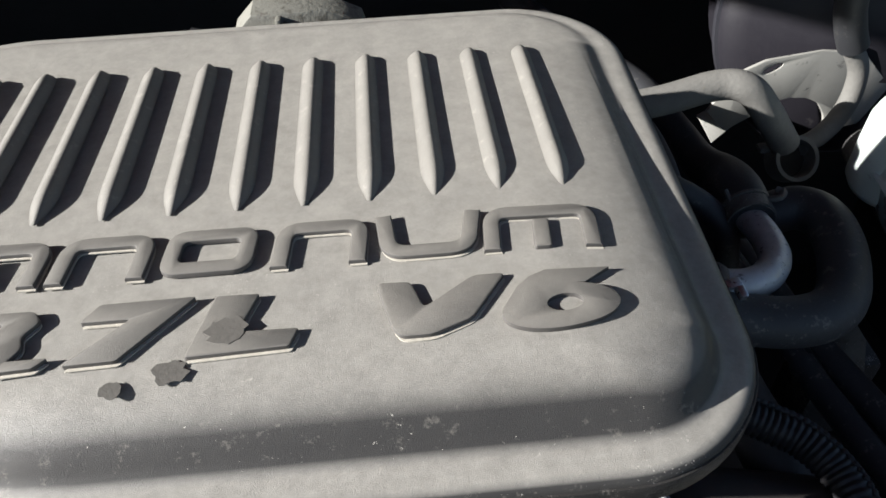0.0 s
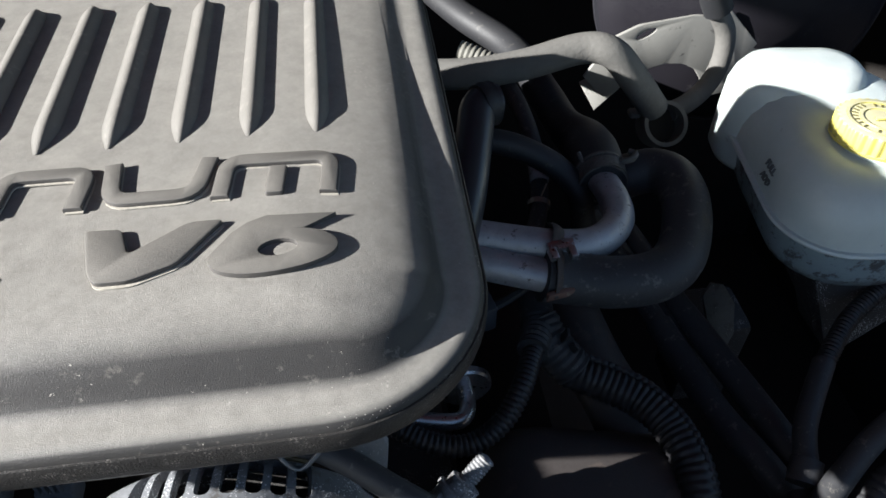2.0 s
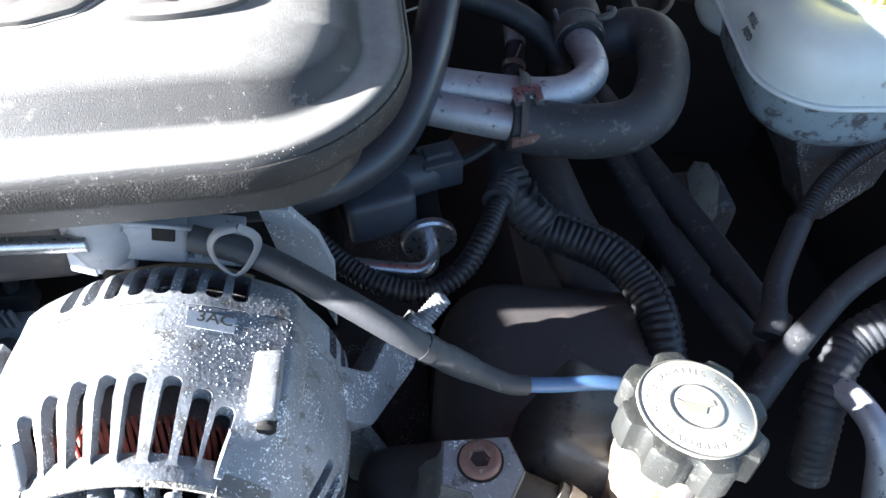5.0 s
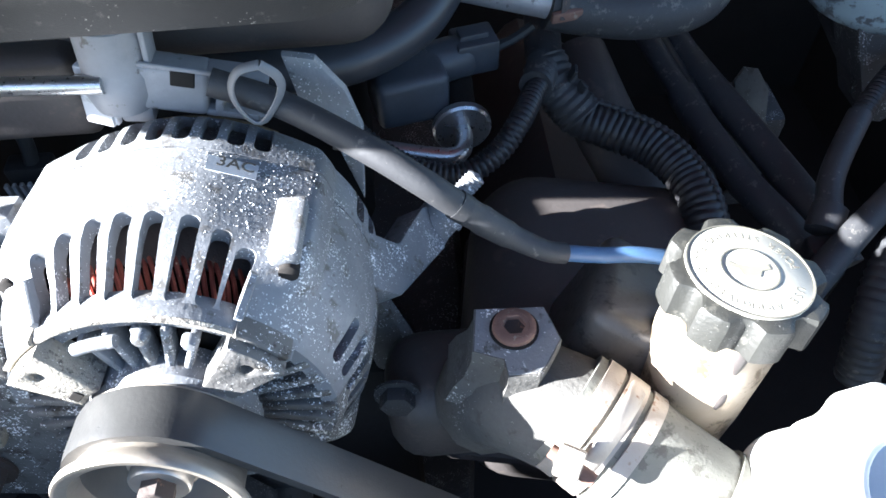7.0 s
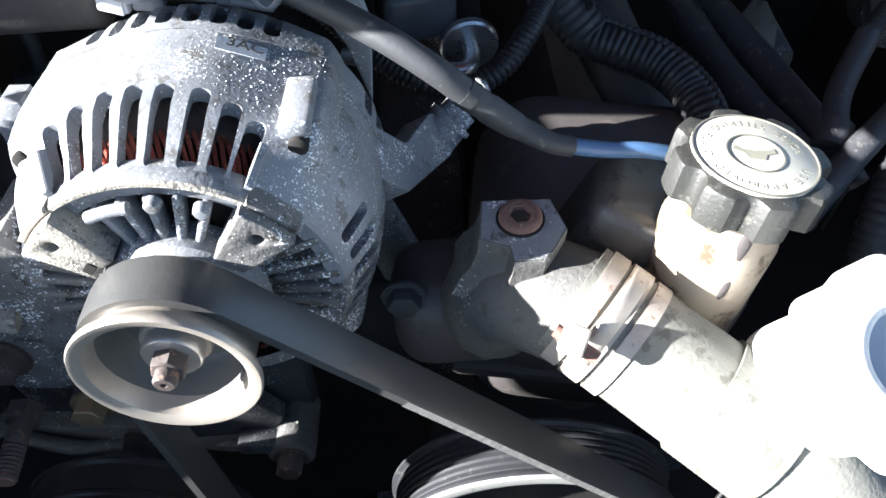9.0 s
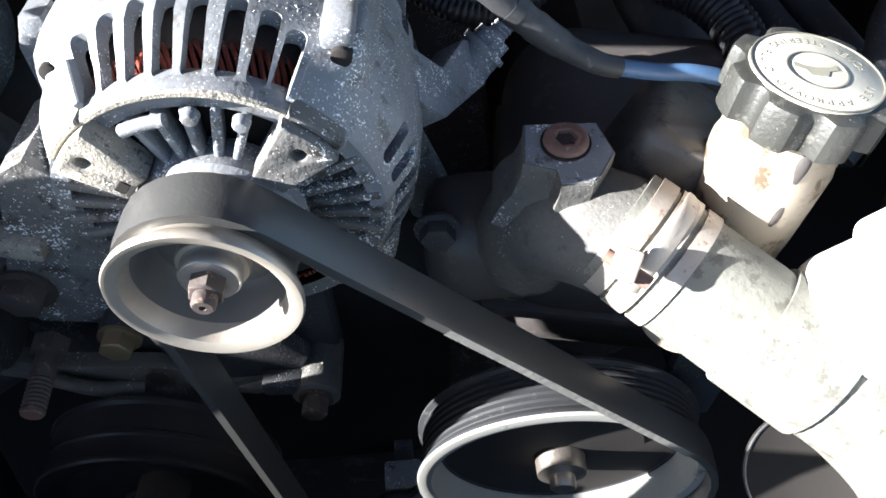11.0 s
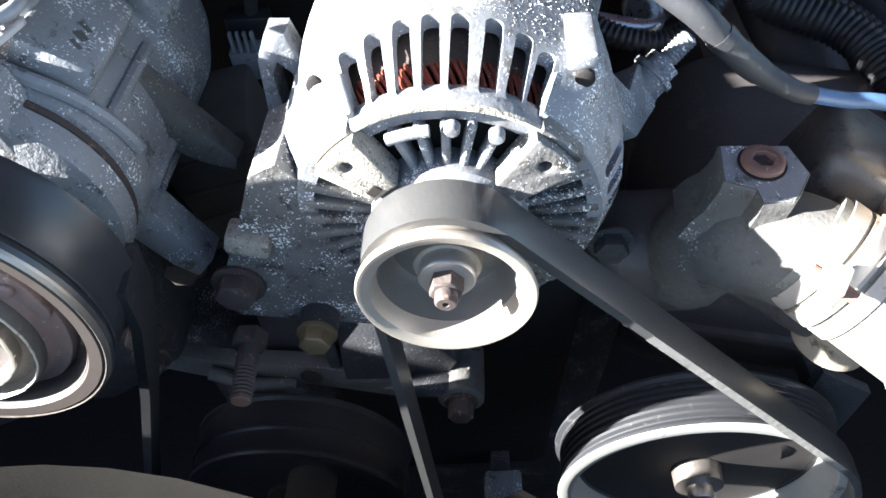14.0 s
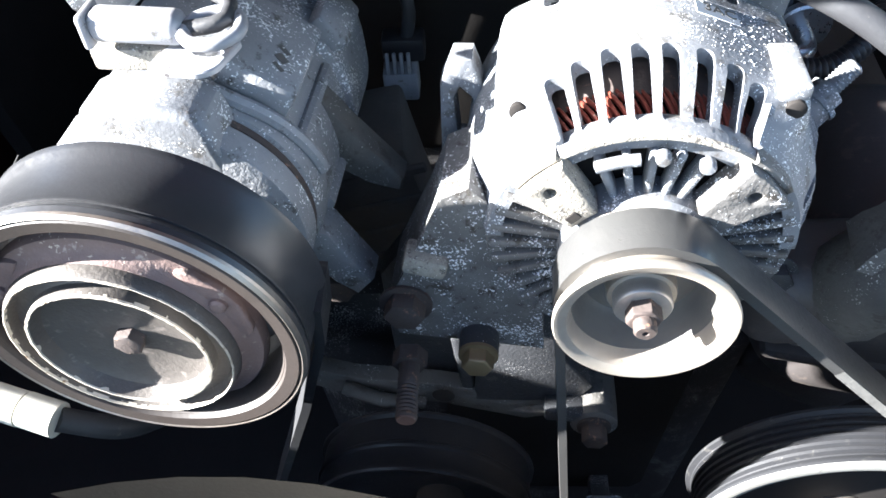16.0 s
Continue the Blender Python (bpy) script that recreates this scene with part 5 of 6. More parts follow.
part("web", prism([(-0.010, -0.052), (0.048, -0.046), (0.056, -0.030), (0.040, -0.006), (0.030, 0.040), (-0.006, 0.044)], 0.009, facing((0.010, 0.116, 0.788)), bevel=0.002), GRIME, brk, "speckled grimy web")
for (x0, z0), (x1, z1) in (((-0.075, 0.752), (-0.030, 0.735)), ((0.020, 0.728), (0.062, 0.742))):
    part("cast_rib", sweep([(x0, 0.104, z0), ((x0 + x1) / 2, 0.100, (z0 + z1) / 2), (x1, 0.103, z1)], 0.0042, 10, 0.004), CAST_DIRTY, brk)
part("flange", prism([(-0.115, 0.014), (-0.070, -0.002), (-0.020, -0.004), (0.030, -0.016), (0.072, 0.0), (0.072, 0.016), (0.030, 0.006), (-0.020, 0.016), (-0.070, 0.018), (-0.115, 0.032)], 0.010, facing((0.0, 0.112, 0.735)), bevel=0.002), CAST_DIRTY, brk)
# black disc on the flange paints the shade of a hole
part("hole", lathe([(0.0, 0.0006), (0.0055, 0.0006), (0.0065, 0.0), (0, 0)], facing((-0.018, 0.1005, 0.748)), 20), DARK, brk)
part("upright", block((0.007, 0.010, 0.060), Matrix.Translation((-0.004, 0.110, 0.745)) @ pose(0, 0, 0, 0, -4, 0), 0.002), GRIME, brk)
stm = along((-0.027, 0.078, 0.842), (0, -0.985, 0.06))
stud2 = part("stud", lathe([(0.0, 0.033), (0.0044, 0.033), (0.0048, 0.032)] + [(0.0048 - 0.0006 * (k % 2), 0.0315 - 0.0009 * k) for k in range(17)] + [(0.0046, 0.012), (0.0046, 0.0), (0, 0)], stm, 20), RUST_DARK, brk, "grimy threaded stud with a rusty tip")
part("tip", lathe([(0.0, 0.0338), (0.0040, 0.0336), (0.0046, 0.0322), (0, 0.0322)], stm, 20), RUST, stud2, "rusty tip")
part("nut", prism(hexagon(0.0078), 0.007, stm @ Matrix.Translation((0, 0, 0.0))), RUST_DARK, stud2)
hex_bolt(brk, (-0.027, 0.088, 0.868), FRONT, 0.0088, 0.008, RUST_DARK, 0.0115)
BOLT_AT = (0.0035, 0.0745, 0.8470)
b = hex_bolt(brk, BOLT_AT, FRONT, 0.0070, 0.007, BRASS, 0.0088)
part("sleeve", lathe([(0.0088, -0.030), (0.0088, 0.0), (0, 0), (0, -0.030)], facing(BOLT_AT), 24, close=True), GRIME, brk)
hex_bolt(brk, (0.066, 0.086, 0.740), FRONT, 0.0070, 0.010, RUST_DARK, 0.0095)
part("sleeve", lathe([(0.0125, -0.034), (0.0132, -0.012), (0.0130, -0.001), (0.0115, 0.0), (0, 0), (0, -0.034)], facing((0.066, 0.086, 0.740)), 28, close=True), CAST_DIRTY, brk)
part("sleeve_web", block((0.022, 0.010, 0.012), facing((0.050, 0.100, 0.745)), 0.002), GRIME, brk)
hex_bolt(brk, (-0.062, 0.115, 0.845), FRONT, 0.0080, 0.007, RUST_DARK, 0.0105)
# leg is added to shade the bracket from sun below the compressor
leg = part("leg", block((0.085, 0.105, 0.125), Matrix.Translation((-0.130, 0.158, 0.752)), 0.012, 3), GRIME, brk, "grimy cast leg added under the compressor to block low sun")
hex_bolt(leg, (-0.0950, 0.1035, 0.8020), (0.1, -0.99, 0.1), 0.0080, 0.007, RUST_DARK, 0.0110)
hex_bolt(leg, (-0.1000, 0.1035, 0.7740), (0.1, -0.99, 0.1), 0.0075, 0.007, RUST_DARK, 0.0105)
hex_bolt(brk, (0.1365, 0.1130, 0.852), FRONT, 0.0078, 0.007, GRIME, 0.0105)
ribbed = thing("ribbed_housing", (-0.042, 0.19, 0.77), "brown dusty plastic housing with ribs between compressor and alternator", "housing")
part("body", block((0.052, 0.050, 0.095), Matrix.Translation((-0.043, 0.192, 0.780)) @ pose(0, 0, 0, 0, -10, 6), 0.003), BROWN, ribbed)
for k in range(4):
    part("rib", block((0.050, 0.0035, 0.0060), Matrix.Translation((-0.050 + 0.0015 * k, 0.1660, 0.792 + 0.022 * k)) @ pose(0, 0, 0, 0, -10, 6), 0.001, 1), BROWN, ribbed)

# square plug seen between compressor and alternator
plug = thing("connector", (-0.034, 0.225, 0.865), "small grey electric connector on a black wire", "connector")
part("housing", block((0.018, 0.014, 0.018), Matrix.Translation((-0.036, 0.222, 0.866)), 0.0015), PLASTIC_GREY, plug)
for k in range(4):
    part("rib", block((0.0018, 0.003, 0.012), Matrix.Translation((-0.0415 + 0.0036 * k, 0.2165, 0.884)), 0.0004, 1), PLASTIC_GREY, plug)
part("cap", block((0.022, 0.012, 0.014), Matrix.Translation((-0.034, 0.230, 0.884)), 0.002), PLASTIC, plug)
part("wire", sweep([(-0.032, 0.229, 0.895), (-0.030, 0.232, 0.915), (-0.040, 0.24, 0.94)], 0.0035, 10), RUBBER, plug)

# pale plug below the clutch
pale = thing("connector", (-0.205, 0.06, 0.81), "pale yellowish plastic plug below the compressor clutch", "connector")
for k in range(2):
    part("sleeve", sweep([(-0.222 + 0.017 * k, 0.060 - 0.004 * k, 0.832 - 0.003 * k), (-0.206 + 0.017 * k, 0.056 - 0.004 * k, 0.829 - 0.003 * k)], 0.0085, 16), CAP_WHITE, pale)
part("stem", sweep([(-0.190, 0.0525, 0.826), (-0.17, 0.06, 0.80), (-0.16, 0.09, 0.76)], 0.006, 10), RUBBER, pale)

# cooling fan in front of the pulleys, at rest
fan = thing("cooling_fan", (-0.0256, -0.03, 0.69), "brown-dusted plastic cooling fan at rest in front of the engine", "fan")
part("hub", lathe([(0, 0.012), (0.05, 0.012), (0.058, 0.006), (0.058, -0.02), (0, -0.02)], facing((-0.0256, -0.028, 0.720)), 40), PLASTIC, fan)
part("shaft", lathe([(0, 0), (0.014, 0), (0.014, -0.10), (0, -0.10)], facing((-0.0256, -0.028, 0.720)), 24), DARK, fan)
for k in range(5):
    m = facing((-0.0256, -0.030, 0.720)) @ pose(0, 0, 0, 0, 0, 16 + 72 * k)
    bm = bmesh.new()
    grid = []
    for i in range(9):
        r = 0.05 + 0.134 * i / 8
        grid.append([bm.verts.new(m @ Vector(((0.034 + 0.048 * i / 8) * u, r, 0.014 * u * (1 - 0.4 * i / 8) - 0.010 * (1 - u * u)))) for u in np.linspace(-1, 1, 7)])
    for a, b in zip(grid, grid[1:]):
        for j in range(6):
            bm.faces.new((a[j], a[j + 1], b[j + 1], b[j]))
    bmesh.ops.solidify(bm, geom=list(bm.faces), thickness=0.0025)
    part("blade", bm, FAN, fan)

# ---- coolant outlet, upper radiator hose, filler ----
out = thing("thermostat_housing", (0.185, 0.10, 0.83), "grey cast thermostat housing with a rusty socket plug", "housing")
boss = [(0.1700, 0.1155), (0.1972, 0.1140), (0.2010, 0.0985), (0.1940, 0.0880), (0.1905, 0.0840), (0.1790, 0.0842), (0.1785, 0.0915), (0.1672, 0.0962)]
bm = bmesh.new()
rows = []
for z, k, lean in ((0.9122, 0.985, 0.0), (0.9116, 1.0, 0.0), (0.9060, 1.0, 0.0), (0.9000, 1.02, 0.001), (0.8950, 1.10, 0.001), (0.8890, 1.22, 0.003), (0.8800, 1.34, 0.004)):
    rows.append([bm.verts.new((0.1870 + (x - 0.1870) * k - lean, 0.1035 + (y - 0.1035) * k, z - 0.05 * (y - 0.1035))) for x, y in boss])
for p, q in zip(rows, rows[1:]):
    for i in range(len(boss)):
        bm.faces.new((p[i], p[(i + 1) % len(boss)], q[(i + 1) % len(boss)], q[i]))
bm.faces.new(rows[0]), bm.faces.new(rows[-1])
bmesh.ops.bevel(bm, geom=[e for e in bm.edges if e.is_manifold and e.calc_face_angle() > 0.45], offset=0.0012, segments=2, profile=0.5, affect="EDGES", clamp_overlap=True)
part("boss", bm, CAST_DIRTY, out, "cast boss that flares into the elbow", smooth=35)
part("boss_top", prism([(0.1870 + (x - 0.1870) * 0.95, 0.1035 + (y - 0.1035) * 0.95) for x, y in boss], 0.0004, Matrix.Translation((0, 0, 0.9121)) @ Matrix.Translation((0, 0.1035, 0)) @ pose(0, 0, 0, -2.86, 0, 0) @ Matrix.Translation((0, -0.1035, 0))), CAST, out, "bare machined top of the boss")
pm = Matrix.Translation((0.1840, 0.1045, 0.9126)) @ pose(0, 0, 0, -2.86, 0, 0)
seat = part("plug", lathe([(0.0058, -0.003), (0.0058, 0.0032), (0.0072, 0.0032), (0.0082, 0.0024), (0.0084, 0.0), (0.0084, -0.002)], pm, 32, close=True), RUST, out, "rusty hexagon socket plug")
part("plug_gap", lathe([(0.0084, 0.0007), (0.0093, 0.0007), (0.0093, -0.001), (0.0084, -0.001)], pm, 32, close=True), DARK, seat)
part("socket", prism([(0.0059 * math.cos(t), 0.0059 * math.sin(t)) for t in np.linspace(0, 2 * math.pi, 24, endpoint=False)], 0.0024, pm @ Matrix.Translation((0, 0, 0.0007)), bevel=0.0003, seg=1, holes=(hexagon(0.0043)[::-1],)), RUST, seat)
part("socket", prism(hexagon(0.0047), 0.0004, pm @ Matrix.Translation((0, 0, 0.0003))), RUST_DARK, seat, "dark hexagon socket")
part("elbow", sweep([(0.1775, 0.116, 0.828), (0.1760, 0.108, 0.852), (0.1810, 0.1000, 0.8700), (0.1930, 0.0895, 0.8810), (0.2090, 0.0773, 0.8845)], lambda s: 0.0238, 12, 0.006), CAST_DIRTY, out, "dirty cast outlet elbow")
part("foot", block((0.070, 0.050, 0.06), Matrix.Translation((0.165, 0.125, 0.795)), 0.018, 4), MANIFOLD, out)

HA, HW = Vector((0.2023, 0.0838, 0.8870)), Vector((0.743, -0.624, -0.242)).normalized()
rad = thing("radiator_hose", (0.235, 0.06, 0.86), "pale dusty upper radiator hose with a rusty band clamp", "hose")
part("tube", sweep([HA, HA + HW * 0.030, HA + HW * 0.060, HA + HW * 0.085], 0.0240, 32), PALE_HOSE, rad)
part("sleeve", sweep([HA + HW * 0.061, HA + HW * 0.092], lambda s: 0.0256, 32), PALE_HOSE, rad, "pale outer sleeve of the hose")
part("lower_tube", sweep([HA + HW * 0.088, HA + HW * 0.11, HA + HW * 0.135 + Vector((0, 0, -0.01)), HA + HW * 0.16 + Vector((0, 0, -0.03))], 0.0235, 28), PALE_HOSE, rad)
cl = part("clamp", lathe([(0.0236, -0.0034), (0.0251, -0.0034), (0.0251, 0.0034), (0.0236, 0.0034)], along(HA + HW * 0.0070, HW), 48, close=True), CLAMP, rad, "worn pale steel band clamp")
part("band", lathe([(0.0236, -0.0044), (0.0254, -0.0044), (0.0254, 0.0044), (0.0236, 0.0044)], along(HA + HW * 0.0165, HW), 48, close=True), CLAMP, cl)
part("band", lathe([(0.0236, -0.0030), (0.0250, -0.0030), (0.0250, 0.0030), (0.0236, 0.0030)], along(HA + HW * 0.0262, HW), 48, close=True), CLAMP, cl, "rust-spotted strap")
cm = along(HA + HW * 0.0165, HW)
part("tongue", sweep([cm @ Vector((0.0258 * math.cos(radians(a)), 0.0258 * math.sin(radians(a)), 0)) for a in (62, 80, 100, 120, 140, 160)], 0.0042, 14, 0.002, squash=0.35), CLAMP, cl)
part("clamp_ear", block((0.009, 0.011, 0.0065), along(Vector((0.1960, 0.0535, 0.9085)), (-0.25, -0.45, 0.85)), 0.0012), CLAMP, cl)
part("clamp_screw", sweep([(0.1900, 0.0580, 0.9090), (0.2030, 0.0470, 0.9060)], 0.0026, 10), RUST, cl)

filler = thing("coolant_filler", (0.285, 0.035, 0.87), "pale plastic filler cap with a lobed edge and a grey-blue middle", "cap")
FM = along((0.2880, 0.0300, 0.9180), (0.10, -0.30, 0.95))
lobes = [((0.0315 + 0.0016 * math.cos(9 * a)) * math.cos(a), (0.0315 + 0.0016 * math.cos(9 * a)) * math.sin(a)) for a in np.linspace(0, 2 * math.pi, 108, endpoint=False)]
hole = [(0.0150 * math.cos(a), 0.0150 * math.sin(a)) for a in np.linspace(2 * math.pi, 0, 36, endpoint=False)]
part("lid", prism(lobes, 0.020, FM, bevel=0.004, seg=3, holes=(hole,)), PALE_PLASTIC, filler)
part("disc", lathe([(0, 0.0150), (0.0152, 0.0150), (0.0152, 0.008), (0, 0.008)], FM, 36), GREY_BLUE, filler, "grey-blue sunken disc")
part("neck", lathe([(0, 0.0), (0.026, 0.0), (0.026, -0.045), (0, -0.045)], FM, 36), PALE_PLASTIC, filler)
ringy = thing("loop", (0.262, 0.005, 0.80), "thin black loop edge below the radiator hose", "loop")
part("disc", lathe([(0.0, 0.0), (0.026, 0.0), (0.0275, 0.0008), (0.0275, -0.003), (0, -0.003)], along((0.290, 0.012, 0.790), (-0.1, -0.55, 0.83)), 48), DARK, ringy)
part("edge", lathe([(0.0268, 0.0006), (0.0276, 0.0012), (0.0280, 0.0), (0.0272, -0.0004)], along((0.290, 0.012, 0.790), (-0.1, -0.55, 0.83)), 48, close=True), ZINC, ringy, "thin bright edge")

# ---- power steering reservoir ----
ps = thing("power_steering_reservoir", (0.262, 0.10, 0.80), "dark power steering reservoir with a notched cap", "reservoir")
PM = along((0.2625, 0.1010, 0.9290), (0.12, 0.13, 0.98), (0, 1, 0))
part("neck", lathe([(0.0, 0.0), (0.0215, 0.0), (0.0215, -0.018), (0.0225, -0.022), (0.0220, -0.055), (0.0190, -0.095), (0.018, -0.13), (0, -0.13)], PM, 36), NECK, ps, "oily brown filler neck")
for a, z0, z1, w in ((262, -0.004, -0.052, 0.0030),):
    ca, sa = math.cos(radians(a)), math.sin(radians(a))
    part("drip", sweep([PM @ Vector((0.0196 * ca, 0.0196 * sa, z0)), PM @ Vector((0.0200 * math.cos(radians(a + 4)), 0.0200 * math.sin(radians(a + 4)), 0.5 * (z0 + z1))), PM @ Vector((0.0196 * ca, 0.0196 * sa, z1))], lambda s, w=w: w * (0.75 + 0.25 * math.sin(s * 260)), 10, 0.003), MANIFOLD, ps, "dark oily drip")
PX = Vector((0.026, -0.013, -0.011)).normalized()
PZ = PX.cross(Vector((0.008, 0.027, -0.006))).normalized()
PB = Matrix((PX, PZ.cross(PX), PZ)).transposed().to_4x4()
PB.translation = Vector((0.2213, 0.1098, 0.9112)) + PX * 0.0265 + PZ.cross(PX) * 0.0255 - PZ * 0.0905
part("pump_body", block((0.064, 0.056, 0.090), PB, 0.0075, 4), PUMP, ps, "grimy dark rounded pump body", smooth=60)
pts = []
for k in range(96):
    a = 2 * math.pi * k / 96
    d = (a * 8 / (2 * math.pi)) % 1.0
    notch = 0.0046 * math.exp(-((d - 0.5) / 0.20) ** 4)
    pts.append(((0.0283 - notch) * math.cos(a), (0.0283 - notch) * math.sin(a)))
capp = part("cap", prism(pts, 0.0155, PM @ Matrix.Translation((0, 0, -0.003)), bevel=0.0022, seg=2), CAP, ps, "black notched cap")
disc = part("disc", lathe([(0, 0.0128), (0.0216, 0.0128), (0.0223, 0.0124), (0.0223, 0.0118), (0, 0.0118)], PM @ Matrix.Translation((0, 0, 0.0004)), 56), CAP_WHITE, capp, "pale printed disc on the cap")
part("ring", lathe([(0.0098, 0.0137), (0.0104, 0.0137), (0.0104, 0.0128), (0.0098, 0.0128)], PM, 40, close=True), INK_PALE, disc)
part("ring", lathe([(0.0217, 0.0136), (0.0222, 0.0136), (0.0222, 0.0128), (0.0217, 0.0128)], PM, 56, close=True), INK_PALE, disc)
IM = PM @ Matrix.Translation((0, 0, 0.0131)) @ pose(0, 0, 0, 0, 0, -8) @ Matrix.Diagonal((0.8, 0.8, 1, 1))
part("symbol", prism([(-0.0090, 0.0042), (-0.0060, 0.0024), (0.0, 0.0016), (0.0060, 0.0024), (0.0090, 0.0042), (0.0096, 0.0010), (0.0052, -0.0006), (0.0036, -0.0042), (-0.0036, -0.0042), (-0.0052, -0.0006), (-0.0096, 0.0010)], 0.0004, IM), SYMBOL, disc, "olive tapered symbol")
for body, centre, step, flip in (("POWER STEERING FLUID", 92, 9.3, 180), ("USE APPROVED", 265, -11.0, 0)):
    for k, ch in enumerate(body):
        if ch == " ":
            continue
        a = centre + step * (k - (len(body) - 1) / 2)
        mm = PM @ Matrix.Translation((0, 0, 0.0131)) @ pose(0, 0, 0, 0, 0, a) @ Matrix.Translation((0.0173, 0, 0)) @ pose(0, 0, 0, 0, 0, -90 + flip)
        part("print", text_mesh(ch, 0.0042, mm, 0.0002), INK_PALE, disc)

# ---- heater hoses and pipes ----
def hose(name, label, pts, r, mat, category="hose", sides=16, step=0.004, **kw):
    return solo(name, sweep(pts, r, sides, step, **kw), mat, label, category, smooth=60)


hose("heater_hose", "thick black rubber heater hose bent into a U", [(0.296, 0.389, 0.900), (0.314, 0.390, 0.909), (0.330, 0.387, 0.914), (0.3385, 0.371, 0.917), (0.3340, 0.341, 0.919), (0.3165, 0.304, 0.920), (0.2970, 0.288, 0.920), (0.2710, 0.2855, 0.920), (0.243, 0.2905, 0.922), (0.228, 0.292, 0.925)], 0.0152, RUBBER_DUSTY, sides=24)
hose("metal_pipe", "weathered grey metal heater pipe", [(0.232, 0.291, 0.9245), (0.193, 0.304, 0.928), (0.153, 0.320, 0.930), (0.11, 0.337, 0.931)], 0.0098, PIPE)
hose("metal_pipe", "weathered grey metal heater pipe bent upward", [(0.2895, 0.380, 0.917), (0.2900, 0.354, 0.921), (0.2840, 0.329, 0.925), (0.2650, 0.3105, 0.929), (0.2390, 0.3075, 0.932), (0.198, 0.318, 0.934), (0.154, 0.334, 0.935), (0.11, 0.350, 0.936)], 0.0098, PIPE)
hose("heater_hose", "thick black rubber heater hose running to the firewall", [(0.2895, 0.374, 0.917), (0.292, 0.390, 0.917), (0.293, 0.424, 0.912), (0.285, 0.452, 0.908), (0.281, 0.500, 0.905), (0.272, 0.578, 0.900), (0.235, 0.65, 0.900), (0.19, 0.76, 0.90)], lambda s: 0.0152 + 0.0028 * math.exp(-((s - 0.038) / 0.024) ** 2) - 0.0022 * min(1.0, max(0.0, (s - 0.06) / 0.03)), RUBBER, sides=22)
spring = thing("spring_clamp", (0.291, 0.384, 0.90), "grey steel spring clamp round the heater hose", "clamp")
sm_ = along((0.2903, 0.3800, 0.9168), (0.02, 1.0, 0.06))
part("band", lathe([(0.0152, -0.0050), (0.0166, -0.0050), (0.0166, 0.0050), (0.0152, 0.0050)], sm_, 36, close=True), CAST_DIRTY, spring)
part("band", lathe([(0.0152, 0.0062), (0.0172, 0.0062), (0.0172, 0.0085), (0.0152, 0.0085)], sm_, 36, close=True), CAST_DIRTY, spring)
part("tang", sweep([(0.2780, 0.3850, 0.9260), (0.2760, 0.3930, 0.9300)], 0.0016, 8), CAST_DIRTY, spring)
part("tang", sweep([(0.3010, 0.3830, 0.9280), (0.3080, 0.3800, 0.9310), (0.3130, 0.3860, 0.9310), (0.3100, 0.3900, 0.9300)], 0.0022, 8, 0.002), CAST_DIRTY, spring)
strap = thing("pipe_clip", (0.238, 0.295, 0.90), "rusty steel clip holding the two heater pipes", "clip")
part("strap", sweep([(0.2400, 0.3190, 0.9360), (0.2395, 0.3080, 0.9445), (0.2375, 0.2980, 0.9380), (0.2370, 0.2920, 0.9405), (0.2350, 0.2800, 0.9330), (0.2335, 0.2760, 0.9240)], 0.0045, 8, 0.002, squash=0.3), RUST_DARK, strap)
part("lip", block((0.016, 0.003, 0.006), Matrix.Translation((0.2345, 0.2765, 0.9230)) @ pose(0, 0, 0, 10, 0, 10), 0.0006), RUST, strap)
part("lip", block((0.016, 0.006, 0.003), Matrix.Translation((0.2385, 0.2985, 0.9400)) @ pose(0, 0, 0, 10, 0, 10), 0.0006), ZINC, strap)
for sx in (-0.0055, 0.0055):
    part("tab", block((0.0045, 0.0075, 0.0050), Matrix.Translation((0.2380 + sx, 0.2920, 0.9395)) @ pose(0, 0, 0, 14, 0, 10), 0.0008), ZINC, strap)

hose("glossy_hose", "glossy black moulded hose beside the engine cover", [(0.222, 0.4120, 0.9620), (0.210, 0.4060, 0.9630), (0.2025, 0.3800, 0.9580), (0.191, 0.337, 0.950), (0.178, 0.302, 0.9400), (0.162, 0.279, 0.929), (0.140, 0.262, 0.925), (0.115, 0.253, 0.924), (0.08, 0.248, 0.928), (0.0, 0.248, 0.935), (-0.10, 0.250, 0.935)], 0.0118, GLOSSY, sides=20)
part("collar", lathe([(0.0110, -0.006), (0.0140, -0.006), (0.0150, -0.002), (0.0140, 0.001), (0.0145, 0.004), (0.0110, 0.006)], along((0.2150, 0.4085, 0.9625), (0.85, 0.35, -0.05)), 28, close=True), RUBBER, bpy.data.objects["glossy_hose"])
hose("vacuum_hose", "thin black rubber hose arching between the pipes", [(0.205, 0.408, 0.935), (0.222, 0.404, 0.936), (0.241, 0.399, 0.931), (0.263, 0.390, 0.920), (0.276, 0.378, 0.906), (0.280, 0.37, 0.88)], 0.0085, RUBBER, sides=14)
hose("vacuum_hose", "thin black hose with a grey end", [(0.245, 0.500, 0.925), (0.250, 0.470, 0.924), (0.2535, 0.440, 0.918), (0.2545, 0.412, 0.908), (0.2515, 0.388, 0.898), (0.2440, 0.365, 0.893), (0.2300, 0.345, 0.890)], 0.0062, RUBBER_DUSTY, sides=12)
sl = thing("foam_tube", (0.28, 0.48, 0.90), "grey foam sleeved tube bent behind the engine cover", "tube")
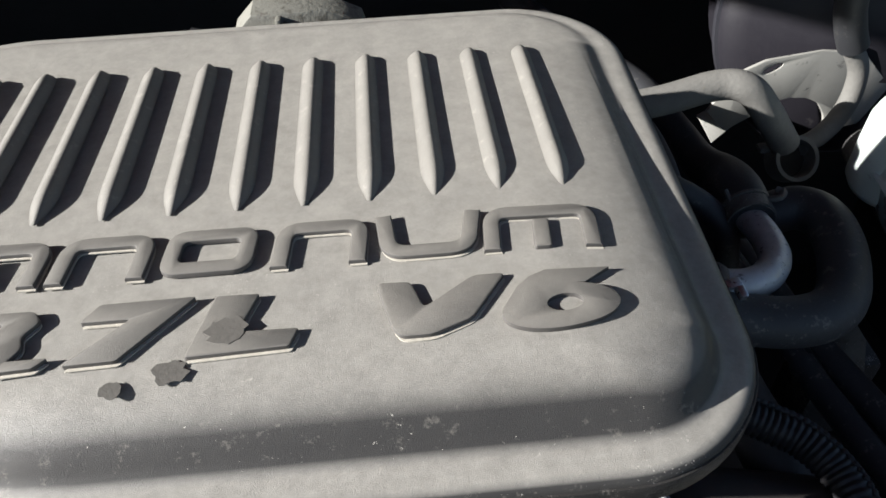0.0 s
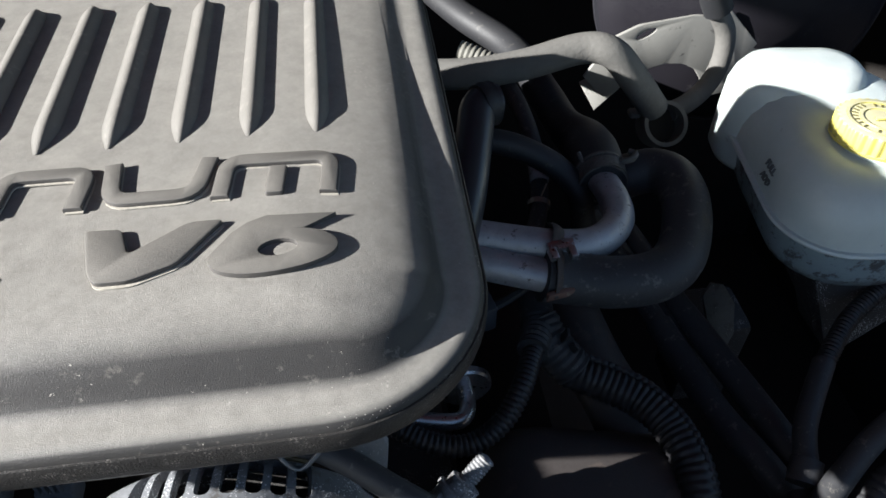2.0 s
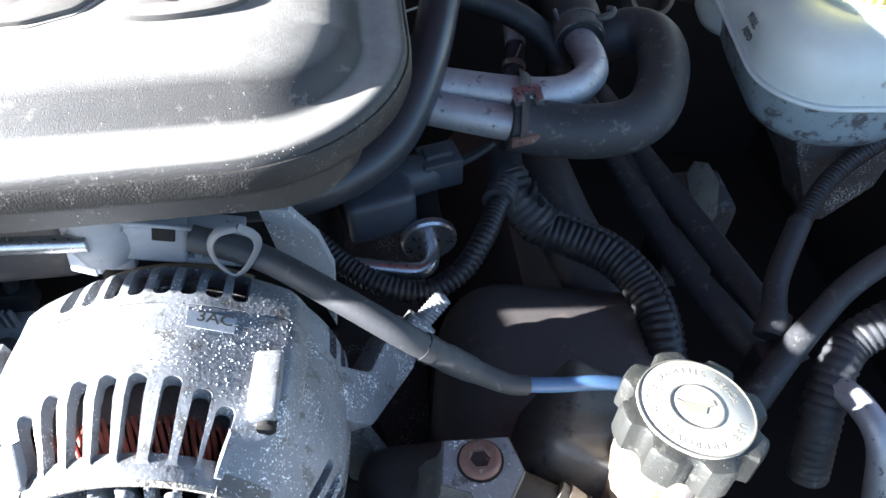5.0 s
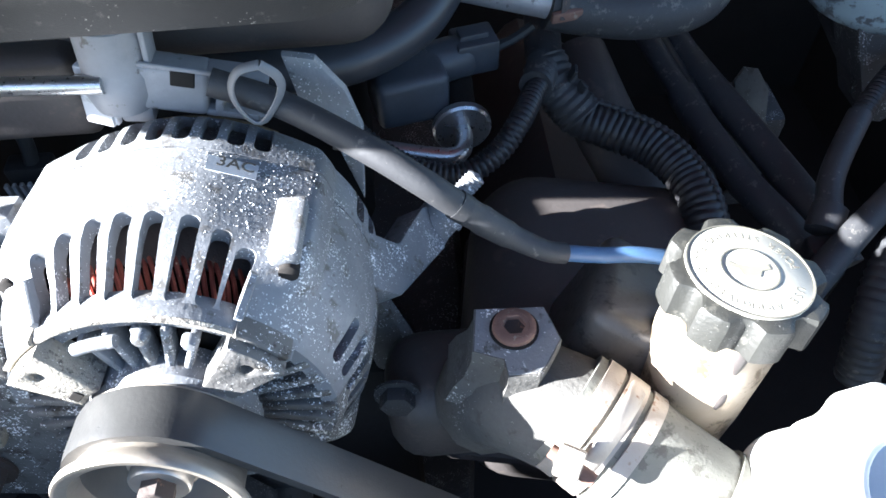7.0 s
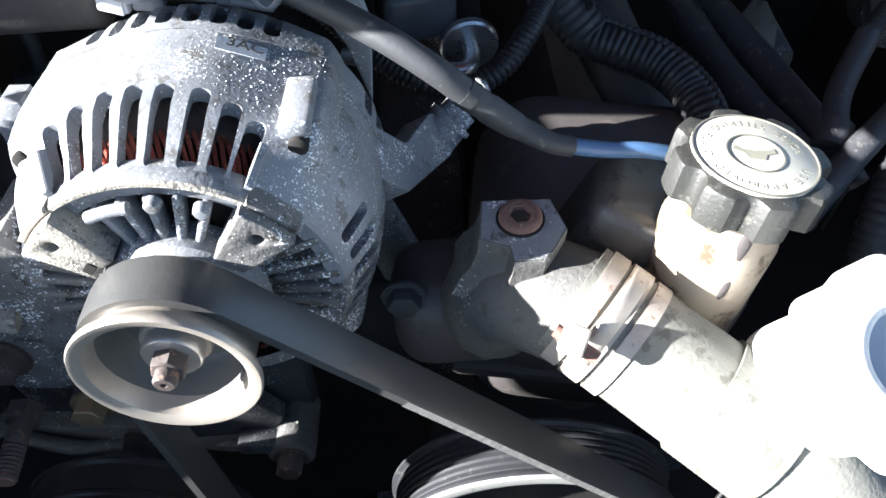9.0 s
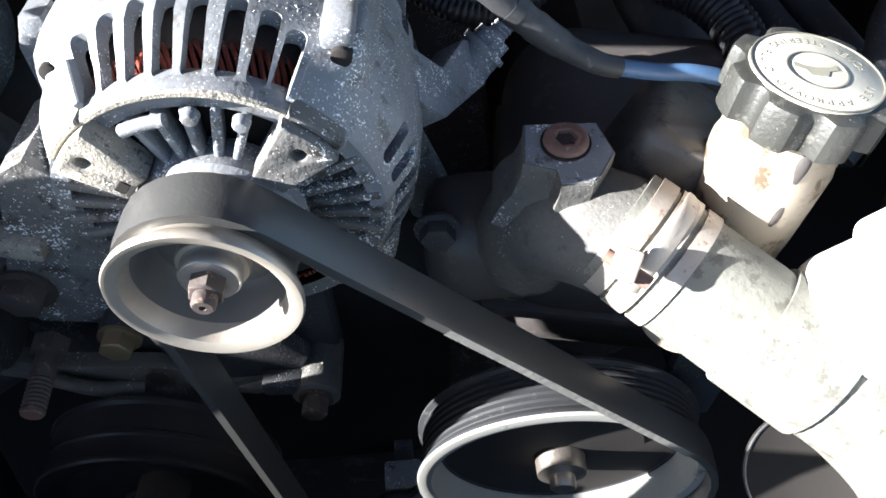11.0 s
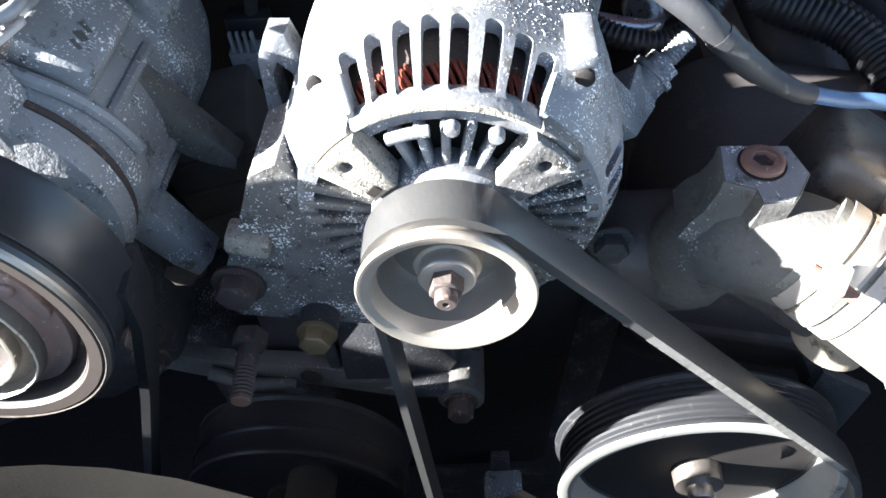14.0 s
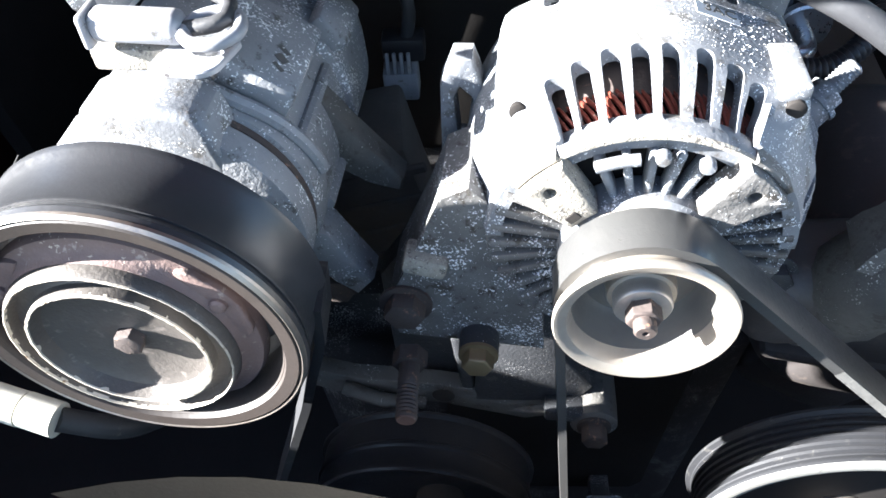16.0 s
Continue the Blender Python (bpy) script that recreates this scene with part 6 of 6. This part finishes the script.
part("sleeve", sweep([(0.13, 0.512, 0.925), (0.167, 0.503, 0.930), (0.216, 0.488, 0.936), (0.258, 0.487, 0.941), (0.301, 0.489, 0.950), (0.322, 0.482, 0.950), (0.341, 0.479, 0.930), (0.366, 0.481, 0.897)], 0.0115, 18, 0.004), FOAM, sl)
part("ring", lathe([(0.0150, -0.010), (0.0182, -0.010), (0.0182, 0.008), (0.0150, 0.008)], along((0.3735, 0.4760, 0.8850), (0.05, -0.75, 0.62)), 36, close=True), FOAM, sl, "open grey ring")
part("plug", lathe([(0, -0.008), (0.0152, -0.008), (0.0152, -0.010), (0, -0.010)], along((0.3735, 0.4760, 0.8850), (0.05, -0.75, 0.62)), 28), DARK, sl)
part("wing", block((0.014, 0.010, 0.005), Matrix.Translation((0.355, 0.486, 0.888)), 0.002), FOAM, sl)
part("branch", sweep([(0.384, 0.488, 0.888), (0.399, 0.493, 0.891), (0.4180, 0.505, 0.897), (0.4280, 0.511, 0.915), (0.4270, 0.514, 0.940), (0.4130, 0.514, 0.963), (0.402, 0.513, 0.985)], 0.0078, 16), FOAM, sl)
part("cuff", sweep([(0.4150, 0.514, 0.961), (0.4070, 0.5135, 0.976), (0.398, 0.512, 1.000), (0.392, 0.510, 1.040)], 0.0115, 16), RUBBER, sl)
hose("corrugated_tube", "short pale corrugated tube end", [(0.240, 0.500, 0.935), (0.215, 0.515, 0.940)], corrugated(0.008, 0.004, 0.0012), PALE_HOSE, step=0.001)

fit = thing("hose_joiner", (0.2535, 0.405, 0.89), "small grey metal joiner in a thin hose", "joiner")
part("sleeve", sweep([(0.2547, 0.416, 0.9095), (0.2535, 0.398, 0.9030)], 0.0068, 12), PIPE, fit)
part("band", lathe([(0.0064, -0.002), (0.0078, -0.002), (0.0078, 0.002), (0.0064, 0.002)], along((0.2500, 0.382, 0.8965), (0.20, 0.85, 0.30)), 20, close=True), STEEL, fit)
part("tail", sweep([(0.2510, 0.3825, 0.9040), (0.2545, 0.3850, 0.9120)], 0.0006, 6), STEEL, fit)
twigs = thing("wires", (0.18, 0.36, 0.95), "thin tan wires between cover and glossy hose", "wires")
part("wire", sweep([(0.1660, 0.335, 0.9600), (0.1740, 0.350, 0.9660), (0.1900, 0.379, 0.9640)], 0.0007, 6), RUST, twigs)
part("wire", sweep([(0.1640, 0.334, 0.9620), (0.1730, 0.341, 0.9660), (0.1850, 0.351, 0.9640)], 0.0007, 6), PALE_HOSE, twigs)

# ---- wiring looms in corrugated tube ----
hose("corrugated_loom", "thin black corrugated wiring loom looping below the cover", [(0.2270, 0.2760, 0.8890), (0.2185, 0.2620, 0.8900), (0.2080, 0.2410, 0.8900), (0.1945, 0.2260, 0.8830), (0.1760, 0.2185, 0.8775), (0.1550, 0.2215, 0.8790), (0.1330, 0.2360, 0.8830), (0.1160, 0.2520, 0.8900), (0.0980, 0.2640, 0.9000), (0.0700, 0.2700, 0.9100)], corrugated(0.0064, 0.0032, 0.0011), PLASTIC, step=0.0008, sides=16)
thick = solo("corrugated_loom", sweep([(0.2330, 0.2800, 0.8760), (0.2460, 0.2680, 0.8650), (0.2630, 0.2590, 0.8620), (0.2830, 0.2450, 0.8600), (0.2955, 0.2260, 0.8580), (0.3000, 0.2040, 0.8560), (0.3000, 0.1840, 0.8480), (0.3000, 0.165, 0.83)], corrugated(0.0118, 0.0042, 0.0012), 20, 0.001), PLASTIC, "thick black corrugated wiring loom over the casting", "wiring loom", smooth=60)
part("split_seam", sweep([(0.2480, 0.2720, 0.8760), (0.2660, 0.2640, 0.8725), (0.2870, 0.2490, 0.8705), (0.3005, 0.2270, 0.8680), (0.3050, 0.2040, 0.8660), (0.3050, 0.1840, 0.8580)], corrugated(0.0021, 0.0042, 0.0007), 8, 0.001), RUBBER, thick, "overlapping split along the loom")
stem = thing("taped_loom", (0.230, 0.30, 0.86), "black tape wrapped wiring loom that branches", "wiring loom")
part("trunk", sweep([(0.236, 0.345, 0.888), (0.232, 0.315, 0.886), (0.2290, 0.290, 0.885)], 0.0105, 14), RUBBER_DUSTY, stem)
part("branch", sweep([(0.2290, 0.2920, 0.886), (0.2260, 0.2800, 0.8880), (0.2200, 0.2660, 0.8900)], lambda s: 0.0088 - 0.0006 * math.sin(s * 1500), 14, 0.001), RUBBER_DUSTY, stem)
part("branch", sweep([(0.2290, 0.2920, 0.886), (0.2340, 0.2800, 0.8780), (0.2480, 0.2670, 0.8650)], lambda s: 0.0128 - 0.0006 * math.sin(s * 1300), 16, 0.001), RUBBER_DUSTY, stem)
for k, (x, y, z) in enumerate(((0.2395, 0.2745, 0.8860), (0.2440, 0.2700, 0.8790))):
    part("tape_end", block((0.006, 0.002, 0.010), along((x, y, z), (0.3, -0.2, 0.9)) @ pose(0, 0, 0, 0, 0, 30 + 40 * k), 0.0005, 1), RUBBER, stem)

# ---- sensor, solenoid and fuel line ----
sol = thing("solenoid", (0.165, 0.28, 0.85), "black plastic solenoid valve with an electric plug", "valve")
part("body", block((0.040, 0.034, 0.030), Matrix.Translation((0.152, 0.278, 0.872)) @ pose(0, 0, 0, 0, 0, 12), 0.005, 3), SOLENOID, sol)
part("nose", lathe([(0.0, 0.012), (0.010, 0.012), (0.012, 0.009), (0.012, -0.012), (0, -0.012)], along((0.176, 0.292, 0.892), (0.9, 0.2, 0.1)), 20), SOLENOID, sol)
part("plug", block((0.024, 0.020, 0.020), Matrix.Translation((0.190, 0.296, 0.884)) @ pose(0, 0, 0, 0, 0, 12), 0.002), SOLENOID, sol)
part("clip", block((0.016, 0.010, 0.004), Matrix.Translation((0.189, 0.296, 0.903)) @ pose(0, 0, 0, 0, 0, 12), 0.001), SOLENOID, sol)
part("wire", sweep([(0.200, 0.298, 0.892), (0.213, 0.303, 0.894), (0.224, 0.306, 0.90)], 0.003, 8), RUBBER, sol)
fuel = thing("fuel_line", (0.165, 0.25, 0.85), "shiny zinc plated fuel line with a round flange", "fuel line")
DM = along((0.1800, 0.2620, 0.8690), (0.06, -1.0, 0.0))
part("flange", lathe([(0, 0.003), (0.0150, 0.003), (0.0163, 0.0018), (0.0163, -0.0018), (0.0150, -0.003), (0, -0.003)], DM, 36), ZINC, fuel)
part("stem", sweep([(0.1800, 0.2640, 0.8690), (0.1795, 0.2850, 0.8690), (0.180, 0.30, 0.869)], 0.010, 14), DARK, fuel)
part("tube", sweep([DM @ Vector((0, 0, 0.002)), DM @ Vector((0.0, 0.0, 0.009)), (0.1780, 0.2420, 0.8700), (0.1690, 0.2370, 0.8720), (0.1400, 0.2400, 0.8770), (0.112, 0.245, 0.882)], 0.0048, 14, 0.002), ZINC, fuel)

# ---- castings and right side ----
shield = thing("casting_cover", (0.240, 0.178, 0.70), "dark brown-black rounded casting cover beside the alternator", "cover")
SM = Matrix.Translation((0.240, 0.178, 0.702)) @ pose(0, 0, 0, 0, 3, -10)
part("dome", block((0.146, 0.142, 0.153), SM, 0.038, 7), MANIFOLD, shield)
part("flange", block((0.150, 0.150, 0.010), SM @ Matrix.Translation((0, 0, 0.055)), 0.004), MANIFOLD, shield)
hex_bolt(shield, SM @ Vector((-0.058, -0.060, 0.066)), (0, 0, 1), 0.0070, 0.006, STEEL, 0.0095)
hose("oil_tube", "dark painted tube behind the looms", [(0.262, 0.345, 0.845), (0.272, 0.295, 0.832), (0.284, 0.255, 0.82), (0.29, 0.2, 0.80)], 0.020, MANIFOLD, sides=20)
sleeved = hose("rubber_hose", "dusty black rubber hose with a thicker sleeve beside the engine", [(0.305, 0.42, 0.845), (0.318, 0.370, 0.835), (0.327, 0.335, 0.828), (0.3350, 0.294, 0.825)], 0.0075, RUBBER_DUSTY, step=0.003)
part("sleeve", sweep([(0.3295, 0.323, 0.8268), (0.3350, 0.294, 0.825), (0.3440, 0.247, 0.825), (0.357, 0.210, 0.825), (0.372, 0.178, 0.815)], 0.0097, 16), RUBBER_DUSTY, sleeved, "thicker rubber sleeve")
hose("rubber_hose", "thick black rubber hose in the dark beside the engine", [(0.320, 0.44, 0.84), (0.335, 0.400, 0.832), (0.344, 0.362, 0.826), (0.3595, 0.299, 0.825), (0.3705, 0.252, 0.825), (0.3765, 0.219, 0.825), (0.386, 0.185, 0.815)], 0.0098, RUBBER_DUSTY)
hose("rubber_hose", "thin black rubber hose in the dark beside the engine", [(0.312, 0.43, 0.842), (0.324, 0.385, 0.834), (0.334, 0.345, 0.826), (0.343, 0.305, 0.818), (0.350, 0.26, 0.80)], 0.0058, RUBBER)
brkt = thing("bracket", (0.41, 0.37, 0.76), "speckled grey metal bracket deep beside the engine", "bracket")
part("plate", prism([(-0.030, 0.030), (-0.018, 0.052), (0.002, 0.050), (0.022, 0.020), (0.024, -0.030), (0.006, -0.070), (-0.012, -0.060), (-0.020, -0.010)], 0.004, along((0.408, 0.368, 0.772), (-0.15, -0.75, 0.60)) @ Matrix.Diagonal((0.50, 0.50, 1, 1)), bevel=0.001), CAST_DIRTY, brkt)
part("base", block((0.05, 0.05, 0.10), Matrix.Translation((0.415, 0.385, 0.66)), 0.006), BLOCK, brkt)

stay = thing("bracket", (0.272, 0.078, 0.70), "grimy black angled bracket beside the grooved pulley", "bracket")
part("plate", prism([(-0.018, 0.034), (0.014, 0.014), (0.012, -0.030), (-0.006, -0.034), (-0.020, 0.0)], 0.006, facing((0.272, 0.080, 0.740)), bevel=0.001), GRIME, stay)
part("post", block((0.016, 0.040, 0.016), Matrix.Translation((0.266, 0.105, 0.735)), 0.003), GRIME, stay)
hook = thing("bracket", (0.098, 0.10, 0.48), "small speckled grey bracket with a black hook low down", "bracket")
part("plate", block((0.030, 0.024, 0.040), Matrix.Translation((0.100, 0.105, 0.485)), 0.003), CAST, hook)
part("shank", block((0.016, 0.090, 0.020), Matrix.Translation((0.100, 0.155, 0.485)), 0.003), GRIME, hook)
part("hook", sweep([(0.080, 0.092, 0.480), (0.082, 0.090, 0.515), (0.090, 0.088, 0.528), (0.104, 0.088, 0.528), (0.112, 0.090, 0.536)], 0.0032, 8), RUBBER, hook, "black hook")

cab = thing("battery_cable", (0.38, 0.18, 0.80), "dusty grey-black battery cable with a red rubber boot", "cable")
part("jacket", sweep([(0.335, 0.150, 0.835), (0.348, 0.160, 0.846), (0.362, 0.171, 0.852), (0.380, 0.184, 0.861), (0.400, 0.1965, 0.873), (0.424, 0.2045, 0.886), (0.446, 0.2050, 0.897)], lambda s: 0.0088 - 0.0018 * min(1, s / 0.07), 14), RUBBER_DUSTY, cab)
part("boot", sweep([(0.440, 0.2052, 0.894), (0.462, 0.2045, 0.902), (0.49, 0.200, 0.906)], 0.0105, 16), RED_RUBBER, cab, "red rubber boot")
cor = thing("battery_cable", (0.41, 0.16, 0.80), "thick black corrugated battery cable sleeve with a red end", "cable")
part("sleeve", sweep([(0.372, 0.125, 0.800), (0.374, 0.140, 0.830), (0.385, 0.1600, 0.848), (0.400, 0.1735, 0.855), (0.428, 0.1800, 0.869)], corrugated(0.0112, 0.0046, 0.0010), 20, 0.0012), RUBBER_DUSTY, cor)
part("wire", sweep([(0.424, 0.1795, 0.867), (0.440, 0.1770, 0.877), (0.448, 0.175, 0.880)], 0.0075, 14), RUBBER_DUSTY, cor)
part("boot", sweep([(0.445, 0.1757, 0.879), (0.468, 0.172, 0.888)], 0.0090, 14), RED_RUBBER, cor, "red rubber boot")
thin = thing("wire_loom", (0.40, 0.25, 0.80), "thin black sleeved wire running up to the reservoir", "wire")
part("sleeve", sweep([(0.366, 0.196, 0.852), (0.372, 0.212, 0.855), (0.382, 0.2275, 0.858), (0.402, 0.253, 0.864)], 0.0068, 12), RUBBER_DUSTY, thin)
part("corrugation", sweep([(0.399, 0.2495, 0.8632), (0.431, 0.279, 0.8725), (0.471, 0.298, 0.882), (0.52, 0.31, 0.89)], corrugated(0.0062, 0.0030, 0.0009), 12, 0.0008), PLASTIC, thin)
joint = thing("connector", (0.362, 0.19, 0.82), "dusty grey cable joint where the wires meet", "connector")
part("cuff", sweep([(0.3665, 0.197, 0.8535), (0.3600, 0.1860, 0.8480)], 0.0092, 14), RUBBER_DUSTY, joint)
part("body", block((0.018, 0.016, 0.050), Matrix.Translation((0.358, 0.176, 0.80)), 0.003), PLASTIC, joint)
for k in range(4):
    part("rib", block((0.0025, 0.004, 0.035), Matrix.Translation((0.3505 + 0.005 * k, 0.1665, 0.805)), 0.0006, 1), PLASTIC, joint)
tube2 = thing("filler_tube", (0.36, 0.13, 0.80), "grey metal tube with a pale round cap beside the reservoir", "tube")
part("tube", sweep([(0.382, 0.156, 0.846), (0.386, 0.138, 0.853), (0.389, 0.118, 0.848), (0.392, 0.100, 0.815)], 0.0070, 14), PIPE, tube2)
part("cap", lathe([(0, 0.010), (0.0085, 0.010), (0.0095, 0.008), (0.0095, 0.0), (0.0085, -0.001), (0, -0.001)], along((0.404, 0.126, 0.836), (0.1, -0.1, 0.98)), 24), PALE_HOSE, tube2, "pale round cap")

# ---- brake fluid reservoir, master cylinder and booster ----
bfr = thing("brake_fluid_reservoir", (0.45, 0.36, 0.87), "translucent white brake fluid reservoir with a yellow cap", "reservoir")
RM = Matrix.Translation((0.4475, 0.3650, 0.0)) @ pose(0, 0, 0, 0, 0, -7)


def res_loop(bm, w, d, z, r, dx=0.0, dy=0.0):
    return [bm.verts.new(RM @ Vector((x + dx, y + dy, z))) for x, y in round_rect(w, d, r, 9)]


def res_body(rows):
    bm = bmesh.new()
    ls = [res_loop(bm, *row) for row in rows]
    for a, b in zip(ls, ls[1:]):
        for k in range(len(a)):
            bm.faces.new((a[k], a[(k + 1) % len(a)], b[(k + 1) % len(a)], b[k]))
    bm.faces.new(ls[0]), bm.faces.new(ls[-1])
    return bm


upper = part("upper_half", res_body([(0.116, 0.160, 0.9215, 0.042), (0.114, 0.158, 0.9335, 0.044), (0.108, 0.152, 0.9450, 0.045), (0.096, 0.140, 0.9545, 0.042, 0.0, 0.003), (0.078, 0.122, 0.9600, 0.036, 0.0, 0.006), (0.050, 0.09, 0.9618, 0.024, 0.0, 0.008)]), WHITE, bfr, "milky white upper half", smooth=60)
part("seam", res_body([(0.121, 0.165, 0.9185, 0.044), (0.123, 0.167, 0.9200, 0.045), (0.121, 0.165, 0.9215, 0.044)]), WHITE, bfr, "moulded seam")
part("lower_half", res_body([(0.070, 0.110, 0.880, 0.030, 0, -0.008), (0.094, 0.132, 0.8840, 0.040, 0, -0.006), (0.104, 0.144, 0.893, 0.042, 0, -0.004), (0.112, 0.154, 0.9185, 0.042)]), WHITE_DIRTY, bfr, "stained lower half", smooth=60)
part("rear_lobe", res_body([(0.066, 0.040, 0.8895, 0.019, -0.020, 0.054), (0.084, 0.056, 0.8930, 0.027, -0.019, 0.055), (0.093, 0.064, 0.900, 0.031, -0.0185, 0.055), (0.094, 0.066, 0.930, 0.032, -0.018, 0.055), (0.093, 0.065, 0.948, 0.0315, -0.018, 0.055), (0.089, 0.061, 0.957, 0.030, -0.0175, 0.055), (0.082, 0.054, 0.9635, 0.0265, -0.0165, 0.055), (0.070, 0.042, 0.9675, 0.0205, -0.015, 0.055), (0.050, 0.026, 0.9690, 0.0125, -0.013, 0.055)]), WHITE, bfr, smooth=75)
KM = Matrix.Translation((0.4440, 0.3430, 0.9600)) @ pose(0, 0, 0, -4, 2, 0) @ Matrix.Diagonal((0.95, 0.95, 0.95, 1))
part("neck", lathe([(0.025, -0.014), (0.025, 0.008), (0, 0.008), (0, -0.014)], KM, 40, close=True), WHITE, bfr)
pts = [((0.0280 + 0.0007 * math.cos(32 * a)) * math.cos(a), (0.0280 + 0.0007 * math.cos(32 * a)) * math.sin(a)) for a in np.linspace(0, 2 * math.pi, 192, endpoint=False)]
capy = part("cap", prism(pts, 0.0125, KM @ Matrix.Translation((0, 0, 0.004)), bevel=0.002, seg=2), YELLOW, bfr, "yellow ribbed cap")
part("skirt", lathe([(0.0288, 0.0028), (0.0288, 0.0045), (0, 0.0045), (0, 0.0028)], KM, 40, close=True), YELLOW, capy)
for k in range(26):
    if k % 9:
        part("print", block((0.0013, 0.0034, 0.0004), KM @ pose(0, 0, 0, 0, 0, 360 / 26 * k) @ Matrix.Translation((0, 0.0176, 0.0165)), 0), INK_OLIVE, capy)
for r in (0.0215, 0.0135):
    part("ring", lathe([(r - 0.0012, 0.0163), (r - 0.0008, 0.0172), (r + 0.0008, 0.0172), (r + 0.0012, 0.0163)], KM, 48, close=True), YELLOW, capy)
part("bar", block((0.014, 0.004, 0.002), KM @ Matrix.Translation((0, 0, 0.0164)), 0.0006, 1), YELLOW, capy)
for body, lx, lz in (("FULL", -0.0578, 0.9400), ("ADD", -0.0585, 0.9310)):
    mm = RM @ Matrix.Translation((lx, -0.022, lz)) @ pose(0, 0, 0, 72, 0, -90)
    part("print", text_mesh(body, 0.0060, mm, 0.0006, bold=0.0001), INK_FADED, bfr, "faded level mark " + body)

mc = thing("master_cylinder", (0.45, 0.38, 0.82), "grimy cast brake master cylinder below the reservoir", "cylinder")
part("bore", sweep([(0.45, 0.30, 0.845), (0.46, 0.40, 0.850), (0.47, 0.52, 0.86)], 0.022, 20), BLOCK, mc)
part("mount", prism([(-0.040, 0.03), (0.040, 0.03), (0.030, -0.02), (0.004, -0.048), (-0.008, -0.046)], 0.040, facing((0.450, 0.335, 0.862)), bevel=0.003), BLOCK, mc, "cast mounting lug")
boo = thing("brake_booster", (0.48, 0.60, 0.82), "black brake booster drum dusted grey in front of the firewall", "booster")
BMx = along((0.480, 0.575, 0.945), (-0.10, -0.97, 0.18))
part("drum", lathe([(0.0, 0.020), (0.045, 0.020), (0.060, 0.012), (0.110, -0.006), (0.124, -0.016), (0.130, -0.024), (0.1315, -0.030), (0.130, -0.036), (0.122, -0.045), (0.118, -0.10), (0, -0.11)], BMx, 72), DRUM, boo)
part("band", lathe([(0.1300, -0.026), (0.1335, -0.027), (0.1335, -0.034), (0.1300, -0.035)], BMx, 72, close=True), BOOSTER, boo)
sign = part("sticker", block((0.062, 0.020, 0.0006), along((0.590, 0.590, 0.864), (-0.10, -0.80, 0.58)) @ pose(0, 0, 0, 0, 0, -40), 0), LABEL, boo, "pale paper sticker")
for k in range(3):
    part("print", block((0.050 - 0.012 * k, 0.0022, 0.0003), along((0.590, 0.590, 0.864), (-0.10, -0.80, 0.58)) @ pose(0, 0, 0, 0, 0, -40) @ Matrix.Translation((0, 0.005 - 0.005 * k, 0.0006)), 0), INK_FADED, sign)
shp = thing("shield_plate", (0.42, 0.56, 0.80), "pale plate in front of the brake booster, cut to the sunlit patch", "plate")
slot = [(0.0080 * math.cos(t) - 0.036, 0.0030 * math.sin(t) + 0.0036 * math.cos(t) + 0.023) for t in np.linspace(2 * math.pi, 0, 16, endpoint=False)]
# outline is fitted to the view of the sunlit patch, shadow lines included
part("panel", prism(bent([(-0.086, -0.012), (-0.066, -0.033), (-0.043, -0.019), (-0.031, -0.0095), (-0.014, -0.0050), (0.002, -0.0065), (0.013, -0.0120), (0.021, -0.0230), (0.026, -0.0400), (0.056, -0.035), (0.074, 0.0), (0.052, 0.021), (0.034, 0.040), (0.028, 0.034), (0.005, 0.0365), (-0.043, 0.031), (-0.063, 0.022), (-0.086, -0.012)], 0.003)[:-1], 0.003, Matrix.Translation((0.414, 0.550, 0.900)) @ pose(0, 0, 0, 84, 0, 0), bevel=0.0008, holes=(slot,)), SHIELD, shp)
part("corner", prism([(-0.016, 0.0), (0.010, 0.016), (0.020, -0.004), (0.0, -0.024)], 0.003, along((0.352, 0.575, 0.862), (-0.2, -0.8, 0.55)), bevel=0.0006), SHIELD, shp, "pale painted corner")
